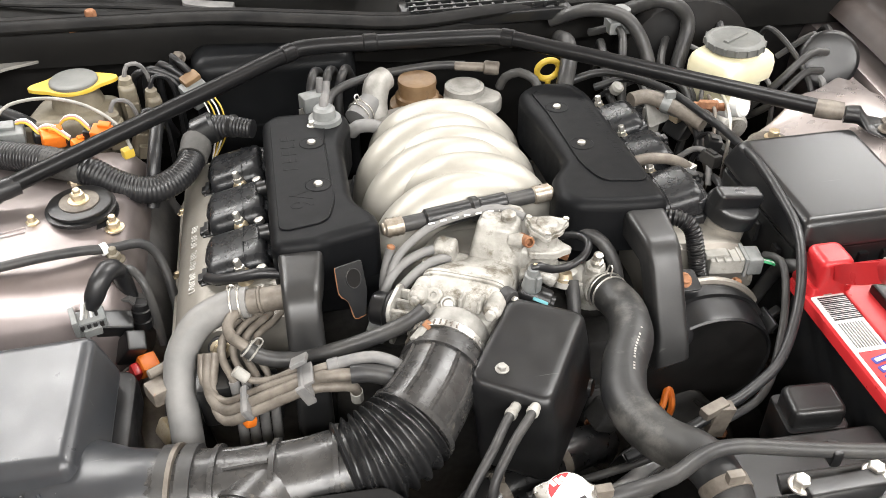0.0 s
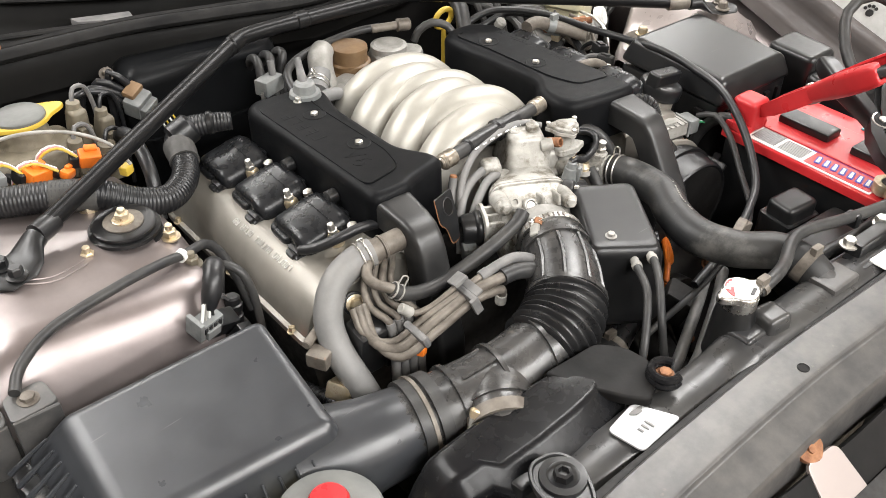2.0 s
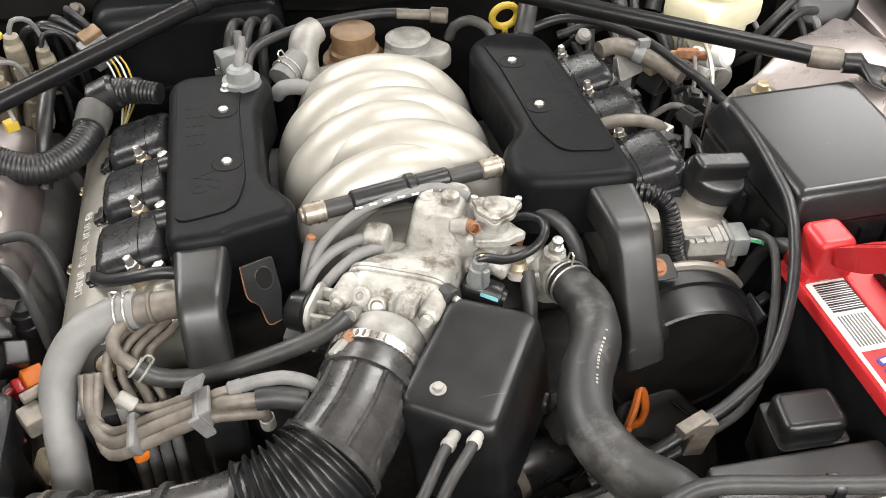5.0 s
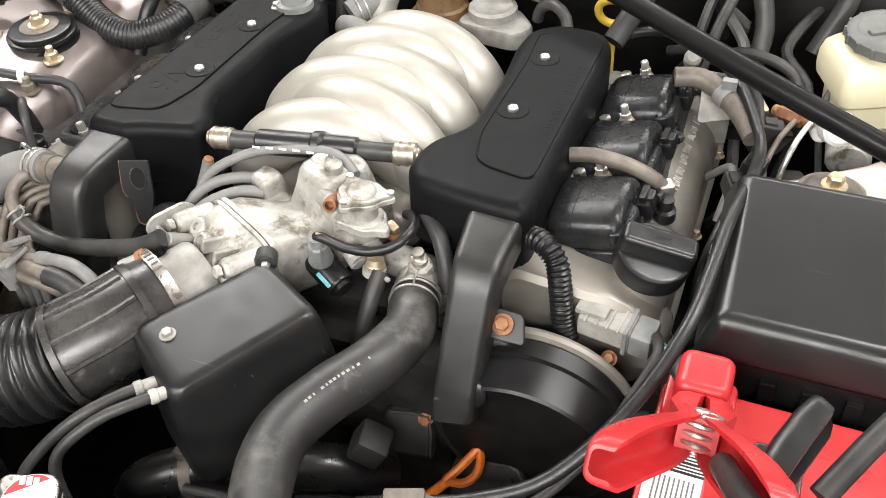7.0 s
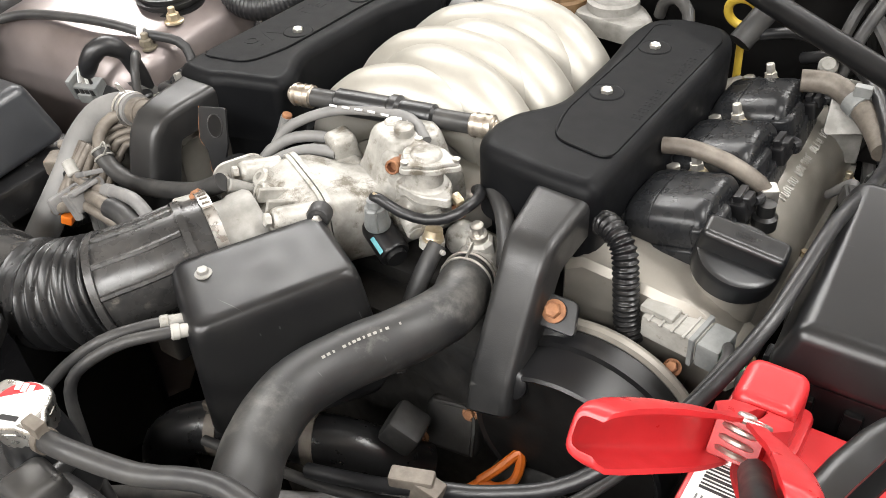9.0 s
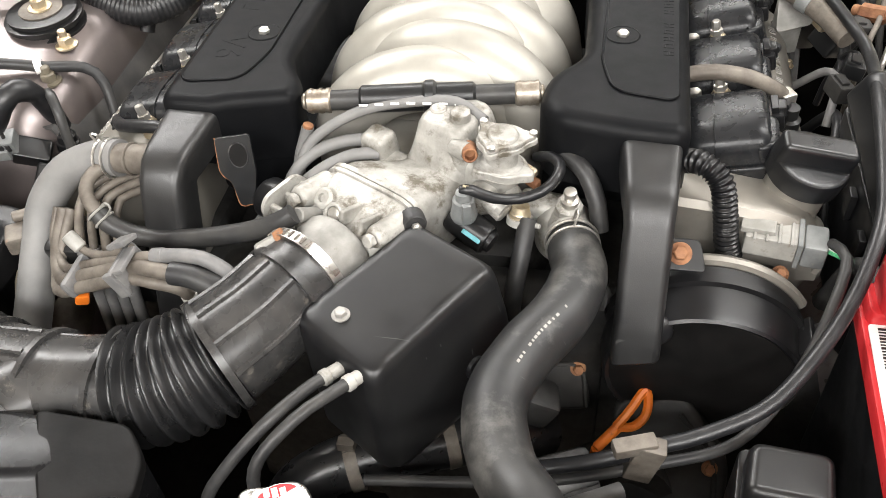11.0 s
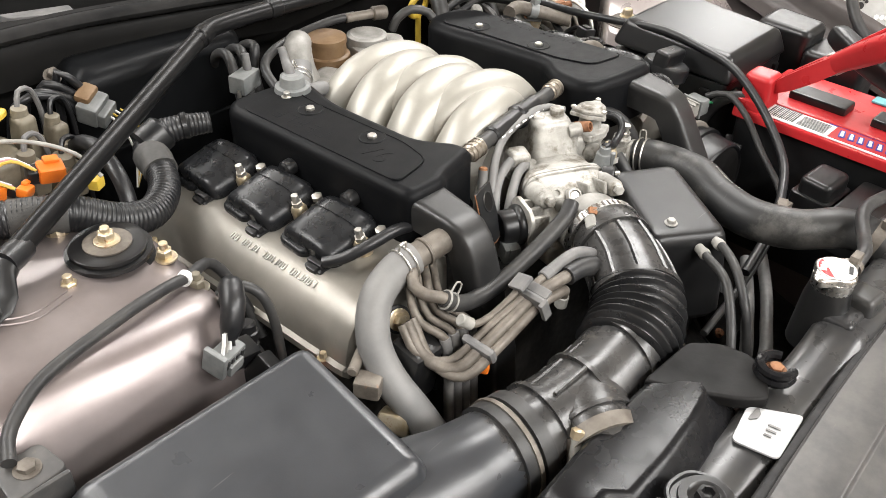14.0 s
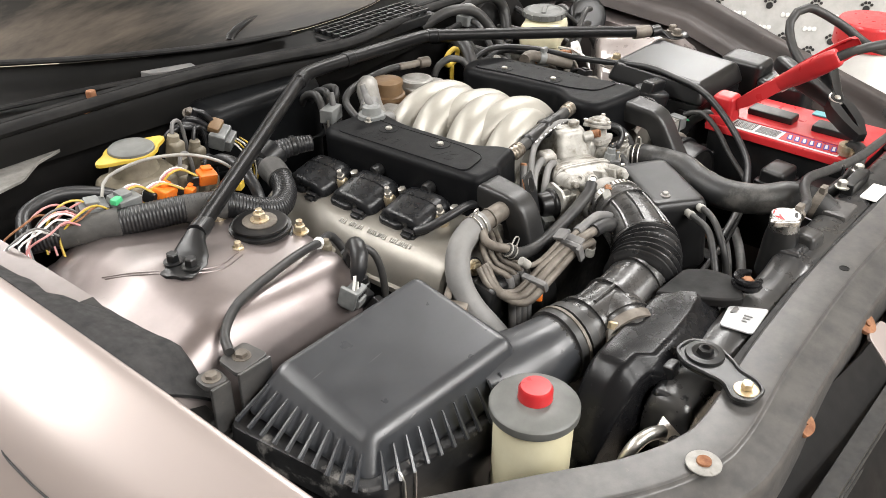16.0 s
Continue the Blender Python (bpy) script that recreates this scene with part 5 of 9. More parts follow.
def air_box():
    t = thing("air_box", (-0.49, 0.60, 0.60), "scuffed black air filter box with a ribbed lid", "air box")
    A, Bq, C, D = (-0.385, 0.670, 0.868), (-0.395, 0.527, 0.853), (-0.575, 0.562, 0.818), (-0.575, 0.690, 0.845)
    base = [(-0.373, 0.690, 0.796), (-0.377, 0.507, 0.784), (-0.600, 0.541, 0.781), (-0.620, 0.707, 0.796)]
    top = [A, Bq, C, D]
    mesh = bmesh.new()
    vb = [mesh.verts.new(p) for p in base]
    vt = [mesh.verts.new(p) for p in top]
    mesh.faces.new(vb)
    mesh.faces.new(vt)
    for i in range(4):
        mesh.faces.new((vb[i], vb[(i + 1) % 4], vt[(i + 1) % 4], vt[i]))
    bmesh.ops.recalc_face_normals(mesh, faces=mesh.faces[:])
    bmesh.ops.bevel(mesh, geom=mesh.edges[:], offset=0.011, segments=4, profile=0.5, affect="EDGES")
    lid = part("lid", mesh, M_AIRBOX, t, "scuffed black lid")
    # ribs down the two outer flanks
    def flank(p0, p1, q0, q1, n, out, depth=0.004):
        for i in range(n):
            f = (i + 0.7) / n
            a = Vector(p0).lerp(Vector(p1), f) + Vector(out) * 0.004
            c = Vector(q0).lerp(Vector(q1), f) + Vector(out) * 0.006
            m = a.lerp(c, 0.34)
            b = B()
            tube(b, [m, m.lerp(c, 0.5) + Vector(out) * depth * 0.8, c + Vector(out) * depth * 1.6], [0.0012, 0.0024, 0.0030], 6, 0.01)
            part("rib", b, M_AIRBOX, lid)
    flank(D, C, base[3], base[2], 10, (-1, 0, 0.3))
    flank(C, Bq, base[2], base[1], 13, (-0.15, -1, 0.2))
    b = B()
    slab(b, [(-0.362, 0.700), (-0.366, 0.496), (-0.608, 0.530), (-0.634, 0.716)], 0, 0.034, bev=0.006, round_by=0.02, m=Matrix.Translation((0, 0, 0.752)))
    part("rim", b, M_WORN, t)
    b = B()
    slab(b, [(-0.372, 0.690), (-0.376, 0.506), (-0.595, 0.540), (-0.618, 0.704)], 0.36, 0.756, bev=0.004, round_by=0.02)
    part("lower_box", b, M_BLACK, t)
    for x, y in ((-0.562, 0.532), (-0.42, 0.508)):
        b = B()
        tube(b, [(x - 0.008, y, 0.792), (x - 0.008, y - 0.010, 0.782), (x - 0.007, y - 0.010, 0.73)], 0.0016, 6, 0.006)
        tube(b, [(x + 0.008, y, 0.792), (x + 0.008, y - 0.010, 0.782), (x + 0.007, y - 0.010, 0.73)], 0.0016, 6, 0.006)
        part("wire_clip", b, M_STEEL, t)


air_box()


def steering_reservoir():
    t = thing("steering_fluid_reservoir", (-0.444, 0.462, 0.60), "milky yellow fluid reservoir with grey lid and red cap", "fluid reservoir")
    c = (-0.444, 0.462)
    b = B()
    lathe(b, (*c, 0.70), (0, 0, 1), [(0, 0.036), (0.004, 0.040), (0.126, 0.0405), (0.130, 0.038)], 40)
    part("bottle", b, M_BOTTLE, t)
    b = B()
    lathe(b, (*c, 0.822), (0, 0, 1), [(0, 0.044), (0.002, 0.0455), (0.010, 0.0455), (0.013, 0.043), (0.0165, 0.030), (0.018, 0.018)], 40)
    part("reservoir_lid", b, M_GREYLID, t, "grey plastic lid")
    b = B()
    lathe(b, (*c, 0.838), (0, 0, 1), [(0, 0.0165), (0.002, 0.0175), (0.013, 0.0172), (0.0165, 0.0150), (0.0168, 0.004)], 32)
    part("cap", b, M_RED, t, "red cap")
    b = B()
    ring_clamp(b, (*c, 0.716), (0, 0, 1), 0.0408, 0.016, False, 0.002)
    box(b, (-0.49, 0.462, 0.70), (0.02, 0.03, 0.03), bev=0.003)
    box(b, (-0.444, 0.462, 0.65), (0.03, 0.03, 0.10), bev=0.003)
    part("holder", b, M_GREYPL, t, "grey holder strap")
    b = B()
    rod(b, (-0.405, 0.455, 0.715), (-0.375, 0.445, 0.722), 0.008)
    part("spigot", b, M_BOTTLE, t)


steering_reservoir()


def shroud():
    """The black inlet box lying between duct and radiator."""
    t = thing("inlet_shroud", (-0.25, 0.42, 0.70), "glossy black plastic inlet shroud bolted to the radiator", "air shroud")
    rings = []
    # back edge, ridge and front edge of the bulged top, from the airbox to the tongue
    for x, yb, yr, yf, zt, dz, zl in ((-0.395, 0.456, 0.434, 0.418, 0.752, 0.010, 0.70), (-0.385, 0.458, 0.430, 0.414, 0.775, 0.012, 0.68), (-0.362, 0.460, 0.424, 0.408, 0.815, 0.014, 0.66), (-0.348, 0.460, 0.420, 0.404, 0.834, 0.016, 0.66),
                                      (-0.335, 0.460, 0.418, 0.403, 0.838, 0.016, 0.66), (-0.318, 0.461, 0.418, 0.402, 0.839, 0.016, 0.66), (-0.306, 0.462, 0.404, 0.388, 0.839, 0.018, 0.66), (-0.26, 0.463, 0.404, 0.385, 0.842, 0.020, 0.66),
                                      (-0.215, 0.463, 0.408, 0.386, 0.843, 0.022, 0.66), (-0.185, 0.463, 0.414, 0.388, 0.842, 0.024, 0.66), (-0.165, 0.463, 0.424, 0.392, 0.839, 0.024, 0.67), (-0.150, 0.462, 0.436, 0.402, 0.834, 0.022, 0.68), (-0.138, 0.460, 0.446, 0.42, 0.826, 0.012, 0.70)):
        r = 0.007
        rings.append([(x, yb, zl), (x, yb, zt - r - 0.004), (x, yb - r * 0.3, zt - r * 0.3 - 0.003), (x, yb - r, zt - 0.002), (x, (yb + yr) / 2, zt), (x, yr + 0.008, zt + 0.0012), (x, yr + 0.003, zt + 0.0006), (x, yr - 0.001, zt - 0.003),
                      (x, yf + 0.004, zt - dz + 0.004), (x, yf + 0.001, zt - dz - 0.001), (x, yf, zt - dz - r), (x, yf, zl)])
    b = B()
    loft(b, rings)
    part("shroud_body", b, M_SHROUD, t, angle=50)
    b = B()
    slab(b, rounded([(-0.205, 0.464), (-0.136, 0.462), (-0.117, 0.440), (-0.112, 0.412), (-0.128, 0.392), (-0.150, 0.378), (-0.166, 0.394), (-0.182, 0.420)], 0.008), 0.831, 0.8415, bev=0.003, seg=3)
    part("fixing_tongue", b, M_FIRE, t)
    b = B()
    arc = [(-0.119 + 0.0135 * math.cos(q), 0.390 + 0.0135 * math.sin(q), 0.849) for q in [0.15 + 0.3 * k for k in range(17)]]
    tube(b, arc, 0.0042, 8, 0.003)
    tube(b, [(x, y, z - 0.007) for x, y, z in arc], 0.0046, 8, 0.003)
    part("spring_clip", b, M_SHROUD, t, "split plastic clip")
    b = B()
    lathe(b, (-0.119, 0.390, 0.838), (0, 0, 1), [(0, 0.011), (0.005, 0.011), (0.006, 0.010), (0.006, 0.003)], 20)
    part("grommet", b, M_RUBBER, t)
    b = B()
    bolt(b, (-0.119, 0.390, 0.844), r=0.006, h=0.004)
    part("fixing_bolt", b, M_RUST, t, "rusty bolt")


shroud()


def radiator():
    t = thing("radiator", (0, 0.375, 0.40), "dusty dark grey radiator tank behind the crossmember", "radiator")
    b = B()
    prof = [(0.026, -0.05), (0.026, -0.016), (0.0245, -0.008), (0.020, -0.003), (0.012, -0.0003), (0.0, 0.0008), (-0.012, -0.001), (-0.020, -0.005), (-0.0245, -0.011), (-0.026, -0.020), (-0.026, -0.05)]
    rings = []
    for x, z in ((-0.335, 0.795), (-0.332, 0.808), (-0.322, 0.815), (-0.27, 0.820), (-0.21, 0.8285), (-0.13, 0.8300), (-0.075, 0.8305), (-0.050, 0.8330), (-0.030, 0.8400), (-0.022, 0.8420), (0.050, 0.8430), (0.058, 0.8370), (0.2, 0.836), (0.42, 0.830), (0.425, 0.81)):
        rings.append([(x, 0.372 + y, z + h) for y, h in prof])
    loft(b, rings)
    part("top_tank", b, M_TANK, t, angle=45)
    b = B()
    box(b, (0.04, 0.375, 0.60), (0.74, 0.022, 0.36), bev=0.002)
    part("core", b, M_DARK, t)
    b = B()
    lathe(b, (-0.004, 0.398, 0.80), (0, 0, 1), [(0, 0.024), (0.05, 0.021), (0.066, 0.018)], 24)
    part("filler_neck", b, M_BLACK, t)
    b = B()
    box(b, (0.022, 0.374, 0.846), (0.036, 0.034, 0.022), rot=(0, 0, -6), bev=0.006, seg=3, top=(0.86, 0.86))
    box(b, (-0.002, 0.384, 0.838), (0.044, 0.040, 0.016), bev=0.005, seg=3)
    part("neck_block", b, M_TANK, t)
    b = B()
    box(b, (-0.205, 0.4015, 0.806), (0.13, 0.004, 0.020), bev=0.001)
    edge = part("slotted_edge", b, M_PALE, t, "pale slotted core edge")
    # small black blocks give the slots their dark depth by colour
    for k in range(12):
        b = B()
        box(b, (-0.262 + 0.0104 * k, 0.4020, 0.8155), (0.0035, 0.0040, 0.003), bev=0)
        part("slot", b, M_PRINT, edge)
    # outlet for the upper hose
    b = B()
    rod(b, (0.138, 0.402, 0.836), (0.137, 0.374, 0.822), 0.019)
    box(b, (0.142, 0.374, 0.832), (0.05, 0.034, 0.02), bev=0.005)
    part("hose_outlet", b, M_BEAM, t)
    return t


rad = radiator()


def radiator_cap(t):
    c = (-0.004, 0.398)
    pts = []
    for k in range(72):
        a = 6.28318 * k / 72
        r = 0.0188 + 0.0082 * max(0, math.cos(2 * (a - 2.9))) ** 3 + 0.0010 * math.cos(4 * (a - 2.9))
        pts.append((c[0] + r * math.cos(a), c[1] + r * math.sin(a)))
    b = B()
    slab(b, pts, 0.8755, 0.883, bev=0.0028, seg=3)
    lathe(b, (*c, 0.855), (0, 0, 1), [(0, 0.0180), (0.021, 0.0185)], 28)
    cap = part("cap", b, M_CHROME, t, "bright metal radiator cap")
    b = B()
    lathe(b, (*c, 0.8828), (0, 0, 1), [(0, 0.0168), (0.0008, 0.0168), (0.0009, 0.004)], 36)
    part("label_disc", b, M_WHITE, cap, "white printed disc")
    b = B()
    half = [(c[0] + 0.0160 * math.cos(a), c[1] + 0.0160 * math.sin(a)) for a in [1.3 + 2.1 * k / 20 for k in range(21)]]
    slab(b, half, 0.8836, 0.8842, bev=0)
    part("red_half", b, M_RED, cap, "red printed half")
    for k in range(3):
        b = B()
        box(b, (c[0] - 0.011 + 0.0046 * k, c[1] + 0.0085 + 0.001 * k, 0.8845), (0.0034, 0.006, 0.0006), rot=(0, 0, 30), bev=0)
        part("print_bar", b, M_WHITE, cap)
    b = B()
    box(b, (c[0] + 0.005, c[1] - 0.0105, 0.8841), (0.012, 0.0036, 0.0006), rot=(0, 0, 20), bev=0)
    part("print_bar", b, M_PRINT, cap)


radiator_cap(rad)
b = B()
slab(b, rounded([(-0.161, 0.391), (-0.138, 0.352), (-0.196, 0.347), (-0.203, 0.383)], 0.006), 0.8310, 0.8328, bev=0.0008)
lab = tagged(part("radiator_label", b, M_PLATE), "glossy grey label plate on the radiator tank", "label")
b = B()
for i in range(3):
    box(b, (-0.168 - 0.006 * i, 0.364, 0.8337), (0.0022, 0.010 - 0.002 * i, 0.0006), rot=(0, 0, 10), bev=0)
part("print_bar", b, M_WIRE, lab)
b = B()
slab(b, [(-0.166 + 0.007 * (1 + 0.35 * math.sin(3 * q)) * math.cos(q), 0.381 + 0.004 * (1 + 0.3 * math.cos(2 * q)) * math.sin(q)) for q in [0.3142 * k for k in range(20)]], 0.8334, 0.8340, bev=0)
part("dirt_mark", b, M_BEAM, lab)


def radiator_bracket():
    t = thing("radiator_bracket", (-0.279, 0.365, 0.82), "black pressed steel radiator bracket with a rusty bolt", "bracket")
    b = B()
    slab(b, rounded([(-0.304, 0.375), (-0.290, 0.392), (-0.264, 0.388), (-0.256, 0.366), (-0.268, 0.340), (-0.280, 0.325), (-0.283, 0.306), (-0.295, 0.293), (-0.318, 0.296), (-0.325, 0.312), (-0.306, 0.330), (-0.306, 0.350)], 0.012), 0.838, 0.844, bev=0.002)
    lathe(b, (-0.278, 0.365, 0.843), (0, 0, 1), [(0, 0.021), (0.004, 0.020), (0.005, 0.014), (0.003, 0.011), (0.003, 0.002)], 28)
    part("plate", b, M_BLACK, t)
    b = B()
    edge = rounded([(-0.304, 0.375), (-0.290, 0.392), (-0.264, 0.388), (-0.256, 0.366), (-0.268, 0.340), (-0.280, 0.325), (-0.283, 0.306), (-0.295, 0.293), (-0.318, 0.296), (-0.325, 0.312), (-0.306, 0.330), (-0.306, 0.350)], 0.012)
    tube(b, [(p[0], p[1], 0.8445) for p in edge] + [(edge[0][0], edge[0][1], 0.8445)], 0.0022, 6, 0.01)
    part("rolled_edge", b, M_BLACK, t)
    b = B()
    lathe(b, (-0.278, 0.365, 0.846), (0, 0, 1), [(0, 0.009), (0.006, 0.008), (0.007, 0.005), (0.003, 0.004)], 6)
    part("pin", b, M_GLOSS, t)
    b = B()
    lathe(b, (-0.303, 0.308, 0.8435), (0, 0, 1), [(0, 0.0125), (0.0015, 0.0125), (0.0020, 0.0105)], 24)
    bolt(b, (-0.303, 0.308, 0.845), r=0.0058, h=0.007, washer=False)
    part("bracket_bolt", b, M_BRASS, t, "corroded pale bolt")
    # lower mount on the tank's end
    b = B()
    box(b, (-0.312, 0.376, 0.795), (0.032, 0.040, 0.040), rot=(0, 0, 8), bev=0.007, seg=3)
    box(b, (-0.296, 0.392, 0.815), (0.022, 0.016, 0.030), rot=(0, 0, 8), bev=0.004)
    part("end_mount", b, M_BLACK, t)
    b = B()
    slab(b, rounded([(-0.022, -0.016), (0.020, -0.020), (0.016, 0.014), (-0.014, 0.018)], 0.005), 0, 0.0028, bev=0.0008, m=pose(-0.334, 0.362, 0.782, 25, -28, 10))
    box(b, (-0.348, 0.354, 0.764), (0.004, 0.026, 0.030), rot=(0, -12, 10), bev=0.0012)
    part("steel_stay", b, M_STEEL, t, "dull steel stay")
    b = B()
    bolt(b, (-0.346, 0.352, 0.776), (-0.4, -0.3, 0.85), r=0.0055, h=0.005)
    part("stay_bolt", b, M_PRINT, t, "dark bolt")
    b = B()
    tube(b, [(-0.392, 0.386, 0.700), (-0.393, 0.385, 0.755), (-0.384, 0.381, 0.778), (-0.366, 0.375, 0.787), (-0.345, 0.368, 0.782)], 0.0072, 12, 0.005)
    part("cooler_pipe", b, M_STEEL, t, "bent alloy pipe")


radiator_bracket()


def resonator():
    t = thing("resonator_box", (0.02, 0.57, 0.70), "black plastic resonator box beside the throttle body", "plastic box")
    # rings from the base up: the shell draws in a little and its shoulders are round
    base = [(-0.042, 0.538), (0.024, 0.496), (0.104, 0.611), (0.022, 0.657)]
    top = [(-0.052, 0.551), (0.017, 0.506), (0.085, 0.613), (0.016, 0.651)]
    rings = []
    for f, z, grow, rad in ((0, 0.742, -0.020, 0.014), (0.04, 0.748, -0.008, 0.014), (0.1, 0.760, 0.0, 0.014), (0.5, 0.812, 0.0, 0.013), (0.90, 0.846, 0.0, 0.012), (0.96, 0.853, -0.0012, 0.012), (0.99, 0.8575, -0.0045, 0.012), (1, 0.8592, -0.009, 0.011), (1, 0.8600, -0.020, 0.010)):
        q = [Vector(p).lerp(Vector(w), f) for p, w in zip(base, top)]
        mid = sum(q, Vector((0, 0))) / 4
        q = [mid + (p - mid) * (1 + grow / (p - mid).length) for p in q]
        rings.append([(p.x, p.y, z + (0.006 * (p.y - 0.552) / 0.09 if z > 0.80 else 0)) for p in rounded(q, rad, 5)])
    b = B()
    loft(b, rings)
    part("box_shell", b, M_SATIN, t, angle=60)
    b = B()
    bolt(b, (-0.016, 0.555, 0.860), r=0.0044, h=0.004)
    part("fixing_bolt", b, M_DULL, t, "bright bolt")
    b = B()
    lathe(b, (0.074, 0.560, 0.812), (0.8, -0.5, 0.1), [(0, 0.009), (0.003, 0.009), (0.004, 0.006)], 16)
    part("plug", b, M_GLOSS, t)


resonator()


def hose(name, pts, r, material, label, seg=14, category="hose", ribs=None, step=0.008):
    """A single hose or loom."""
    b = B()
    tube(b, pts, r, seg, step, ribs)
    ob = part(name, b, material, angle=55 if ribs else 38)
    tagged(ob, label, category)
    return ob


for line in ([(-0.012, 0.521, 0.844), (-0.024, 0.505, 0.847), (-0.043, 0.477, 0.846), (-0.069, 0.452, 0.823), (-0.086, 0.438, 0.793), (-0.085, 0.436, 0.74), (-0.06, 0.44, 0.68)],
             [(0.006, 0.516, 0.848), (-0.006, 0.499, 0.852), (-0.027, 0.475, 0.850), (-0.049, 0.449, 0.828), (-0.046, 0.438, 0.782), (-0.029, 0.429, 0.738), (-0.01, 0.43, 0.68)]):
    h = hose("vacuum_hose", line, 0.0044, M_RUBBER, "thin black rubber hose under the resonator box")
    a, c = Vector(line[0]), Vector(line[1])
    d = (c - a).normalized()
    b = B()
    rod(b, a - d * 0.006, a + d * 0.008, 0.0050)
    rod(b, a + d * 0.006, a + d * 0.013, 0.0058)
    part("end_fitting", b, M_PALE, h, "pale end fitting")


def radiator_hose():
    t = thing("radiator_hose", (0.12, 0.55, 0.81), "thick worn black upper radiator hose with clamps", "hose")
    line = [(0.1305, 0.684, 0.823), (0.1345, 0.668, 0.8265), (0.140, 0.643, 0.826), (0.130, 0.600, 0.831), (0.108, 0.562, 0.830), (0.095, 0.519, 0.831), (0.106, 0.473, 0.834), (0.130, 0.436, 0.842), (0.138, 0.405, 0.838), (0.138, 0.388, 0.830)]
    b = B()
    tube(b, line, [0.019, 0.0205, 0.0215, 0.0218, 0.0218, 0.0218, 0.0216, 0.021, 0.020, 0.020], 30, 0.006, wob=0.02)
    body = part("rubber_hose", b, M_HOSE, t)
    b = B()
    ring_clamp(b, (0.1375, 0.406, 0.838), (0.1, -0.95, -0.25), 0.0203, 0.012, True)
    part("hose_clamp", b, M_PIPE, t, "dull steel clamp")
    b = B()
    spring_clamp(b, (0.1325, 0.676, 0.8255), (0.2, -0.95, 0.15), 0.0207)
    part("spring_clamp", b, M_STEEL, t, "wire spring clamp")
    pts = curve_points(line, 0.002)
    k0 = min(range(len(pts)), key=lambda k: (pts[k][0] - Vector((0.127, 0.595, 0.831))).length)
    for k in range(15):
        p, q = pts[k0 + 2 * k][0], pts[k0 + 2 * k + 1][0]
        d = (q - p).normalized()
        if k in (1, 11):
            continue
        b = B()
        box(b, (0, 0, 0), (0.0024 if k % 3 else 0.0014, 0.0020, 0.0004), bev=0)
        ob = part("print_mark", b, M_PALE, body)
        n = (Vector((0.35, -0.1, 1)) - d * Vector((0.35, -0.1, 1)).dot(d)).normalized()
        ob.data.transform(along_axis(p + n * 0.0222, d, n))


def along_axis(o, x, z):
    y = z.cross(x)
    return Matrix.Translation(o) @ Matrix((x, y, z)).transposed().to_4x4()


radiator_hose()
oh = hose("overflow_hose", [(0.018, 0.392, 0.872), (0.045, 0.392, 0.878), (0.085, 0.405, 0.868), (0.118, 0.420, 0.868), (0.150, 0.424, 0.868), (0.22, 0.415, 0.858), (0.30, 0.405, 0.85), (0.42, 0.40, 0.845)], 0.0068, M_RUBBER, "black overflow hose across the radiator", step=0.01)
b = B()
ring_clamp(b, (0.024, 0.3915, 0.8735), (1, 0.0, 0.25), 0.0070, 0.006, True, 0.001)
part("hose_clip", b, M_PIPE, oh, "small steel hose clip")
b = B()
box(b, (0.235, 0.413, 0.852), (0.010, 0.018, 0.018), rot=(0, 0, -6), bev=0.003)
part("hose_holder", b, M_BLACK, oh, "black plastic holder")
hh = hose("heater_hose", [(-0.240, 0.690, 0.864), (-0.262, 0.692, 0.860), (-0.292, 0.685, 0.848), (-0.312, 0.668, 0.824), (-0.316, 0.645, 0.798), (-0.313, 0.61, 0.772), (-0.311, 0.575, 0.745)], 0.0155, M_GREYHOSE, "grey rubber heater hose bent downwards", 24)
b = B()
rod(b, (-0.200, 0.684, 0.870), (-0.250, 0.691, 0.863), 0.0125)
lathe(b, (-0.226, 0.6875, 0.8665), (-1, 0.1, -0.15), [(0, 0.0125), (0.001, 0.0138), (0.003, 0.0138), (0.004, 0.0125)], 24)
tagged(part("water_pipe", b, M_PIPE), "rusty stub pipe feeding the grey hose", "pipe")
b = B()
spring_clamp(b, (-0.251, 0.691, 0.862), (-1, 0.1, -0.15), 0.0165)
part("spring_clamp", b, M_STEEL, hh, "wire spring clamp")

# the bundle of pipes between duct and engine
ENDS = ([(-0.194, 0.594, 0.850), (-0.180, 0.593, 0.856), (-0.166, 0.593, 0.858)], [(-0.190, 0.588, 0.848), (-0.168, 0.583, 0.854), (-0.146, 0.580, 0.855)], [(-0.192, 0.582, 0.842), (-0.170, 0.579, 0.844), (-0.156, 0.580, 0.841), (-0.149, 0.583, 0.833), (-0.148, 0.585, 0.824)])
pipes = []
for k, r in enumerate((0.0040, 0.0060, 0.0052)):
    dy, dz = -0.0085 * k, 0.004 * (1 - k)
    pipes.append(hose("coolant_pipe", [(-0.290 + 0.006 * k, 0.655, 0.835), (-0.291 + 0.004 * k, 0.636 + dy * 0.6, 0.812 + dz), (-0.272, 0.613 + dy, 0.805 + dz), (-0.238, 0.604 + dy, 0.824 + dz)] + ENDS[k],
                      r, M_PIPE, "dirty tan metal coolant pipe", 14, "pipe"))
b = B()
tube(b, [(-0.170, 0.593, 0.8575), (-0.150, 0.592, 0.862), (-0.130, 0.590, 0.864), (-0.112, 0.586, 0.858), (-0.100, 0.580, 0.850)], 0.0056, 14, 0.006)
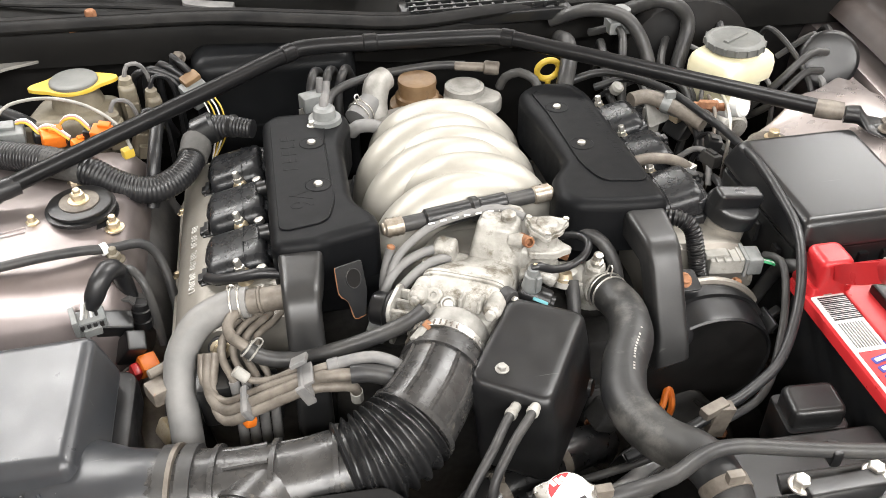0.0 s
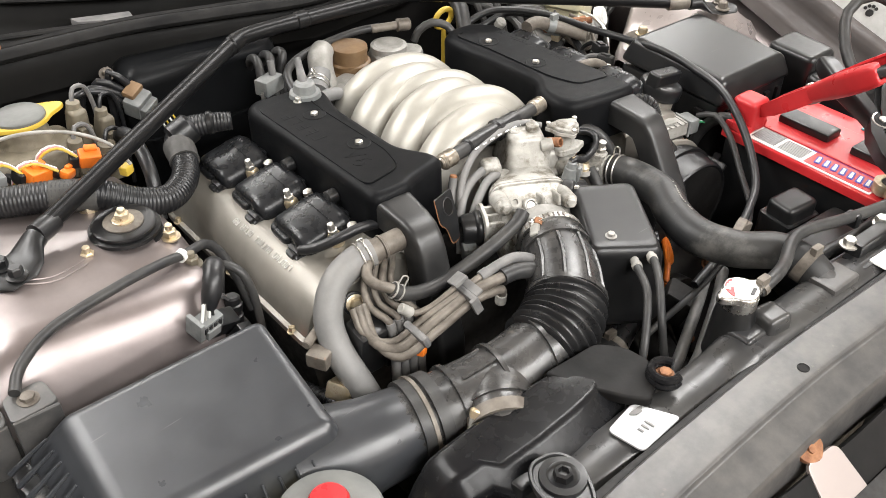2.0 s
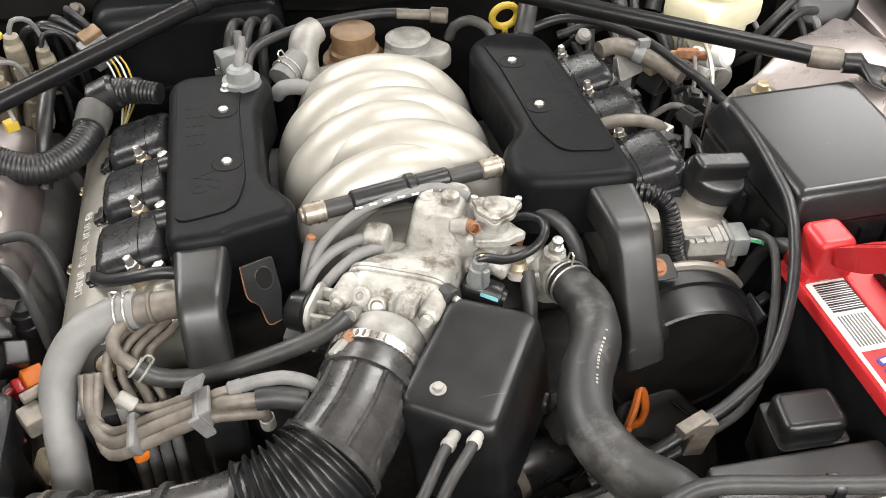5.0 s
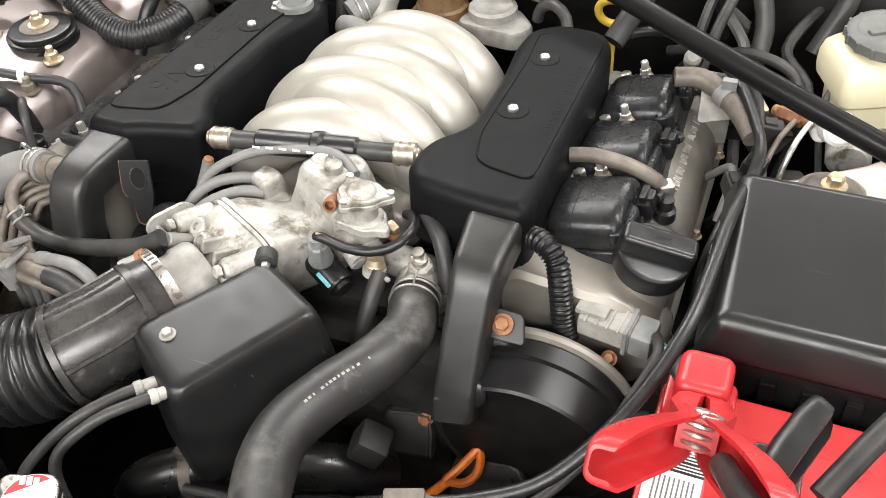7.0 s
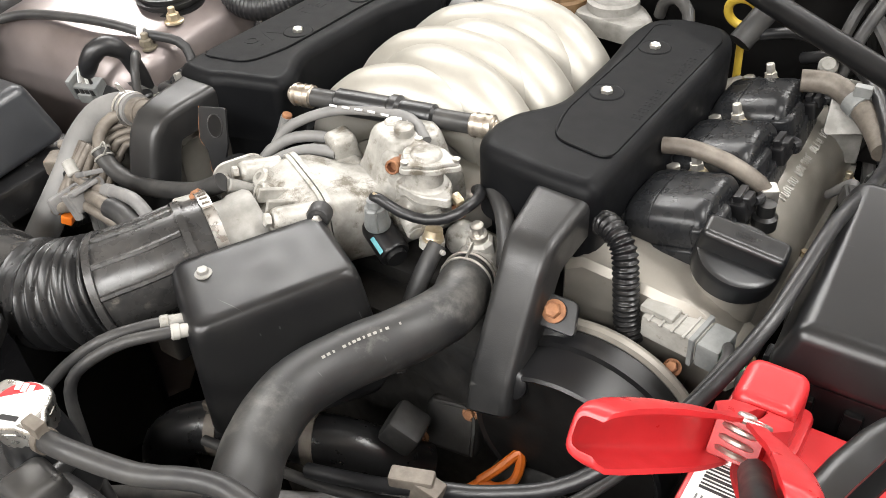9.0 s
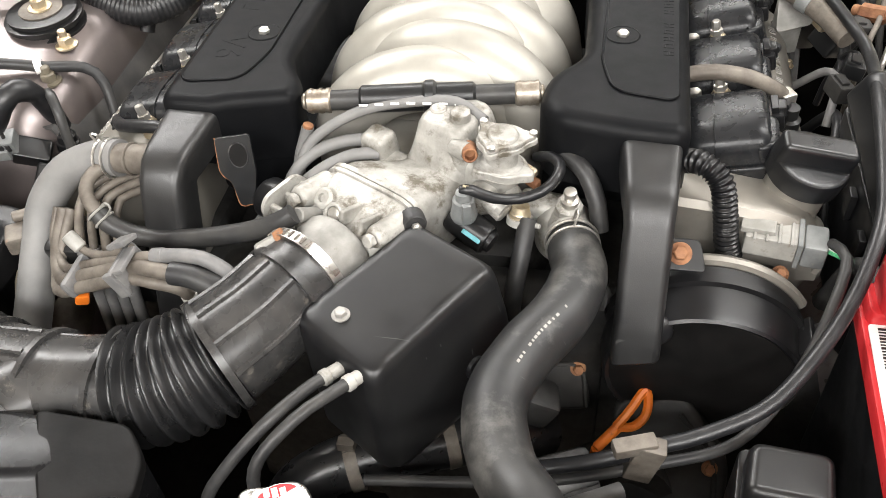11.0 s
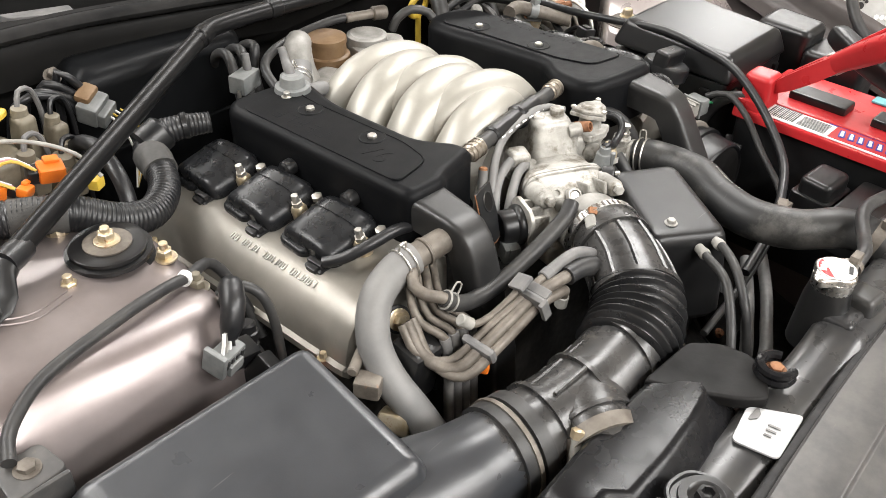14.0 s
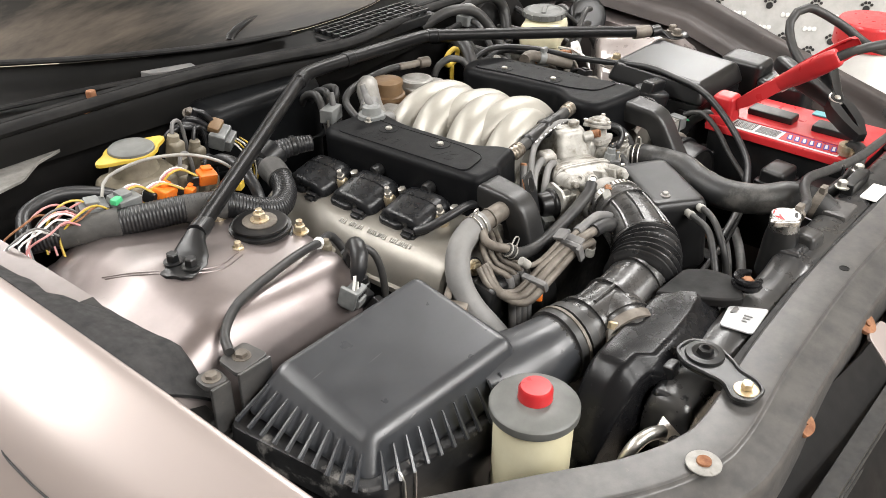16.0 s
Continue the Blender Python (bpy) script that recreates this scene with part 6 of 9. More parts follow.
lathe(b, (-0.172, 0.593, 0.857), (1, 0, 0.2), [(0, 0.0056), (0.001, 0.0064), (0.010, 0.0064), (0.011, 0.0056)], 16)
part("sleeve", b, M_WIRE, pipes[0], "grey rubber sleeve")
b = B()
tube(b, [(-0.152, 0.5805, 0.855), (-0.135, 0.579, 0.855), (-0.115, 0.575, 0.850)], [0.0088, 0.0088, 0.0095], 16, 0.006)
part("sleeve", b, M_RUBBER, pipes[1], "short black hose into the duct")
b = B()
rod(b, (-0.148, 0.5845, 0.828), (-0.1475, 0.586, 0.814), 0.0062, 14)
part("end_cap", b, M_PALE, pipes[2], "pale end cap")
pl = hose("coolant_pipe", [(-0.252, 0.614, 0.840), (-0.243, 0.611, 0.834), (-0.226, 0.607, 0.836), (-0.205, 0.602, 0.848), (-0.192, 0.600, 0.856)], 0.0034, M_PIPE, "thin tan pipe joining the bundle", 10, "pipe")
b = B()
rod(b, (-0.258, 0.616, 0.846), (-0.247, 0.612, 0.836), 0.0058, 14)
part("end_cap", b, M_PALE, pl, "pale end cap")
for p, tall in (((-0.1935, 0.589, 0.848), True), ((-0.250, 0.5985, 0.818), False)):
    b = B()
    box(b, p, (0.009, 0.036, 0.021 if tall else 0.017), rot=(0, -24, 0), bev=0.004)
    if tall:
        box(b, (p[0] - 0.004, p[1] + 0.010, p[2] + 0.015), (0.017, 0.018, 0.0045), rot=(-20, -24, 0), bev=0.0012)
        box(b, (p[0] - 0.001, p[1] - 0.017, p[2] - 0.003), (0.010, 0.005, 0.024), rot=(0, -24, 0), bev=0.0015)
        box(b, (p[0] + 0.003, p[1] - 0.004, p[2] + 0.0105), (0.010, 0.026, 0.004), rot=(0, -24, 0), bev=0.0012)
    tagged(part("pipe_clip", b, M_WIRE), "dusty grey plastic clip holding the pipes", "clip")
br = hose("breather_hose", [(-0.247, 0.645, 0.846), (-0.238, 0.641, 0.838), (-0.220, 0.638, 0.831), (-0.19, 0.636, 0.83), (-0.15, 0.634, 0.839), (-0.11, 0.633, 0.852), (-0.085, 0.632, 0.865), (-0.073, 0.636, 0.872)], 0.0080, M_RUBBER, "black breather hose to the throttle body", 16)
b = B()
spring_clamp(b, (-0.243, 0.643, 0.842), (0.7, -0.3, -0.6), 0.0086)
part("spring_clamp", b, M_PALE, br, "wire spring clamp")
b = B()
tube(b, [(-0.240, 0.642, 0.840), (-0.250, 0.647, 0.848), (-0.259, 0.656, 0.851), (-0.262, 0.668, 0.856), (-0.252, 0.680, 0.862), (-0.238, 0.690, 0.855), (-0.225, 0.695, 0.835)], 0.0058, 14, 0.006)
part("metal_end", b, M_PIPE, br, "rusty bent metal end")
for k in range(4):
    x = -0.273 + 0.0112 * k
    fl = hose("fuel_line", [(x + 0.030, 0.695, 0.842), (x + 0.018, 0.680, 0.850 - 0.003 * k), (x + 0.004, 0.664, 0.842), (x + 0.002, 0.650, 0.829), (x + 0.008, 0.636, 0.823), (x + 0.011, 0.629, 0.818), (x + 0.012, 0.626, 0.805), (x + 0.012, 0.622, 0.76), (x + 0.010, 0.617, 0.70)], 0.0036 if k % 2 else 0.0041, M_PIPE, "thin dirty metal line bent downwards", 10, "pipe")
    b = B()
    tube(b, [(x + 0.011, 0.6292, 0.8185), (x + 0.012, 0.626, 0.805), (x + 0.012, 0.622, 0.76), (x + 0.010, 0.617, 0.70)], 0.0052, 12, 0.008)
    part("sleeve", b, M_WIRE, fl, "grey rubber sleeve")
b = B()
box(b, (-0.282, 0.648, 0.785), (0.036, 0.036, 0.066), rot=(10, 0, 0), bev=0.006)
box(b, (-0.240, 0.650, 0.770), (0.040, 0.030, 0.060), rot=(10, 0, 0), bev=0.006)
tagged(part("solenoid_block", b, M_BLACK), "black solenoid block under the pipes", "valve block")
b = B()
lathe(b, (-0.273, 0.678, 0.818), (-0.2, -0.85, 0.4), [(0, 0.0135), (0.003, 0.0135), (0.004, 0.012)], 20)
hb = tagged(part("bolt_seat", b, M_PRINT), "dark seat of a plated bolt on the cylinder head", "bolt seat")
b = B()
bolt(b, (-0.2738, 0.675, 0.8195), (-0.2, -0.85, 0.4), r=0.0072, h=0.008)
part("head_bolt", b, M_BRASS, hb, "yellow plated bolt")
b = B()
box(b, (-0.250, 0.592, 0.800), (0.011, 0.010, 0.010), rot=(0, 20, 30), bev=0.002)
tagged(part("pipe_tag", b, M_ORANGE), "small orange plastic tag on the lines", "tag")

# lifting bracket beside the leg of the cover
mm = pose(-0.138, 0.690, 0.866, 72, 0, 12)
e = [(-0.002, -0.034), (0.010, -0.033), (0.013, -0.016), (0.015, -0.006), (0.014, 0.027), (-0.014, 0.025), (-0.014, -0.004), (-0.006, -0.014)]
b = B()
slab(b, rounded(e, 0.003), 0, 0.0025, bev=0.0005, m=mm)
lb = tagged(part("lifting_bracket", b, M_BLACK), "black lifting bracket with rusty edges", "bracket")
# no opening is cut: a black oval gives the slot's inner shade
b = B()
slab(b, [(0.003 + 0.0072 * math.cos(q), 0.010 + 0.0100 * math.sin(q)) for q in [0.39270 * k for k in range(16)]], 0.0026, 0.0031, bev=0, m=mm)
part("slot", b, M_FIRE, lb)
b = B()
tube(b, [mm @ Vector((0.003 + 0.0075 * math.cos(q), 0.010 + 0.0103 * math.sin(q), 0.0027)) for q in [0.39270 * k for k in range(17)]], 0.0007, 6, 0.002)
part("slot_rim", b, M_WORN, lb)
b = B()
tube(b, [mm @ Vector((x, y, 0.0012)) for x, y in e[5:] + e[:2]], 0.0006, 6, 0.004)
part("rusty_edge", b, M_RUST, lb, "rusty edge")

# vacuum hoses at the neck
for k in range(2):
    hose("vacuum_hose", [(-0.036 + 0.006 * k, 0.738 - 0.012 * k, 0.864 - 0.004 * k), (-0.056 + 0.006 * k, 0.732 - 0.012 * k, 0.866 - 0.005 * k), (-0.082 + 0.008 * k, 0.722 - 0.014 * k, 0.860 - 0.006 * k), (-0.102 + 0.006 * k, 0.708 - 0.012 * k, 0.842 - 0.006 * k), (-0.114, 0.692, 0.800)], 0.0052, M_GREYHOSE, "grey rubber vacuum hose at the intake neck")
vh = hose("vacuum_hose", [(0.055, 0.742, 0.888), (0.030, 0.757, 0.893), (-0.01, 0.757, 0.890), (-0.05, 0.747, 0.884), (-0.085, 0.727, 0.868), (-0.10, 0.712, 0.84)], 0.0046, M_GREYHOSE, "grey vacuum hose printed with white dashes")
b = B()
for k in range(7):
    f = -0.045 + 0.013 * k
    box(b, (f, 0.7515 + 0.006 * min(1, (f + 0.05) * 14) - 0.0045, 0.8935 - 0.02 * max(0, -f - 0.01) * 4), (0.007, 0.0012, 0.0015), rot=(0, 0, 6), bev=0)
part("print_dash", b, M_WHITE, vh)
hose("harness_lead", [(0.047, 0.679, 0.870), (0.054, 0.678, 0.872), (0.070, 0.682, 0.862), (0.089, 0.689, 0.857), (0.106, 0.694, 0.862), (0.116, 0.704, 0.868), (0.117, 0.720, 0.868), (0.108, 0.736, 0.862), (0.096, 0.748, 0.850)], 0.0044, M_TAPE, "thin black lead looping by the regulator", 10, "cable")
hose("water_bypass_hose", [(0.112, 0.745, 0.862), (0.124, 0.735, 0.864), (0.138, 0.722, 0.858), (0.148, 0.708, 0.842), (0.152, 0.698, 0.822)], 0.0074, M_RUBBER, "short dark bypass hose by the water outlet", 16)
hose("bypass_pipe", [(0.096, 0.690, 0.835), (0.094, 0.672, 0.82), (0.090, 0.652, 0.79), (0.086, 0.635, 0.74)], 0.0075, M_RUBBER, "short dark hose running down from the outlet", 14)


def water_outlet():
    t = thing("water_outlet", (0.126, 0.71, 0.78), "dull cast aluminium water outlet with a sensor", "water outlet")
    b = B()
    lathe(b, (0.125, 0.712, 0.797), (0.0, -0.25, 1), [(0, 0.0255), (0.014, 0.0255), (0.021, 0.0230), (0.027, 0.0180), (0.031, 0.0125)], 28)
    rod(b, (0.126, 0.712, 0.814), (0.1315, 0.680, 0.8235), 0.0182)
    lathe(b, (0.1295, 0.690, 0.820), (0.2, -0.95, 0.15), [(0, 0.0182), (0.001, 0.0205), (0.004, 0.0205), (0.005, 0.0182)], 28)
    box(b, (0.108, 0.724, 0.815), (0.050, 0.026, 0.026), rot=(0, 0, -10), bev=0.008)
    part("housing", b, M_CAST, t, angle=50)
    b = B()
    lathe(b, (0.1265, 0.706, 0.822), (0.02, -0.16, 1), [(0, 0.0120), (0.020, 0.0110), (0.0225, 0.0085), (0.0228, 0.003)], 8)
    sensor = part("sensor", b, M_CAST, t, angle=20)
    b = B()
    lathe(b, (0.127, 0.7025, 0.8445), (0.02, -0.16, 1), [(0, 0.0072), (0.005, 0.0072), (0.0055, 0.0045), (0.011, 0.0045), (0.012, 0.0055), (0.0145, 0.0050), (0.0150, 0.003)], 12)
    part("sensor_tip", b, M_STEEL, sensor)
    b = B()
    lathe(b, (0.089, 0.692, 0.828), (0.05, 0.25, 1), [(0, 0.0086), (0.010, 0.0086), (0.011, 0.0078), (0.0165, 0.0070), (0.017, 0.003)], 20)
    clip = part("clip", b, M_BRASS, t, "brass hose clip")
    b = B()
    ring_clamp(b, (0.089, 0.6925, 0.832), (0.05, 0.25, 1), 0.0090, 0.006, False, 0.0012)
    rod(b, (0.097, 0.688, 0.832), (0.106, 0.684, 0.834), 0.0022, 8)
    part("clip_ear", b, M_PALE, clip, "pale clip band")
    for k, (x, y, z) in enumerate(((0.093, 0.726, 0.853), (0.096, 0.722, 0.846))):
        b = B()
        box(b, (x, y, z), (0.012, 0.008, 0.008), rot=(10, 10, -30), bev=0.0018)
        part("pipe_union", b, M_BRASS if k == 0 else M_RUST, t, "brass union" if k == 0 else "rusty union")


water_outlet()
b = B()
lathe(b, (0.0475, 0.679, 0.843), (0.02, -0.05, 1), [(0, 0.0100), (0.003, 0.0108), (0.006, 0.0100), (0.014, 0.0088), (0.019, 0.0084), (0.020, 0.0065), (0.027, 0.0058), (0.028, 0.003)], 20)
sp = tagged(part("sensor_plug", b, M_GREYPL), "round grey sensor plug under the regulator", "connector")
b = B()
box(b, (0.0515, 0.6695, 0.855), (0.007, 0.005, 0.020), rot=(4, 0, 20), bev=0.0015)
part("latch", b, M_GREYPL, sp)
b = B()
tube(b, [(0.046, 0.678, 0.868), (0.049, 0.678, 0.875), (0.055, 0.678, 0.873)], 0.0016, 6, 0.003)
part("wire", b, M_BRASS, sp, "thin yellow-green wire")
b = B()
lathe(b, (0.036, 0.688, 0.835), (0.86, -0.42, -0.28), [(0, 0.0115), (0.004, 0.0130), (0.034, 0.0130), (0.036, 0.0115), (0.036, 0.0085), (0.040, 0.0085)], 24)
sv = tagged(part("solenoid_valve", b, M_GLOSS), "black solenoid valve with a teal strip", "valve")
b = B()
box(b, (0.056, 0.6685, 0.8355), (0.017, 0.0095, 0.0015), rot=(28, 16, -26), bev=0.0006)
part("strip", b, M_TEAL, sv, "teal strip")
b = B()
tube(b, [(-0.091, 0.735, 0.874), (-0.095, 0.732, 0.862), (-0.100, 0.726, 0.845), (-0.104, 0.72, 0.81)], 0.0052, 12, 0.006)
plug = tagged(part("hose_stub", b, M_GREYHOSE), "plugged grey hose end by the front pipe", "hose")
b = B()
lathe(b, (-0.0912, 0.7352, 0.8735), (0.3, 0.2, 0.9), [(0, 0.0045), (0.003, 0.0045), (0.004, 0.003)], 12)
part("end_plug", b, M_RUST, plug, "rusty end plug")

hose("coil_lead", [(-0.284, 0.764, 0.842), (-0.272, 0.748, 0.850), (-0.250, 0.735, 0.861), (-0.225, 0.730, 0.866), (-0.200, 0.728, 0.862)], 0.0058, M_TAPE, "black sleeved lead from the front coil", 12, "cable")


# ---- strut brace ----
def strut_brace():
    t = thing("strut_brace", (0, 1.1, 0.86), "black tubular strut brace bolted between the suspension towers", "strut brace")
    b = B()
    tube(b, [(-0.506, 0.909, 0.8855), (-0.40, 0.970, 0.8995), (-0.176, 1.098, 0.9295)], 0.0105, 16, 0.03, wob=0.01)
    tube(b, [(-0.186, 1.092, 0.928), (-0.166, 1.103, 0.9305), (-0.148, 1.109, 0.932), (-0.10, 1.110, 0.932), (0.0, 1.106, 0.931), (0.09, 1.101, 0.930), (0.118, 1.097, 0.929), (0.146, 1.083, 0.927)], 0.0108, 16, 0.006)
    tube(b, [(0.138, 1.0875, 0.9275), (0.33, 0.968, 0.912), (0.49, 0.888, 0.892)], 0.0105, 16, 0.03, wob=0.01)
    part("brace_tube", b, M_BRACE, t)
    for p, d in (((-0.170, 1.101, 0.930), (0.8, 0.45, 0.06)), ((-0.06, 1.109, 0.932), (1, -0.03, 0)), ((0.126, 1.094, 0.9285), (0.85, -0.45, -0.05))):
        b = B()
        lathe(b, Vector(p) - Vector(d).normalized() * 0.010, d, [(0, 0.0105), (0.002, 0.0122), (0.018, 0.0122), (0.020, 0.0105)], 18)
        part("weld_collar", b, M_BRACE, t)
    for x0, y0, x1, y1, z in ((-0.512, 0.905, -0.488, 0.919, 0.8855), (0.478, 0.894, 0.508, 0.878, 0.892)):
        b = B()
        tube(b, [(x0, y0, z), ((x0 + x1) / 2, (y0 + y1) / 2, z), (x1, y1, z)], [0.012, 0.0125, 0.0115], 16, 0.01)
        part("weld_sleeve", b, M_PIPE if x0 > 0 else M_TAPE, t)
    for s, c, a in ((-1, (-0.543, 0.887), 118), (1, (0.549, 0.853), -116)):
        z = 0.866 if s < 0 else 0.878
        b = B()
        rings = []
        d = Vector((math.cos(radians(32)), math.sin(radians(32)), 0)) if s < 0 else Vector((-math.cos(radians(28)), math.sin(radians(28)), 0))
        n = Vector((-d.y, d.x, 0))
        for k, w, h, zz in ((-0.034, 0.010, 0.004, 0.0), (-0.028, 0.020, 0.004, 0.0), (0.0, 0.026, 0.004, 0.0), (0.016, 0.022, 0.005, 0.003), (0.030, 0.014, 0.011, 0.014), (0.046, 0.011, 0.011, 0.018 if s < 0 else 0.012)):
            o = Vector((c[0], c[1], z)) + d * k + Vector((0, 0, zz))
            rings.append([o + n * (w * math.cos(6.28318 * i / 16)) + Vector((0, 0, h * math.sin(6.28318 * i / 16))) for i in range(16)])
        loft(b, rings)
        foot = part("foot", b, M_BLACK, t)
        for q in (-0.012, 0.012):
            b = B()
            o = Vector((c[0], c[1], z + 0.004)) + n * q - d * (0.006 if q > 0 else 0.012)
            bolt(b, o, r=0.0075, h=0.010)
            part("foot_nut", b, M_BLACK if s < 0 else M_PIPE, foot)


strut_brace()


# ---- fuse box, battery and clamps ----
def fuse_box():
    t = thing("fuse_box", (0.44, 0.768, 0.70), "black underbonnet fuse box with a wide lid", "fuse box")
    m = bmesh.new()
    top = [(0.364, 0.694, 0.872), (0.512, 0.694, 0.872), (0.512, 0.858, 0.882), (0.358, 0.858, 0.882)]
    low = [(0.350, 0.682, 0.834), (0.526, 0.682, 0.834), (0.526, 0.872, 0.842), (0.346, 0.872, 0.842)]
    vb, vt = [m.verts.new(p) for p in low], [m.verts.new(p) for p in top]
    m.faces.new(vb)
    m.faces.new(vt)
    for i in range(4):
        m.faces.new((vb[i], vb[(i + 1) % 4], vt[(i + 1) % 4], vt[i]))
    bmesh.ops.recalc_face_normals(m, faces=m.faces[:])
    bmesh.ops.bevel(m, geom=m.edges[:], offset=0.010, segments=4, profile=0.5, affect="EDGES")
    part("lid", m, M_LID, t, "satin black lid with faint scratches")
    b = B()
    slab(b, [(0.354, 0.688), (0.522, 0.688), (0.522, 0.868), (0.350, 0.868)], 0.71, 0.836, bev=0.003, round_by=0.012)
    part("base", b, M_BLACK, t)
    for i in range(5):
        b = B()
        box(b, (0.38 + 0.03 * i, 0.686, 0.812), (0.012, 0.006, 0.026), bev=0.0015)
        part("catch", b, M_GLOSS, t)
    for i in range(3):
        b = B()
        box(b, (0.349, 0.715 + 0.05 * i, 0.812), (0.006, 0.014, 0.026), bev=0.0015)
        part("catch", b, M_GLOSS, t)


fuse_box()
b = B()
slab(b, rounded([(0.535, 0.66), (0.60, 0.66), (0.61, 0.745), (0.54, 0.745)], 0.015), 0.76, 0.866, bev=0.010, seg=3)
slab(b, rounded([(0.528, 0.575), (0.60, 0.575), (0.60, 0.665), (0.528, 0.665)], 0.015), 0.76, 0.845, bev=0.010, seg=3)
tagged(part("relay_cover", b, M_BLACK), "black relay cover between fuse box and wing", "relay box")


def battery():
    t = thing("battery", (0.43, 0.54, 0.60), "black battery with a red top and printed labels", "battery")
    x0, x1, y0, y1, z = 0.338, 0.508, 0.412, 0.668, 0.822
    b = B()
    slab(b, [(x0 + 0.006, y0 + 0.006), (x1 - 0.006, y0 + 0.006), (x1 - 0.006, y1 - 0.006), (x0 + 0.006, y1 - 0.006)], 0.62, z - 0.011, bev=0, round_by=0.006)
    part("case", b, M_BLACK, t)
    b = B()
    slab(b, [(x0, y0), (x1, y0), (x1, y1), (x0, y1)], z - 0.013, z, bev=0.004, round_by=0.008)
    slab(b, [(x0 + 0.042, y0 + 0.035), (x1 - 0.042, y0 + 0.035), (x1 - 0.042, y1 - 0.035), (x0 + 0.042, y1 - 0.035)], z - 0.004, z + 0.004, bev=0.003, round_by=0.01)
    top = part("top", b, M_RED, t, "red moulded top")
    for y in (0.475, 0.585):
        b = B()
        box(b, (0.423, y, z + 0.008), (0.034, 0.078, 0.014), bev=0.004)
        part("vent_cap", b, M_BLACK, top, "black vent cap")
    # wide printed label along the inner edge
    b = B()
    slab(b, rounded([(x0 + 0.004, 0.446), (x0 + 0.066, 0.446), (x0 + 0.066, 0.628), (x0 + 0.004, 0.628)], 0.003), z + 0.0002, z + 0.0012, bev=0)
    lab = part("label_strip", b, M_WHITE, top, "white printed label")
    b = B()
    box(b, (x0 + 0.025, 0.495, z + 0.0014), (0.034, 0.094, 0.0008), bev=0)
    part("red_panel", b, M_RED, lab, "red printed panel")
    b = B()
    box(b, (x0 + 0.0445, 0.500, z + 0.0016), (0.006, 0.106, 0.0008), bev=0)
    part("blue_band", b, M_BLUE, lab, "blue printed band")
    for k in range(7):
        b = B()
        slab(b, rounded([(-0.010, -0.0042), (0.010, -0.0036), (0.0105, 0.0036), (-0.0095, 0.0044)], 0.0022), 0, 0.0005, bev=0, m=pose(x0 + 0.0245, 0.459 + 0.0118 * k, z + 0.0019, 0, 0, 14))
        part("print_bar", b, M_BLUE, lab)
        b = B()
        slab(b, rounded([(-0.0075, -0.0022), (0.0078, -0.0018), (0.008, 0.0018), (-0.007, 0.0024)], 0.001), 0, 0.0005, bev=0, m=pose(x0 + 0.0245, 0.459 + 0.0118 * k, z + 0.0026, 0, 0, 14))
        part("print_bar", b, M_WHITE, lab)
    b = B()
    for k in range(9):
        box(b, (x0 + 0.011 + 0.0032 * k, 0.566, z + 0.0016), (0.0011, 0.036, 0.0006), bev=0)
    tagged(part("text_block", b, M_GREYPL, lab), kind="stuff")
    b = B()
    for k in range(13):
        box(b, (x0 + 0.030, 0.590 + 0.0028 * k, z + 0.0016), (0.040, 0.0009 + 0.0008 * (k % 3 == 0), 0.0006), bev=0)
    tagged(part("barcode", b, M_PRINT, lab), kind="stuff")
    b = B()
    for k in range(6):
        box(b, (x0 + 0.057 - 0.003 * (k % 2), 0.462 + 0.026 * k, z + 0.0016), (0.005, 0.013, 0.0006), bev=0)
    tagged(part("text_block", b, M_GREYHOSE, lab), kind="stuff")
    for y in (0.640, 0.438):
        b = B()
        lathe(b, (0.362, y, z - 0.002), (0, 0, 1), [(0, 0.013), (0.006, 0.013), (0.018, 0.009), (0.019, 0.007)], 20)
        part("terminal", b, M_STEEL, top)
    b = B()
    box(b, (0.492, 0.50, z + 0.002), (0.02, 0.08, 0.003), bev=0.001)
    part("sticker", b, M_TEAL, top, "teal sticker")


battery()


def terminal_cover():
    t = thing("terminal_cover", (0.366, 0.640, 0.822), "red plastic cover over the battery terminal", "terminal cover")
    b = B()
    slab(b, rounded([(0.347, 0.627), (0.385, 0.627), (0.385, 0.666), (0.347, 0.666)], 0.010), 0.826, 0.868, bev=0.010, seg=4)
    slab(b, rounded([(0.341, 0.628), (0.391, 0.628), (0.391, 0.670), (0.341, 0.670)], 0.008), 0.822, 0.834, bev=0.004)
    part("cap", b, M_RED, t)
    b = B()
    tube(b, [(0.352, 0.660, 0.83), (0.346, 0.676, 0.828), (0.345, 0.70, 0.80), (0.34, 0.72, 0.74)], 0.008, 12, 0.006)
    part("cable", b, M_RUBBER, t)


terminal_cover()


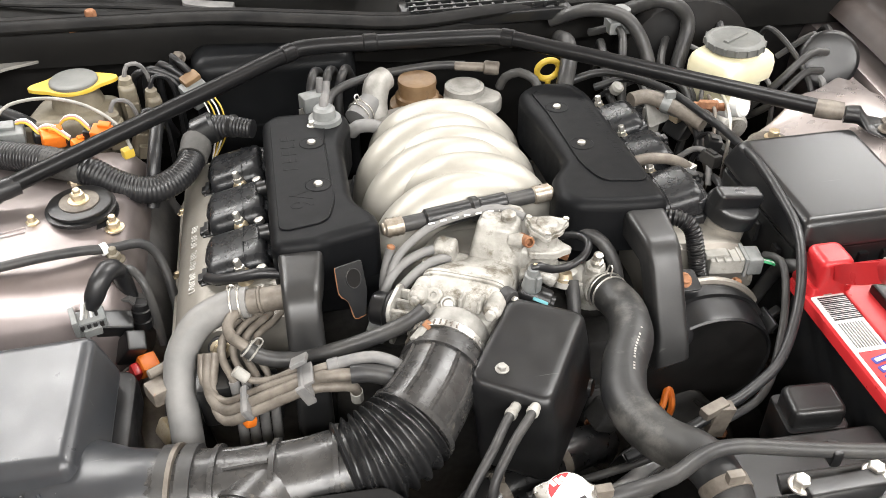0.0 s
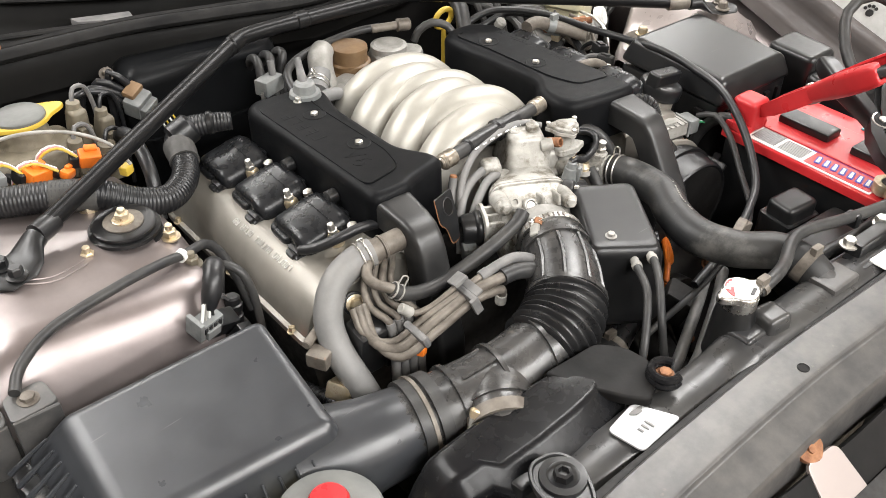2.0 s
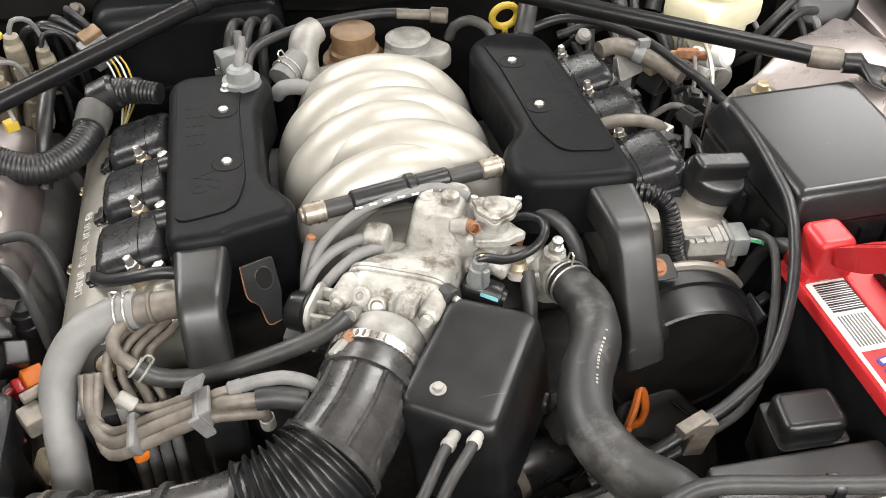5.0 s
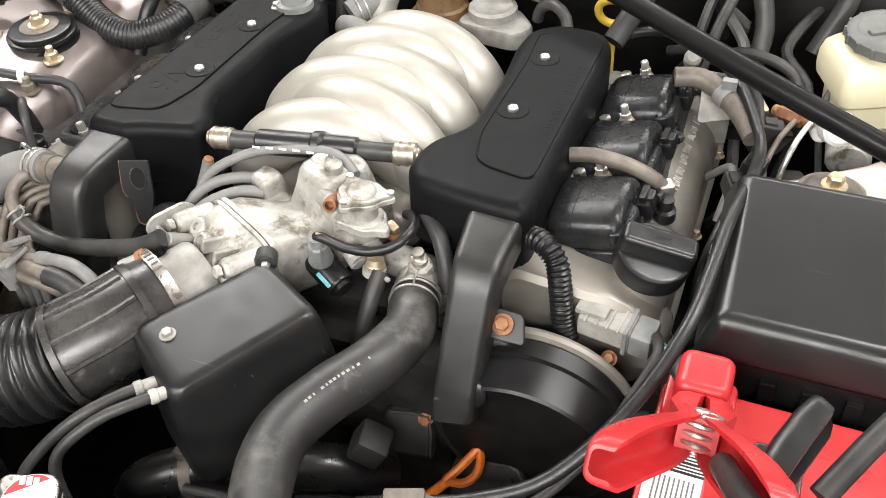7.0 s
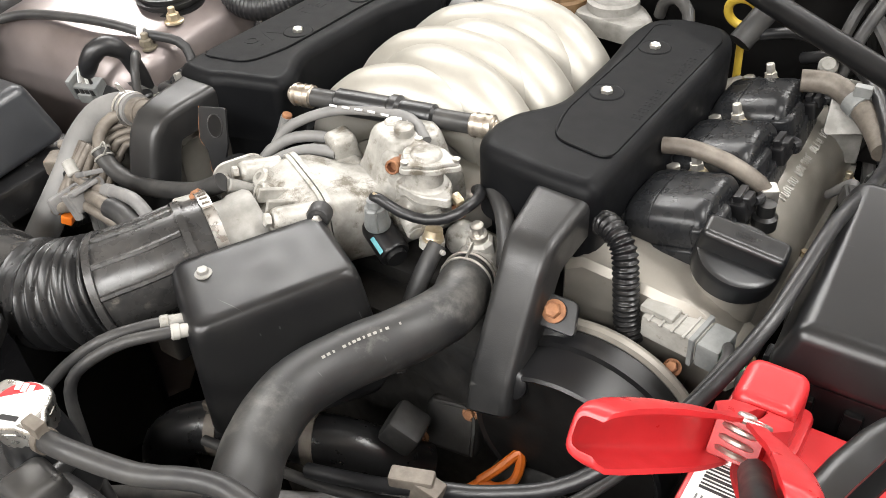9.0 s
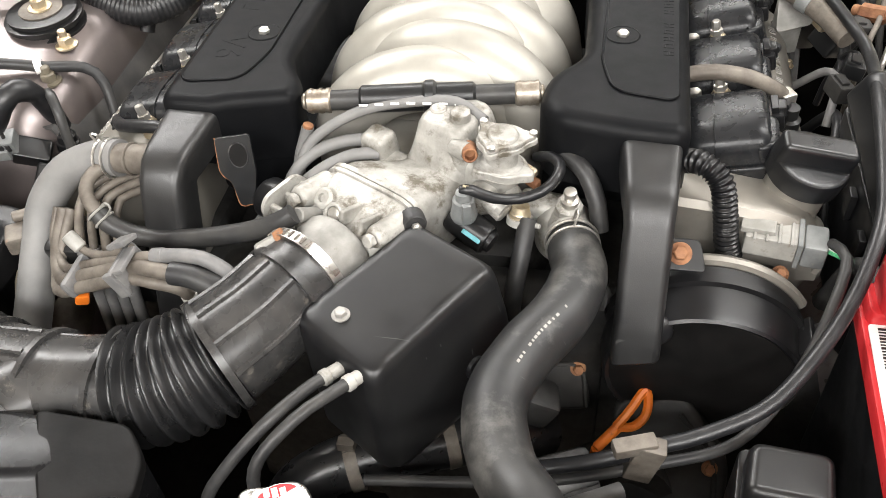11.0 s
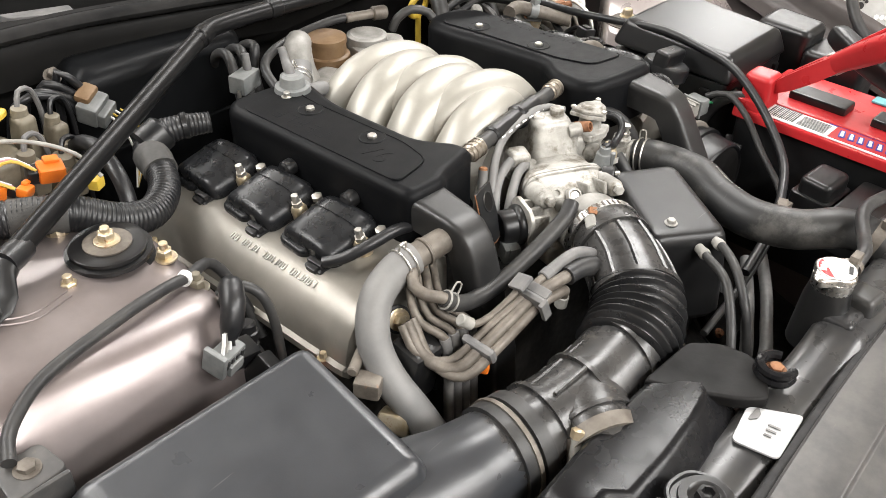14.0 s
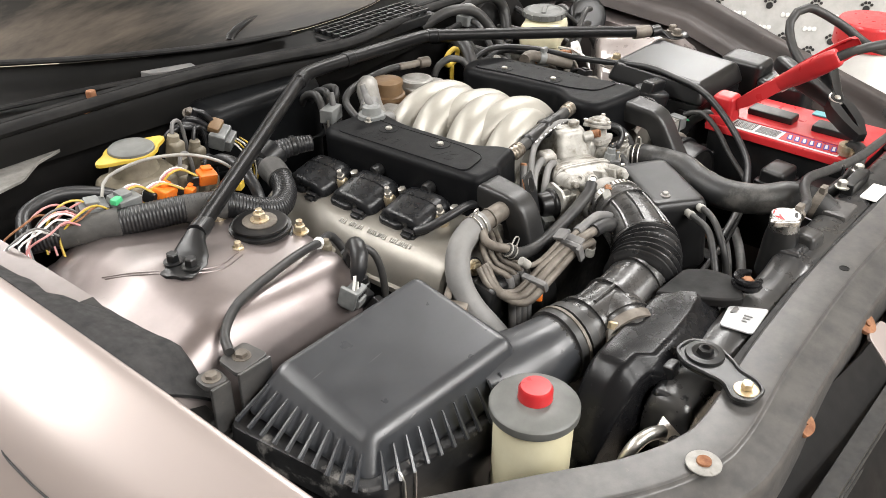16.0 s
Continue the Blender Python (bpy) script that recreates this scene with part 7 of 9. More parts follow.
def jump_clamp(base, m, jaw, handle, label, lead):
    """A spring clamp with two channel-shaped handles, a coil spring and a lead."""
    t = thing("jump_lead_clamp", base, label, "battery clamp", "battery clamps")
    for k, s in enumerate((1, -1)):
        b = B()
        rings = []
        for u, w, h, off in ((-0.012, 0.010, 0.009, 0.006), (0.0, 0.012, 0.011, 0.008), (0.02, 0.013, 0.013, 0.013), (0.035, 0.0145, 0.0145, 0.0185), (0.05, 0.015, 0.0155, 0.024), (0.065, 0.0155, 0.016, 0.030), (0.08, 0.0155, 0.0165, 0.035), (0.10, 0.015, 0.016, 0.040), (0.112, 0.014, 0.0145, 0.042), (0.117, 0.012, 0.012, 0.043), (0.119, 0.009, 0.009, 0.0432)):
            o = Vector((u, 0, s * off))
            arc = [(-math.copysign(abs(math.cos(a)) ** 0.5, math.cos(a)), -0.5 + 1.05 * math.sin(a) ** 0.6) for a in [3.14159 * q / 14 for q in range(15)]]
            sec = [(-1, -0.75)] + arc + [(1, -0.75)] + [(0.82 * y, -0.02 + 0.8 * z) for y, z in [(1, -0.9)] + arc[::-1] + [(-1, -0.9)]]
            rings.append([o + Vector((0, w * y, s * h * z)) for y, z in sec])
        loft(b, rings)
        h = part("handle", b, handle, t, angle=50)
        h.data.transform(m)
        b = B()
        rings = []
        for u, w, hh, off in ((0.01, 0.010, 0.006, 0.006), (-0.02, 0.011, 0.008, 0.012), (-0.055, 0.010, 0.007, 0.010), (-0.085, 0.007, 0.005, 0.002)):
            o = Vector((u, 0, s * off))
            rings.append([o + Vector((0, w * y, hh * z)) for y, z in ((-1, -1), (-1, 1), (1, 1), (1, -1))])
        loft(b, rings)
        j = part("jaw", b, jaw, t, "worn jaw")
        j.data.transform(m)
    b = B()
    pts = [Vector((0.012 * math.cos(a) , -0.012 + 0.024 * a / 25.0, 0.012 * math.sin(a))) for a in [0.45 * k for k in range(56)]]
    tube(b, pts, 0.0016, 6, 0.003)
    rod(b, (0, -0.014, 0), (0, 0.014, 0), 0.005)
    sp = part("spring", b, M_STEEL, t)
    sp.data.transform(m)
    b = B()
    tube(b, lead, 0.0075, 12, 0.015)
    part("lead", b, M_RUBBER, t, "thick black lead")


def along(o, d, up=(0, 0, 1)):
    """A pose at o with x along d and z as near up as may be."""
    x = Vector(d).normalized()
    y = Vector(up).cross(x).normalized()
    z = x.cross(y)
    m = Matrix((x, y, z)).transposed().to_4x4()
    return Matrix.Translation(o) @ m


jump_clamp((0.36, 0.625, 0.822), along((0.369, 0.566, 0.905), (0.0, -0.74, 0.62), (1, 0, 0)), M_RED, M_RED, "red jump lead clamp biting the positive terminal",
           [(0.385, 0.53, 0.93), (0.40, 0.485, 0.965), (0.44, 0.44, 0.98), (0.54, 0.40, 0.97), (0.72, 0.36, 0.94), (0.90, 0.30, 0.86), (1.0, 0.25, 0.6)])
jump_clamp((0.385, 0.435, 0.822), along((0.397, 0.484, 0.884), (0.60, 0.75, 0.27), (0.78, -0.62, 0.0)), M_BLACK, M_BLACK, "black jump lead clamp on the negative terminal",
           [(0.440, 0.545, 0.905), (0.47, 0.59, 0.93), (0.50, 0.615, 0.965), (0.53, 0.60, 0.985), (0.56, 0.55, 0.96), (0.60, 0.50, 0.92), (0.76, 0.44, 0.86), (0.95, 0.4, 0.7)])
b = B()
tube(b, [(0.362, 0.436, 0.838), (0.352, 0.42, 0.842), (0.33, 0.41, 0.838), (0.27, 0.405, 0.828), (0.20, 0.42, 0.81)], 0.009, 12, 0.01)
neg = tagged(part("earth_cable", b, M_RUBBER), "black earth cable from the battery terminal", "cable")
b = B()
ring_clamp(b, (0.362, 0.436, 0.832), (0, 0, 1), 0.013, 0.014, False, 0.004)
box(b, (0.352, 0.425, 0.832), (0.022, 0.016, 0.012), rot=(0, 0, 40), bev=0.002)
part("cable_lug", b, M_BRASS, neg, "corroded cable lug")


def relay_tray():
    b = B()
    slab(b, rounded([(0.175, 0.408), (0.335, 0.408), (0.335, 0.480), (0.185, 0.486)], 0.008), 0.776, 0.792, bev=0.004)
    box(b, (0.25, 0.41, 0.755), (0.17, 0.02, 0.05), bev=0.003)
    tagged(part("battery_tray", b, M_BLACK), "black plastic tray in front of the battery", "tray")
    t = thing("relay_box", (0.275, 0.505, 0.72), "small black relay box with a domed lid", "relay box")
    b = B()
    slab(b, rounded([(0.252, 0.488), (0.316, 0.484), (0.321, 0.535), (0.258, 0.540)], 0.008), 0.73, 0.785, bev=0.003)
    part("base", b, M_BLACK, t)
    b = B()
    slab(b, rounded([(0.256, 0.493), (0.312, 0.489), (0.316, 0.530), (0.262, 0.534)], 0.010), 0.785, 0.806, bev=0.010, seg=3)
    part("lid", b, M_GLOSS, t)


relay_tray()
b = B()
slab(b, rounded([(0.185, 0.362), (0.27, 0.358), (0.27, 0.388), (0.185, 0.392)], 0.004), 0.832, 0.836, bev=0.001)
box(b, (0.23, 0.385, 0.842), (0.07, 0.018, 0.02), bev=0.003)
br = tagged(part("radiator_mount", b, M_BLACK), "black radiator mount with bolts on the tank", "bracket")
for x in (0.195, 0.262):
    b = B()
    bolt(b, (x, 0.392, 0.846), r=0.007, h=0.008)
    part("mount_bolt", b, M_STEEL, br)
b = B()
slab(b, rounded([(0.20, 0.345), (0.255, 0.343), (0.255, 0.366), (0.20, 0.368)], 0.004), 0.836, 0.838, bev=0.0008)
part("pale_plate", b, M_WHITE, br, "pale plate")

# ---- right flank of the engine ----
def oil_filler():
    t = thing("oil_filler_cap", (0.304, 0.752, 0.80), "black oil filler cap with a raised grip and white oil-can sign", "oil cap")
    c = Vector((0.304, 0.758, 0.843))
    ax = Vector((0.22, -0.12, 1)).normalized()
    b = B()
    lathe(b, c, ax, [(0, 0.027), (0.003, 0.0305), (0.016, 0.031), (0.020, 0.0295), (0.022, 0.026), (0.0222, 0.004)], 40)
    cap = part("cap_skirt", b, M_BLACK, t)
    m = aim(c + ax * 0.021, ax)
    b = B()
    tmp = bmesh.new()
    slab(tmp, rounded([(-0.030, -0.010), (0.030, -0.010), (0.030, 0.012), (-0.030, 0.012)], 0.006), -0.004, 0.017, bev=0.005, seg=3)
    put(b, tmp, along(c + ax * 0.021, (0.95, 0.1, -0.2), ax))
    grip = part("grip", b, M_BLACK, cap)
    b = B()
    tmp = bmesh.new()
    slab(tmp, [(-0.009, -0.002), (0.004, -0.002), (0.009, 0.003), (0.004, 0.002), (-0.003, 0.0045), (-0.009, 0.002)], 0, 0.0008, bev=0)
    put(b, tmp, along(c + ax * 0.0372, (0.95, 0.1, -0.2), ax))
    part("oil_can_sign", b, M_WHITE, grip, "white oil-can sign")
    b = B()
    lathe(b, c - ax * 0.055, ax, [(0, 0.030), (0.035, 0.027), (0.056, 0.025)], 32)
    part("filler_neck", b, M_HEAD, t, "silver filler neck")


oil_filler()
b = B()
box(b, (0.282, 0.738, 0.785), (0.09, 0.05, 0.07), rot=(0, 20, 0), bev=0.014, seg=3)
tagged(part("filler_casting", b, M_HEAD), "silver casting carrying the oil filler", "casting")
h = hose("breather_pipe", [(0.214, 0.842, 0.874), (0.235, 0.845, 0.876), (0.265, 0.848, 0.870), (0.290, 0.852, 0.856), (0.298, 0.853, 0.845)], 0.0068, M_PIPE, "tan breather hose over the coils", 14)
b = B()
lathe(b, (0.302, 0.838, 0.828), (0, 0, 1), [(0, 0.010), (0.010, 0.010), (0.012, 0.007), (0.022, 0.007)], 16)
part("valve", b, M_GLOSS, h, "black breather valve")
b = B()
box(b, (0.298, 0.853, 0.848), (0.014, 0.014, 0.014), rot=(0, 0, 30), bev=0.002)
part("clip", b, M_STEEL, h)
h = hose("tan_heater_hose", [(0.275, 1.00, 0.868), (0.30, 1.005, 0.868), (0.325, 0.995, 0.860), (0.345, 0.975, 0.853), (0.36, 0.95, 0.848)], 0.010, M_PIPE, "tan hose with a clip behind the coils", 14)
b = B()
ring_clamp(b, (0.325, 0.995, 0.860), (0.7, -0.5, -0.2), 0.0105, 0.012, True)
part("clip", b, M_GREYPL, h)
hose("corrugated_loom", [(0.205, 0.742, 0.862), (0.222, 0.728, 0.874), (0.238, 0.718, 0.866), (0.245, 0.710, 0.842), (0.250, 0.704, 0.815), (0.256, 0.700, 0.80)], 0.0088, M_GLOSS, "black corrugated wiring loom", 16, "wiring loom", ribs=(0.0042, 0.0011))


def grey_plug():
    t = thing("wiring_plug", (0.29, 0.71, 0.80), "grey wiring plug with green and white wires", "connector")
    b = B()
    box(b, (0.285, 0.710, 0.818), (0.044, 0.026, 0.020), rot=(0, 0, -8), bev=0.003)
    box(b, (0.272, 0.711, 0.829), (0.026, 0.014, 0.006), rot=(0, 0, -8), bev=0.0015)
    part("plug_body", b, M_PALE, t)
    for k in range(4):
        b = B()
        box(b, (0.270 + 0.009 * k, 0.7095 - 0.0012 * k, 0.8285), (0.002, 0.026, 0.002), rot=(0, 0, -8), bev=0.0005)
        part("ridge", b, M_PALE, t)
    b = B()
    box(b, (0.3035, 0.7075, 0.8178), (0.004, 0.031, 0.025), rot=(0, 0, -8), bev=0.001)
    part("collar", b, M_GREYPL, t)
    b = B()
    box(b, (0.315, 0.706, 0.817), (0.018, 0.028, 0.022), rot=(0, 0, -8), bev=0.003)
    part("plug_cap", b, M_GREYPL, t)
    for k, mm in enumerate((M_GREEN, M_WHITE, M_GREEN)):
        b = B()
        tube(b, [(0.322, 0.702 + 0.003 * k, 0.818), (0.336, 0.696 + 0.003 * k, 0.816), (0.350, 0.694 + 0.002 * k, 0.806)], 0.0015, 6, 0.005)
        part("wire", b, mm, t)


grey_plug()


def belt_cover():
    t = thing("timing_belt_cover", (0.235, 0.65, 0.66), "black round timing belt cover with a rusty bolt", "belt cover")
    c = (0.240, 0.628, 0.738)
    # dish and hub get a near-black colour for the shadow inside the cover
    b = B()
    lathe(b, c, (0, 1, 0.05), [(0.030, 0.006), (0.029, 0.030), (0.026, 0.048), (0.018, 0.062), (0.006, 0.0695), (0.0012, 0.0710)], 64)
    part("dish", b, M_FIRE, t, "dished face, coloured near black for its shade")
    b = B()
    lathe(b, c, (0, 1, 0.05), [(0.060, 0.0700), (0.002, 0.0700), (0.0, 0.0715), (-0.001, 0.0735), (0.001, 0.0755), (0.006, 0.0765), (0.030, 0.0785), (0.031, 0.0825), (0.037, 0.083), (0.038, 0.079), (0.048, 0.080), (0.060, 0.072)], 64)
    part("cover_shell", b, M_SATIN, t, angle=30)
    b = B()
    lathe(b, (c[0], c[1] + 0.014, c[2]), (0, 1, 0.05), [(0, 0.008), (0.001, 0.018), (0.006, 0.022), (0.014, 0.026)], 40)
    part("hub", b, M_FIRE, t)
    b = B()
    lathe(b, (0.200, 0.634, 0.793), (0, -1, 0.4), [(0, 0.013), (0.012, 0.0125), (0.014, 0.010), (0.0145, 0.004)], 20)
    part("lug", b, M_SATIN, t)
    b = B()
    slab(b, rounded([(-0.018, -0.012), (0.020, -0.012), (0.014, 0.012), (-0.014, 0.012)], 0.005), 0, 0.004, bev=0.001, m=pose(0.212, 0.668, 0.834, 40, 0, 0))
    part("tab", b, M_SATIN, t)
    # clip and stay at the rim's outer end
    b = B()
    box(b, (0.311, 0.648, 0.776), (0.006, 0.032, 0.020), rot=(0, 40, 0), bev=0.002)
    box(b, (0.322, 0.655, 0.780), (0.024, 0.010, 0.006), rot=(0, -10, 20), bev=0.002)
    part("rim_clip", b, M_GLOSS, t)
    for p, r in (((0.212, 0.665, 0.838), 0.0058), ((0.292, 0.690, 0.800), 0.0045)):
        b = B()
        bolt(b, p, (0, -0.6, 0.8), r=r, h=0.006)
        part("cover_bolt", b, M_RUST, t, "orange rusted bolt")
    b = B()
    pts = [(c[0] + 0.083 * math.cos(a), c[1] + 0.05, c[2] + 0.083 * math.sin(a)) for a in [0.55 + 0.12 * k for k in range(12)]]
    tube(b, pts, 0.005, 8, 0.01)
    part("silver_rim", b, M_HEAD, t, "silver rim of the head behind")


belt_cover()


def lower_covers():
    """Dusty covers and castings low between the hose and the battery, their deep shade put into the colour."""
    for poly, m, mm, nm, lab, cat in (
            ([(-0.045, -0.08), (0.05, -0.085), (0.062, 0.02), (0.03, 0.075), (-0.03, 0.07)], pose(0.215, 0.590, 0.640, 52, -8, 0), M_DARK, "lower_belt_cover", "dusty lower belt cover, near black for the bay's shade", "belt cover"),
            ([(-0.03, -0.02), (0.028, -0.024), (0.022, 0.022), (-0.02, 0.026)], pose(0.130, 0.640, 0.690, 60, 0, 12), M_DARK, "engine_bracket", "grimy alloy engine bracket, near black for the bay's shade", "bracket"),
            ([(-0.05, -0.05), (0.05, -0.06), (0.055, 0.04), (-0.03, 0.05)], pose(0.125, 0.56, 0.600, 40, 8, 20), M_DARK, "compressor_cover", "dusty compressor cover, near black for the bay's shade", "cover")):
        b = B()
        slab(b, poly, -0.012, 0.004, bev=0.005, seg=3, round_by=0.012, m=m)
        ob = tagged(part(nm, b, mm), lab, cat)
        for k in (0, 2):
            x, y = poly[k]
            b = B()
            bolt(b, tuple(m @ Vector((x * 0.75, y * 0.75, 0.004))), tuple(m.to_3x3() @ Vector((0, 0, 1))), 0.0045, 0.005)
            part("cover_bolt", b, M_RUST, ob)
        b = B()
        tube(b, [m @ Vector((x * 0.8, y * 0.8, 0.0045)) for x, y in poly[1:4]], 0.0022, 6, 0.008)
        part("raised_rib", b, mm, ob)


lower_covers()
for c, r in (((0.185, 0.60, 0.62), 0.05), ((0.05, 0.60, 0.60), 0.075)):
    b = B()
    lathe(b, c, (0, -1, 0.1), [(0, r), (0.02, r), (0.022, r - 0.01), (0.016, 0.02)], 36)
    tagged(part("drive_pulley", b, M_DARK), "grimy drive pulley low in the bay", "pulley", "drive pulleys")
b = B()
tube(b, [(0.180, 0.604, 0.692), (0.190, 0.616, 0.700), (0.1995, 0.630, 0.709), (0.2025, 0.631, 0.709), (0.2045, 0.626, 0.702), (0.203, 0.618, 0.692), (0.194, 0.609, 0.688), (0.180, 0.604, 0.692)], 0.0040, 8, 0.003)
rod(b, (0.182, 0.605, 0.691), (0.166, 0.592, 0.676), 0.0045)
rod(b, (0.166, 0.592, 0.676), (0.160, 0.592, 0.62), 0.004)
tagged(part("oil_dipstick", b, M_ORANGE), "orange dipstick handle beside the hose", "dipstick")
hose("loom_cable", [(0.20, 1.075, 0.86), (0.26, 1.065, 0.878), (0.325, 1.02, 0.872), (0.362, 0.945, 0.862), (0.368, 0.885, 0.866), (0.358, 0.80, 0.880), (0.353, 0.735, 0.876), (0.346, 0.68, 0.866), (0.322, 0.62, 0.838), (0.28, 0.565, 0.808), (0.235, 0.54, 0.794), (0.20, 0.528, 0.788), (0.16, 0.518, 0.776), (0.10, 0.51, 0.76)],
     0.0055, M_TAPE, "long black taped loom round the fuse box", 12, "cable", step=0.01)
hose("loom_cable", [(0.325, 0.70, 0.828), (0.330, 0.675, 0.838), (0.320, 0.64, 0.825), (0.300, 0.60, 0.795), (0.26, 0.55, 0.775), (0.20, 0.525, 0.77), (0.12, 0.51, 0.752), (0.0, 0.50, 0.74)], 0.0042, M_RUBBER, "dusty dark cable dropping past the battery", 12, "cable", step=0.01)
b = B()
box(b, (0.196, 0.522, 0.782), (0.020, 0.014, 0.040), rot=(0, 12, 0), bev=0.002)
box(b, (0.188, 0.52, 0.80), (0.03, 0.012, 0.010), rot=(0, 0, 20), bev=0.002)
tagged(part("cable_bracket", b, M_PIPE), "dusty metal bracket holding the cables", "bracket")
for k in range(2):
    hose("air_con_pipe", [(0.165 + 0.02 * k, 0.535 - 0.01 * k, 0.73), (0.10 + 0.02 * k, 0.50 - 0.012 * k, 0.735), (0.05 + 0.02 * k, 0.475 - 0.012 * k, 0.735), (0.0 + 0.02 * k, 0.452 - 0.012 * k, 0.73), (-0.06 + 0.02 * k, 0.44 - 0.01 * k, 0.70)],
         0.007, M_WIRE, "grey air conditioning pipe low in the bay", 12, "pipe")
lh = hose("lower_hose", [(0.12, 0.61, 0.66), (0.075, 0.575, 0.70), (0.0, 0.540, 0.712), (-0.045, 0.518, 0.705), (-0.068, 0.505, 0.68), (-0.07, 0.50, 0.62)], 0.022, M_BELLOWS, "thick black hose under the resonator box", 20)
b = B()
ring_clamp(b, (-0.02, 0.530, 0.710), (1, 0.42, 0.1), 0.0222, 0.010, True)
part("hose_clamp", b, M_PIPE, lh, "dull steel clamp")
b = B()
ring_clamp(b, (0.05, 0.563, 0.707), (1, 0.45, 0.02), 0.0222, 0.010, False)
part("hose_clamp", b, M_PIPE, lh, "dull steel clamp")
b = B()
box(b, (0.14, 0.555, 0.68), (0.05, 0.04, 0.04), rot=(20, 10, 30), bev=0.006)
box(b, (0.115, 0.60, 0.72), (0.03, 0.03, 0.03), rot=(0, 30, 10), bev=0.005)
tagged(part("tensioner", b, M_DARK), "grimy alloy tensioner low in the bay", "tensioner")


# ---- brake parts on the bulkhead ----
def brake_reservoir():
    t = thing("brake_fluid_reservoir", (0.453, 1.075, 0.78), "yellowed brake fluid reservoir with a grey screw cap", "fluid reservoir")
    c = (0.462, 1.088)
    turn = pose(c[0], c[1], 0, 0, 0, 24)
    b = B()
    rings = []
    for z, g, r in ((0.792, 0.70, 0.012), (0.800, 0.76, 0.012), (0.835, 0.80, 0.012), (0.842, 0.97, 0.012), (0.852, 1.0, 0.012), (0.866, 1.0, 0.012), (0.876, 0.96, 0.014), (0.882, 0.86, 0.016), (0.885, 0.70, 0.016)):
        rings.append([turn @ Vector((p.x, p.y, z)) for p in rounded([(-0.052 * g, -0.042 * g), (0.052 * g, -0.042 * g), (0.052 * g, 0.040 * g), (-0.052 * g, 0.040 * g)], r, 5)])
    loft(b, rings)
    lathe(b, (*c, 0.88), (0, 0, 1), [(0, 0.037), (0.012, 0.036)], 32)
    part("bottle", b, M_BOTTLE, t)
    b = B()
    lathe(b, (*c, 0.888), (0, 0, 1), [(0, 0.040), (0.002, 0.042), (0.011, 0.042), (0.014, 0.039), (0.015, 0.034), (0.013, 0.031), (0.013, 0.004)], 40)
    for k in range(16):
        box(b, (c[0] + 0.042 * math.cos(0.3927 * k), c[1] + 0.042 * math.sin(0.3927 * k), 0.8945), (0.004, 0.004, 0.010), rot=(0, 0, 22.5 * k), bev=0.001)
    box(b, (c[0], c[1], 0.9015), (0.050, 0.009, 0.005), rot=(0, 0, 30), bev=0.002)
    part("cap", b, M_GREYLID, t, "grey screw cap")
    b = B()
    rod(b, (c[0] - 0.01, 1.02, 0.79), (c[0] - 0.02, 1.20, 0.80), 0.022)
    box(b, (c[0], c[1], 0.795), (0.05, 0.07, 0.03), bev=0.006)
    part("master_cylinder", b, M_CAST, t)
    b = B()
    lathe(b, (0.427, 0.992, 0.848), (0.45, -0.8, 0.35), [(0, 0.0165), (0.012, 0.0165), (0.014, 0.013), (0.012, 0.006)], 24)
    rod(b, (0.419, 0.985, 0.842), (0.41, 1.02, 0.835), 0.010)
    part("outlet_cap", b, M_WHITE, t, "white plastic outlet cap")
    b = B()
    lathe(b, (c[0] - 0.02, 1.165, 0.80), (0, 1, 0.05), [(0, 0.05), (0.01, 0.095), (0.03, 0.115), (0.055, 0.118), (0.07, 0.11)], 48)
    part("booster", b, M_FIRE, t, "black brake booster drum")


brake_reservoir()


def cruise_actuator():
    t = thing("vacuum_actuator_can", (0.645, 1.09, 0.80), "black round actuator can with hose ports", "actuator")
    c = Vector((0.615, 1.080, 0.856))
    ax = Vector((-0.35, -0.75, 0.45)).normalized()
    b = B()
    lathe(b, c, ax, [(-0.04, 0.026), (-0.02, 0.038), (0, 0.041), (0.003, 0.043), (0.007, 0.041), (0.010, 0.036), (0.011, 0.020)], 40)
    part("can", b, M_GLOSS, t)
    b = B()
    lathe(b, c + ax * 0.012 + Vector((0.012, 0, -0.018)), ax, [(0, 0.018), (0.006, 0.018), (0.008, 0.015), (0.006, 0.011), (0.010, 0.009), (0.011, 0.004)], 24)
    part("port", b, M_GREYPL, t, "grey hub with a ring")
    for k in range(2):
        b = B()
        tube(b, [c + ax * 0.02 + Vector((-0.01, 0, 0.012 - 0.03 * k)), c + ax * 0.03 + Vector((-0.04, 0, 0.010 - 0.03 * k)), c + Vector((-0.10, -0.03, -0.02 - 0.03 * k)), c + Vector((-0.12, 0.02, -0.10))], 0.0055, 10, 0.01)
        part("hose", b, M_RUBBER, t)


cruise_actuator()
rnd = random.Random(4)
for k in range(9):
    x = 0.30 + 0.045 * k
    y = 1.02 + 0.05 * rnd.random()
    hose("brake_pipe" if k % 3 else "vacuum_line", [(x, y, 0.72), (x + 0.02 * rnd.uniform(-1, 1), y + 0.01, 0.80 + 0.03 * rnd.random()), (x + 0.03 * rnd.uniform(-1, 1), y + 0.06, 0.83 + 0.05 * rnd.random()), (x + 0.06 * rnd.uniform(-1, 1), y + 0.13, 0.84 + 0.04 * rnd.random()), (x, 1.21, 0.80)],
         0.0035 + 0.003 * rnd.random(), M_WIRE if k % 2 else M_RUBBER, "thin dark line on the bulkhead by the brake parts", 8, "pipe", step=0.012)
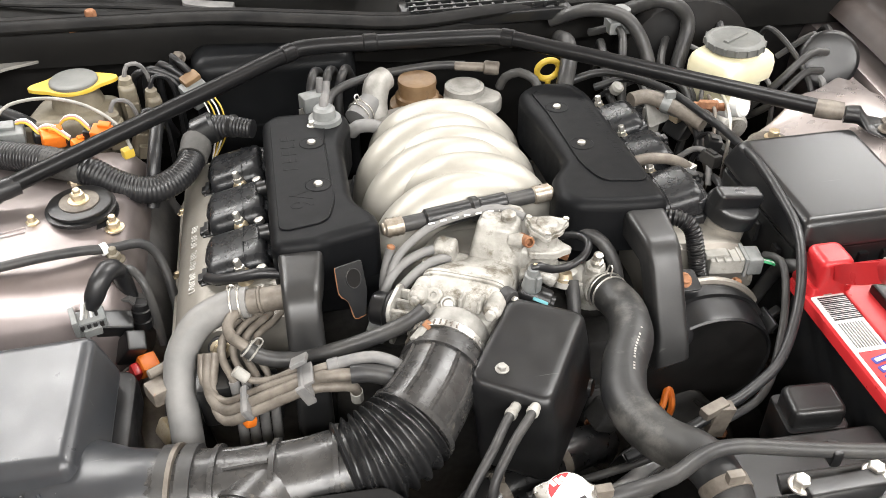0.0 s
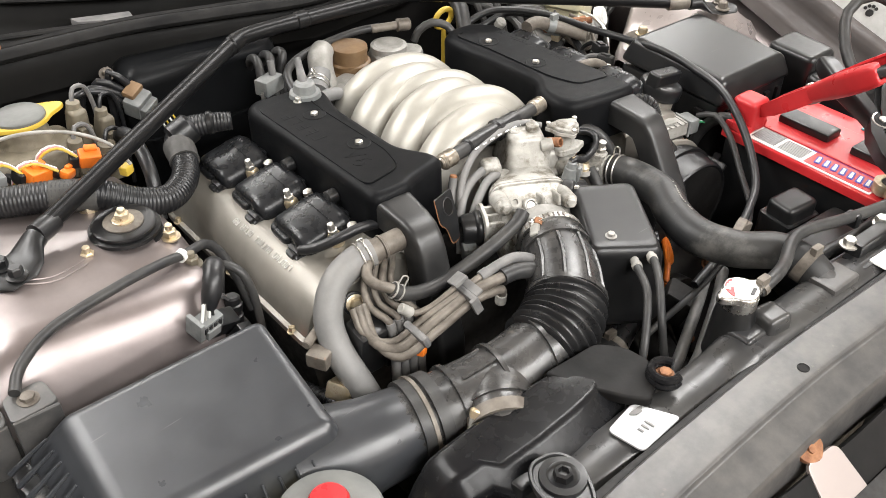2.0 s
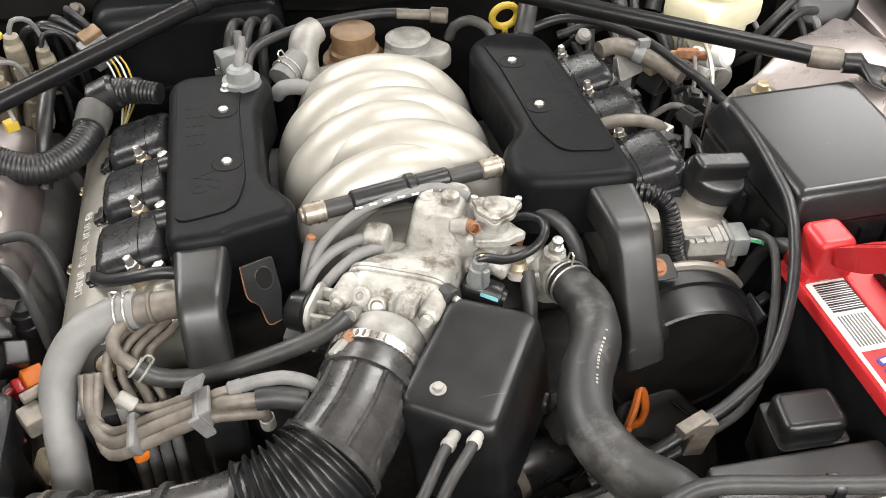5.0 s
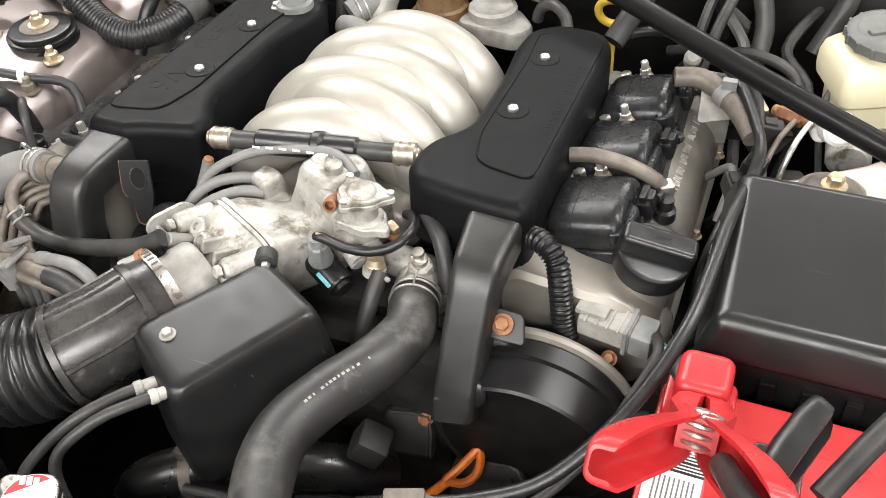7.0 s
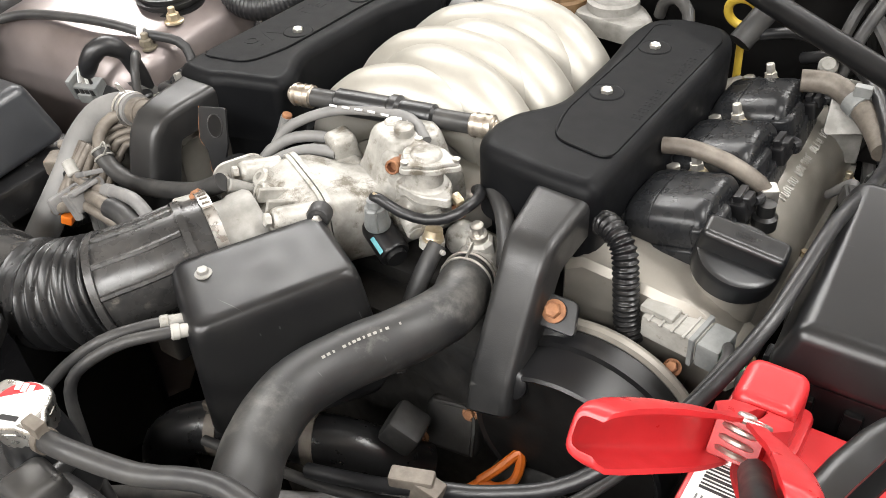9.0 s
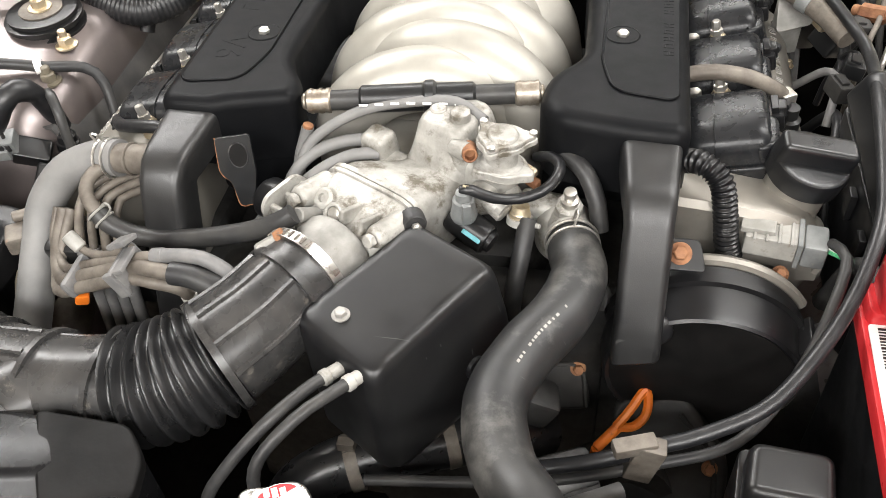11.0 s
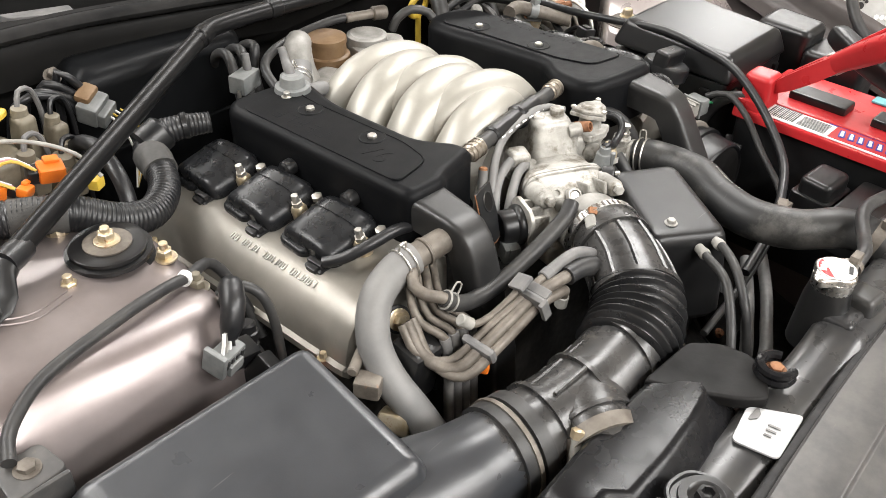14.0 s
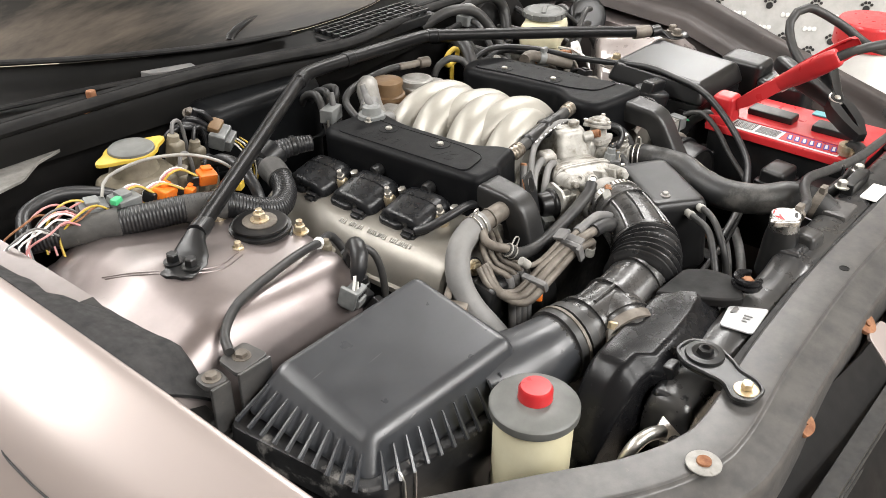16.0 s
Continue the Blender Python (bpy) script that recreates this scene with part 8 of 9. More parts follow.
for pts, r in (([(0.22, 1.20, 0.90), (0.27, 1.17, 0.925), (0.32, 1.15, 0.915), (0.345, 1.12, 0.87), (0.34, 1.08, 0.82)], 0.010), ([(0.28, 1.19, 0.88), (0.31, 1.15, 0.90), (0.30, 1.10, 0.87), (0.29, 1.06, 0.82)], 0.006), ([(0.335, 1.21, 0.90), (0.38, 1.17, 0.93), (0.42, 1.16, 0.90), (0.40, 1.13, 0.84)], 0.011)):
    hose("vacuum_line", pts, r, M_RUBBER, "black hose looping by the brake booster", 12)
b = B()
lathe(b, (0.315, 1.165, 0.905), (0, 0, 1), [(0, 0.014), (0.02, 0.014), (0.024, 0.008)], 16)
box(b, (0.315, 1.165, 0.90), (0.04, 0.03, 0.02), bev=0.004)
tagged(part("vacuum_valve", b, M_GREYPL), "grey vacuum valve at the bulkhead", "valve")
for x, y, z, r in ((0.37, 1.03, 0.80, 0.016), (0.34, 1.07, 0.79, 0.02), (0.40, 0.96, 0.79, 0.014)):
    b = B()
    box(b, (x, y, z), (2.4 * r, 2 * r, 2 * r), rot=(15, 20, 40), bev=0.004)
    tagged(part("wiring_plug", b, M_BLACK), "black wiring plug in the loom", "connector")
t = thing("relay_bracket", (0.318, 1.012, 0.83), "pale grey steel bracket among the brake lines", "bracket")
b = B()
slab(b, rounded([(-0.020, -0.026), (0.018, -0.022), (0.020, 0.020), (-0.014, 0.026)], 0.006), 0, 0.003, bev=0.001, m=pose(0.318, 1.012, 0.846, 58, 0, 18))
box(b, (0.318, 1.020, 0.815), (0.030, 0.008, 0.06), rot=(0, 0, 18), bev=0.002)
part("plate", b, M_DULL, t)
b = B()
bolt(b, (0.322, 1.006, 0.852), (0.2, -0.8, 0.5), r=0.005, h=0.006)
part("bracket_bolt", b, M_RUST, t)
t = thing("pipe_union", (0.388, 0.995, 0.845), "rusty brass brake pipe union with nuts", "pipe fitting")
b = B()
rod(b, (0.378, 1.004, 0.846), (0.400, 0.990, 0.850), 0.0085, 6)
rod(b, (0.372, 1.008, 0.845), (0.408, 0.985, 0.851), 0.0055)
part("union", b, M_RUST, t)
b = B()
box(b, (0.352, 1.010, 0.836), (0.026, 0.022, 0.022), rot=(10, 0, 30), bev=0.003)
part("valve_block", b, M_BRASS, t, "yellow plated block")
t = thing("temperature_sensor", (0.282, 1.072, 0.84), "pale plastic plug behind the coil covers", "sensor")
b = B()
lathe(b, (0.282, 1.072, 0.845), (0.1, -0.6, 0.8), [(0, 0.009), (0.010, 0.009), (0.013, 0.006)], 18)
part("plug_body", b, M_PALE, t)
b = B()
tube(b, [(0.282, 1.074, 0.842), (0.276, 1.090, 0.832), (0.262, 1.110, 0.80), (0.25, 1.12, 0.74)], 0.004, 8, 0.006)
part("lead", b, M_TAPE, t)
# bolted ring on the suspension tower behind the fuse box
b = B()
lathe(b, (0.434, 0.900, 0.838), (0, 0, 1), [(0, 0.030), (0.003, 0.030), (0.0035, 0.026), (0.006, 0.025), (0.010, 0.020), (0.012, 0.01)], 32)
tw = tagged(part("strut_mount", b, M_PIPE), "dusty strut mount on the tower by the fuse box", "strut mount")
b = B()
bolt(b, (0.434, 0.900, 0.849), r=0.0075, h=0.010)
part("strut_nut", b, M_BRASS, tw)


# ---- lines and plugs between the engine and the fuse box ----
for pts, r, mm, lab, cat in (
        ([(0.405, 1.03, 0.845), (0.392, 0.985, 0.850), (0.380, 0.955, 0.842), (0.372, 0.935, 0.80), (0.370, 0.93, 0.72)], 0.0028, M_PIPE, "bent steel brake line by the bulkhead", "pipe"),
        ([(0.42, 1.02, 0.85), (0.405, 0.975, 0.857), (0.394, 0.940, 0.848), (0.388, 0.925, 0.81), (0.386, 0.92, 0.74)], 0.0028, M_STEEL, "bent steel brake line by the bulkhead", "pipe"),
        ([(0.255, 1.085, 0.845), (0.30, 1.07, 0.862), (0.345, 1.035, 0.852), (0.365, 0.985, 0.832), (0.362, 0.94, 0.80)], 0.0055, M_TAPE, "black taped loom behind the coils", "wiring loom"),
        ([(0.29, 1.10, 0.83), (0.335, 1.095, 0.850), (0.385, 1.08, 0.84), (0.40, 1.05, 0.80)], 0.006, M_RUBBER, "black hose by the bulkhead", "hose"),
        ([(0.325, 0.955, 0.79), (0.345, 0.935, 0.822), (0.350, 0.905, 0.830), (0.345, 0.88, 0.80)], 0.004, M_WIRE, "dusty grey wire beside the valve cover", "cable"),
        ([(0.335, 0.92, 0.76), (0.352, 0.90, 0.80), (0.350, 0.86, 0.812), (0.343, 0.82, 0.79), (0.345, 0.79, 0.74)], 0.005, M_TAPE, "black wire beside the valve cover", "cable"),
        ([(0.30, 1.03, 0.80), (0.325, 1.02, 0.835), (0.35, 1.005, 0.84), (0.37, 0.97, 0.815), (0.38, 0.94, 0.77)], 0.0055, M_PIPE, "tan rubber line behind the coils", "hose")):
    hose("service_line", pts, r, mm, lab, 10, cat)
for c, s, rz, mm, lab in (((0.352, 0.900, 0.828), (0.016, 0.026, 0.018), 20, M_DARK, "small grimy wiring plug with red wires"), ((0.366, 0.925, 0.835), (0.020, 0.022, 0.016), -15, M_BLACK, "small black wiring plug"),
                          ((0.338, 1.005, 0.846), (0.018, 0.03, 0.016), 40, M_GREYPL, "small grey wiring plug"), ((0.372, 0.975, 0.842), (0.024, 0.018, 0.02), 10, M_DARK, "small grimy wiring plug")):
    t = thing("wiring_plug", c, lab + " beside the valve cover", "connector")
    b = B()
    box(b, c, s, rot=(0, 8, rz), bev=0.003)
    part("plug_body", b, mm, t)
    b = B()
    box(b, (c[0], c[1], c[2] + s[2] * 0.5), (s[0] * 0.5, s[1] * 0.6, 0.005), rot=(0, 8, rz), bev=0.001)
    part("latch", b, mm, t)
    b = B()
    tube(b, [c, (c[0] + 0.004, c[1] + 0.018, c[2] + 0.002), (c[0] - 0.002, c[1] + 0.036, c[2] - 0.014), (c[0] - 0.004, c[1] + 0.045, c[2] - 0.05)], 0.0035, 8, 0.005)
    part("lead", b, M_TAPE, t)


# ---- left tower and rear corner ----
def strut_top():
    t = thing("strut_top_mount", (-0.424, 0.899, 0.845), "black rubber strut mount with a rusty centre nut", "strut mount")
    c = (-0.424, 0.899)
    b = B()
    lathe(b, (*c, 0.845), (0, 0, 1), [(0, 0.040), (0.005, 0.040), (0.006, 0.034), (0.009, 0.034), (0.011, 0.039), (0.015, 0.039), (0.016, 0.034), (0.018, 0.0335)], 48)
    part("rubber", b, M_GLOSS, t)
    b = B()
    lathe(b, (*c, 0.8625), (0, 0, 1), [(0, 0.035), (0.003, 0.035), (0.004, 0.032), (0.004, 0.003)], 48)
    part("plate", b, M_GLOSS, t)
    b = B()
    lathe(b, (*c, 0.866), (0, 0, 1), [(0, 0.022), (0.002, 0.022), (0.0025, 0.020)], 24)
    part("washer", b, M_PIPE, t, "dusty washer")
    b = B()
    bolt(b, (*c, 0.868), r=0.008, h=0.009)
    rod(b, (*c, 0.874), (*c, 0.884), 0.0045)
    part("nut", b, M_BRASS, t, "rusty nut")


strut_top()
for k, (x, y, z) in enumerate(((-0.474, 0.880, 0.849), (-0.387, 0.868, 0.846), (-0.385, 0.822, 0.835), (-0.44, 0.965, 0.848))):
    b = B()
    bolt(b, (x, y, z), r=0.0075, h=0.009)
    rod(b, (x, y, z + 0.006), (x, y, z + 0.018), 0.0042)
    tagged(part("tower_bolt", b, M_BRASS if k != 2 else M_BEIGE), "dull plated stud and nut on the tower", "bolt", "tower bolts")
hose("tower_cable", [(-0.60, 0.738, 0.846), (-0.585, 0.764, 0.850), (-0.545, 0.788, 0.858), (-0.47, 0.806, 0.860), (-0.42, 0.818, 0.856), (-0.388, 0.828, 0.848), (-0.360, 0.845, 0.838), (-0.345, 0.845, 0.822), (-0.335, 0.83, 0.79), (-0.33, 0.81, 0.75)], 0.0055, M_RUBBER, "black cable lying across the tower", 12, "cable", step=0.01)
b = B()
ring_clamp(b, (-0.394, 0.826, 0.8495), (0.8, 0.5, 0), 0.006, 0.007, False, 0.001)
tagged(part("cable_band", b, M_WHITE), "white band round the tower cable", "band")


def wing_bracket():
    t = thing("wing_bracket", (-0.60, 0.728, 0.80), "dusty steel bracket bolted by the air box", "bracket")
    b = B()
    slab(b, rounded([(-0.614, 0.708), (-0.570, 0.712), (-0.574, 0.748), (-0.612, 0.744)], 0.008), 0.836, 0.841, bev=0.0015)
    box(b, (-0.592, 0.709, 0.80), (0.042, 0.005, 0.08), bev=0.002)
    slab(b, rounded([(-0.642, 0.722), (-0.616, 0.718), (-0.614, 0.746), (-0.640, 0.750)], 0.010), 0.826, 0.832, bev=0.002)
    box(b, (-0.628, 0.720, 0.80), (0.024, 0.005, 0.06), bev=0.002)
    part("plate", b, M_BEAM, t)
    for x, y, z in ((-0.592, 0.729, 0.840), (-0.628, 0.734, 0.831)):
        b = B()
        bolt(b, (x, y, z), r=0.0068, h=0.005)
        part("bracket_bolt", b, M_PIPE, t)


wing_bracket()


def plug_cluster():
    t = thing("wiring_plug", (-0.40, 0.77, 0.76), "dusty grey wiring plug with taped loom beside the air box", "connector")
    m = pose(-0.409, 0.752, 0.812, 14, 0, 16)

    def at(x, y, z):
        return tuple(m @ Vector((x, y, z)))

    b = B()
    box(b, at(0, 0, 0), (0.032, 0.019, 0.022), rot=(14, 0, 16), bev=0.002)
    box(b, at(-0.015, 0, 0.006), (0.006, 0.023, 0.026), rot=(14, 0, 16), bev=0.0015)
    box(b, at(0.0, -0.011, -0.003), (0.018, 0.005, 0.012), rot=(14, 0, 16), bev=0.001)
    part("plug_body", b, M_GREYPL, t, "grey multi-pin plug")
    for k in range(4):
        b = B()
        box(b, at(-0.009 + 0.0064 * k, -0.0098, 0.0045), (0.0042, 0.002, 0.008), rot=(14, 0, 16), bev=0.0005)
        part("socket", b, M_PRINT, t)
    for k in range(4):
        b = B()
        tube(b, [at(-0.008 + 0.0052 * k, -0.002, 0.010), at(-0.005 + 0.0042 * k, 0.0, 0.020), at(-0.002 + 0.003 * k, 0.003, 0.030)], 0.0018, 6, 0.004)
        part("wire", b, (M_WHITE, M_PALE, M_WHITE, M_DARK)[k], t)
    b = B()
    tube(b, [at(0.005, 0.002, 0.020), at(0.012, 0.006, 0.034), at(0.020, 0.012, 0.044), at(0.030, 0.022, 0.046), at(0.040, 0.030, 0.032), at(0.045, 0.032, 0.0), at(0.047, 0.03, -0.07)], [0.0075, 0.0105, 0.0115, 0.0110, 0.0100, 0.0095, 0.0095], 14, 0.005, wob=0.14)
    part("taped_loom", b, M_TAPE, t, "dusty black taped loom")
    b = B()
    tube(b, [(-0.378, 0.800, 0.836), (-0.365, 0.790, 0.846), (-0.352, 0.775, 0.838), (-0.346, 0.765, 0.81), (-0.344, 0.76, 0.76)], 0.0048, 10, 0.006)
    part("side_wire", b, M_RUBBER, t)
    b = B()
    box(b, (-0.396, 0.768, 0.785), (0.034, 0.022, 0.050), rot=(30, 25, 20), bev=0.003)
    box(b, (-0.378, 0.752, 0.768), (0.022, 0.024, 0.044), rot=(30, 25, 20), bev=0.003)
    j = part("junction", b, M_BLACK, t)
    b = B()
    box(b, (-0.402, 0.757, 0.798), (0.012, 0.003, 0.014), rot=(30, 25, 20), bev=0.001)
    part("latch", b, M_GREYPL, j)
    b = B()
    lathe(b, (-0.366, 0.782, 0.770), (0.1, 0.1, 1), [(0, 0.011), (0.010, 0.011), (0.011, 0.009), (0.016, 0.009), (0.017, 0.011), (0.024, 0.011), (0.025, 0.009), (0.032, 0.009), (0.034, 0.007)], 18)
    part("round_plug", b, M_GLOSS, t, "round black plug")


plug_cluster()
b = B()
box(b, (-0.362, 0.738, 0.752), (0.020, 0.020, 0.022), rot=(25, 10, 30), bev=0.0025)
og = tagged(part("orange_plug", b, M_ORANGE), "orange plug with red boot deep beside the air box", "connector")
b = B()
box(b, (-0.375, 0.731, 0.750), (0.010, 0.016, 0.020), rot=(25, 10, 30), bev=0.003)
part("red_boot", b, M_RED, og, "red boot")
for k in range(3):
    b = B()
    tube(b, [(-0.378, 0.729 + 0.004 * k, 0.752), (-0.386, 0.722 + 0.004 * k, 0.748 + 0.003 * k), (-0.388, 0.715, 0.735), (-0.382, 0.71, 0.70)], 0.0018, 6, 0.004)
    part("wire", b, (M_RED, M_PINK, M_WIRE)[k], og)
hose("sensor_loom", [(-0.345, 0.735, 0.70), (-0.338, 0.69, 0.72), (-0.332, 0.645, 0.735), (-0.330, 0.61, 0.74), (-0.33, 0.59, 0.68)], 0.008, M_TAPE, "taped black loom beside the valve cover", 10, "wiring loom", ribs=(0.006, 0.001))
hose("exhaust_shield_pipe", [(-0.355, 0.90, 0.72), (-0.36, 0.80, 0.70), (-0.36, 0.70, 0.67), (-0.35, 0.62, 0.62)], 0.022, M_PIPE, "dirty pipe low beside the engine", 16, "pipe")
b = B()
box(b, (-0.337, 0.648, 0.80), (0.02, 0.024, 0.018), rot=(0, 0, 30), bev=0.003)
rod(b, (-0.345, 0.660, 0.812), (-0.318, 0.676, 0.812), 0.005)
tagged(part("pipe_joint", b, M_PIPE), "rusty pipe joint by the grey hose", "joint")
b = B()
box(b, (-0.327, 0.625, 0.765), (0.026, 0.03, 0.02), rot=(0, 30, 30), bev=0.004)
tagged(part("rusty_clamp", b, M_BRASS), "rusty plated clamp deep by the grey hose", "clamp")

# thick looms across the left rear
ml = hose("main_loom", [(-0.640, 1.09, 0.855), (-0.60, 1.060, 0.862), (-0.53, 1.020, 0.868), (-0.47, 0.990, 0.870), (-0.425, 0.968, 0.866), (-0.385, 0.955, 0.846), (-0.350, 0.955, 0.836), (-0.320, 0.975, 0.838), (-0.303, 1.005, 0.846), (-0.298, 1.035, 0.853), (-0.282, 1.045, 0.862), (-0.255, 1.035, 0.868), (-0.225, 1.022, 0.868)],
     [0.015, 0.016, 0.0175, 0.018, 0.0175, 0.017, 0.0165, 0.0165, 0.016, 0.0155, 0.0165, 0.0135, 0.0115], M_TAPE, "thick taped black wiring loom to the engine", 20, "wiring loom", ribs=(0.0044, 0.0005))
for band in ([(-0.60, 1.060, 0.862), (-0.57, 1.0425, 0.865), (-0.54, 1.0255, 0.8675)], [(-0.47, 0.990, 0.870), (-0.448, 0.9785, 0.8685), (-0.425, 0.968, 0.866)], [(-0.304, 1.003, 0.8455), (-0.300, 1.018, 0.849), (-0.298, 1.034, 0.8528)]):
    b = B()
    tube(b, band, [0.0182, 0.0192, 0.0186], 18, 0.006, wob=0.06)
    part("tape_band", b, M_CLOTHTAPE, ml, "dusty grey cloth tape")
b = B()
rod(b, (-0.300, 1.043, 0.855), (-0.270, 1.042, 0.868), 0.020)
rod(b, (-0.255, 1.036, 0.868), (-0.245, 1.031, 0.869), 0.015)
tagged(part("loom_joint", b, M_BLACK), "black joint sleeve on the thick loom", "sleeve")
hose("side_loom", [(-0.36, 0.97, 0.80), (-0.350, 1.0, 0.85), (-0.345, 1.05, 0.87), (-0.345, 1.10, 0.855), (-0.34, 1.15, 0.80)], 0.0085, M_TAPE, "black taped loom behind the thick one", 12, "wiring loom")
for k in range(4):
    hose("heater_pipe", [(-0.39 + 0.022 * k, 1.17, 0.76), (-0.385 + 0.02 * k, 1.165, 0.86 + 0.012 * k), (-0.37 + 0.018 * k, 1.155, 0.895 + 0.004 * k), (-0.335 + 0.015 * k, 1.150, 0.890 - 0.006 * k), (-0.31 + 0.012 * k, 1.145, 0.86)], 0.0048, M_TAPE, "thin dark pipe bent at the bulkhead", 10, "pipe")


def solenoid_plug():
    t = thing("bulkhead_plug", (-0.30, 1.14, 0.84), "grey bulkhead plug with a rusty top and thin wires", "connector")
    b = B()
    box(b, (-0.300, 1.140, 0.868), (0.034, 0.026, 0.028), rot=(15, -15, 30), bev=0.004)
    box(b, (-0.292, 1.130, 0.862), (0.030, 0.016, 0.020), rot=(15, -15, 30), bev=0.003)
    part("plug_body", b, M_GREYPL, t)
    b = B()
    box(b, (-0.303, 1.143, 0.886), (0.026, 0.018, 0.010), rot=(15, -15, 30), bev=0.003)
    part("plug_top", b, M_OILY, t, "rusty top")
    for k in range(4):
        b = B()
        tube(b, [(-0.292 + 0.006 * k, 1.128, 0.862), (-0.284 + 0.006 * k, 1.115, 0.85), (-0.28 + 0.005 * k, 1.10, 0.82), (-0.29, 1.09, 0.78)], 0.0013, 6, 0.006)
        part("wire", b, M_YELLOW if k % 2 else M_WHITE, t)


solenoid_plug()
b = B()
slab(b, rounded([(-0.305, 1.155), (-0.075, 1.150), (-0.075, 1.235), (-0.305, 1.235)], 0.03), 0.70, 0.900, bev=0.040, seg=7)
vt = tagged(part("vent_housing", b, M_VENT), "large dark plastic vent housing on the bulkhead", "housing")
b = B()
slab(b, rounded([(-0.308, 1.150), (-0.072, 1.145), (-0.072, 1.238), (-0.308, 1.238)], 0.03), 0.795, 0.801, bev=0.002)
part("seam", b, M_VENT, vt)
b = B()
bolt(b, (-0.318, 1.185, 0.897), (0, -0.6, 0.8), r=0.0068, h=0.009)
tagged(part("bulkhead_bolt", b, M_PIPE), "dull bolt on the bulkhead", "bolt")


def washer_filler():
    t = thing("washer_filler", (-0.45, 1.12, 0.78), "beige washer bottle neck with a grey and yellow cap", "washer bottle")
    b = B()
    slab(b, rounded([(-0.520, 1.075), (-0.405, 1.085), (-0.395, 1.15), (-0.50, 1.16)], 0.02), 0.78, 0.872, bev=0.012, seg=3)
    lathe(b, (-0.450, 1.132, 0.865), (0, 0, 1), [(0, 0.036), (0.02, 0.030), (0.032, 0.029)], 28)
    part("bottle", b, M_BEIGE, t)
    b = B()
    pts = [(-0.450 + (0.037 + 0.020 * max(0, math.cos(2 * a - 0.35)) ** 3) * math.cos(a), 1.132 + (0.033 + 0.010 * max(0, math.cos(2 * a - 0.35)) ** 3) * math.sin(a)) for a in [6.28318 * k / 48 for k in range(48)]]
    slab(b, pts, 0.897, 0.902, bev=0.002)
    part("flange", b, M_YELLOW, t, "yellow flange")
    b = B()
    lathe(b, (-0.449, 1.132, 0.902), (0, 0, 1), [(0, 0.031), (0.003, 0.0305), (0.0050, 0.028), (0.0056, 0.018), (0.005, 0.004)], 32)
    part("cap", b, M_GREYLID, t, "grey cap")


washer_filler()


def pump_cluster():
    t = thing("relay_cluster", (-0.38, 1.12, 0.78), "dusty beige relay cluster behind the tower", "relay")
    for k, (x, y, z, sx, sz) in enumerate(((-0.385, 1.130, 0.865, 0.026, 0.06), (-0.355, 1.125, 0.852, 0.024, 0.05), (-0.405, 1.09, 0.845, 0.028, 0.04), (-0.37, 1.085, 0.83, 0.034, 0.04))):
        b = B()
        box(b, (x, y, z), (sx, 0.026, sz), rot=(8, 4 * k, 15), bev=0.006, seg=3, top=(0.82, 0.85))
        lathe(b, (x, y, z + sz * 0.45), (0.1, -0.1, 1), [(0, sx * 0.36), (0.010, sx * 0.32), (0.012, sx * 0.2)], 16)
        box(b, (x + 0.004, y - 0.014, z - 0.008), (sx * 0.7, 0.008, sz * 0.5), rot=(8, 4 * k, 15), bev=0.002)
        rl = part("relay", b, M_BEIGE, t)
        b = B()
        tube(b, [(x, y, z + sz * 0.5 + 0.008), (x + 0.006, y + 0.004, z + sz * 0.5 + 0.022), (x + 0.022, y + 0.012, z + sz * 0.5 + 0.016), (x + 0.030, y + 0.016, z + sz * 0.2), (x + 0.030, y + 0.016, z - 0.05)], 0.0030, 8, 0.006)
        part("lead", b, M_TAPE if k % 2 else M_WIRE, rl)


pump_cluster()


def orange_plugs():
    for x, y, z, a, s in ((-0.468, 1.034, 0.876, 20, 0.92), (-0.408, 1.026, 0.880, -12, 0.85), (-0.438, 1.022, 0.872, 35, 0.55)):
        t = thing("orange_plug", (x, y, z - 0.02), "orange wiring plug lying on the loom", "connector", "orange plugs")
        b = B()
        box(b, (x, y, z), (0.030 * s, 0.024 * s, 0.020 * s), rot=(12, 8, a), bev=0.003)
        box(b, (x + 0.004, y + 0.004, z + 0.011 * s), (0.018 * s, 0.012 * s, 0.008 * s), rot=(12, 8, a), bev=0.002)
        part("plug_body", b, M_ORANGE, t)
        b = B()
        box(b, (x - 0.018 * s, y + 0.006, z), (0.016 * s, 0.02 * s, 0.018 * s), rot=(12, 8, a), bev=0.003)
        part("boot", b, M_BLACK, t)
        for k in range(3):
            b = B()
            tube(b, [(x - 0.016 * s, y + 0.004 * k, z + 0.006), (x - 0.03, y + 0.012 + 0.004 * k, z + 0.018), (x - 0.05, y + 0.02 + 0.004 * k, z + 0.008), (x - 0.06, y + 0.03, z - 0.03)], 0.0016, 6, 0.006)
            part("wire", b, (M_YELLOW, M_PINK, M_WHITE)[k], t)


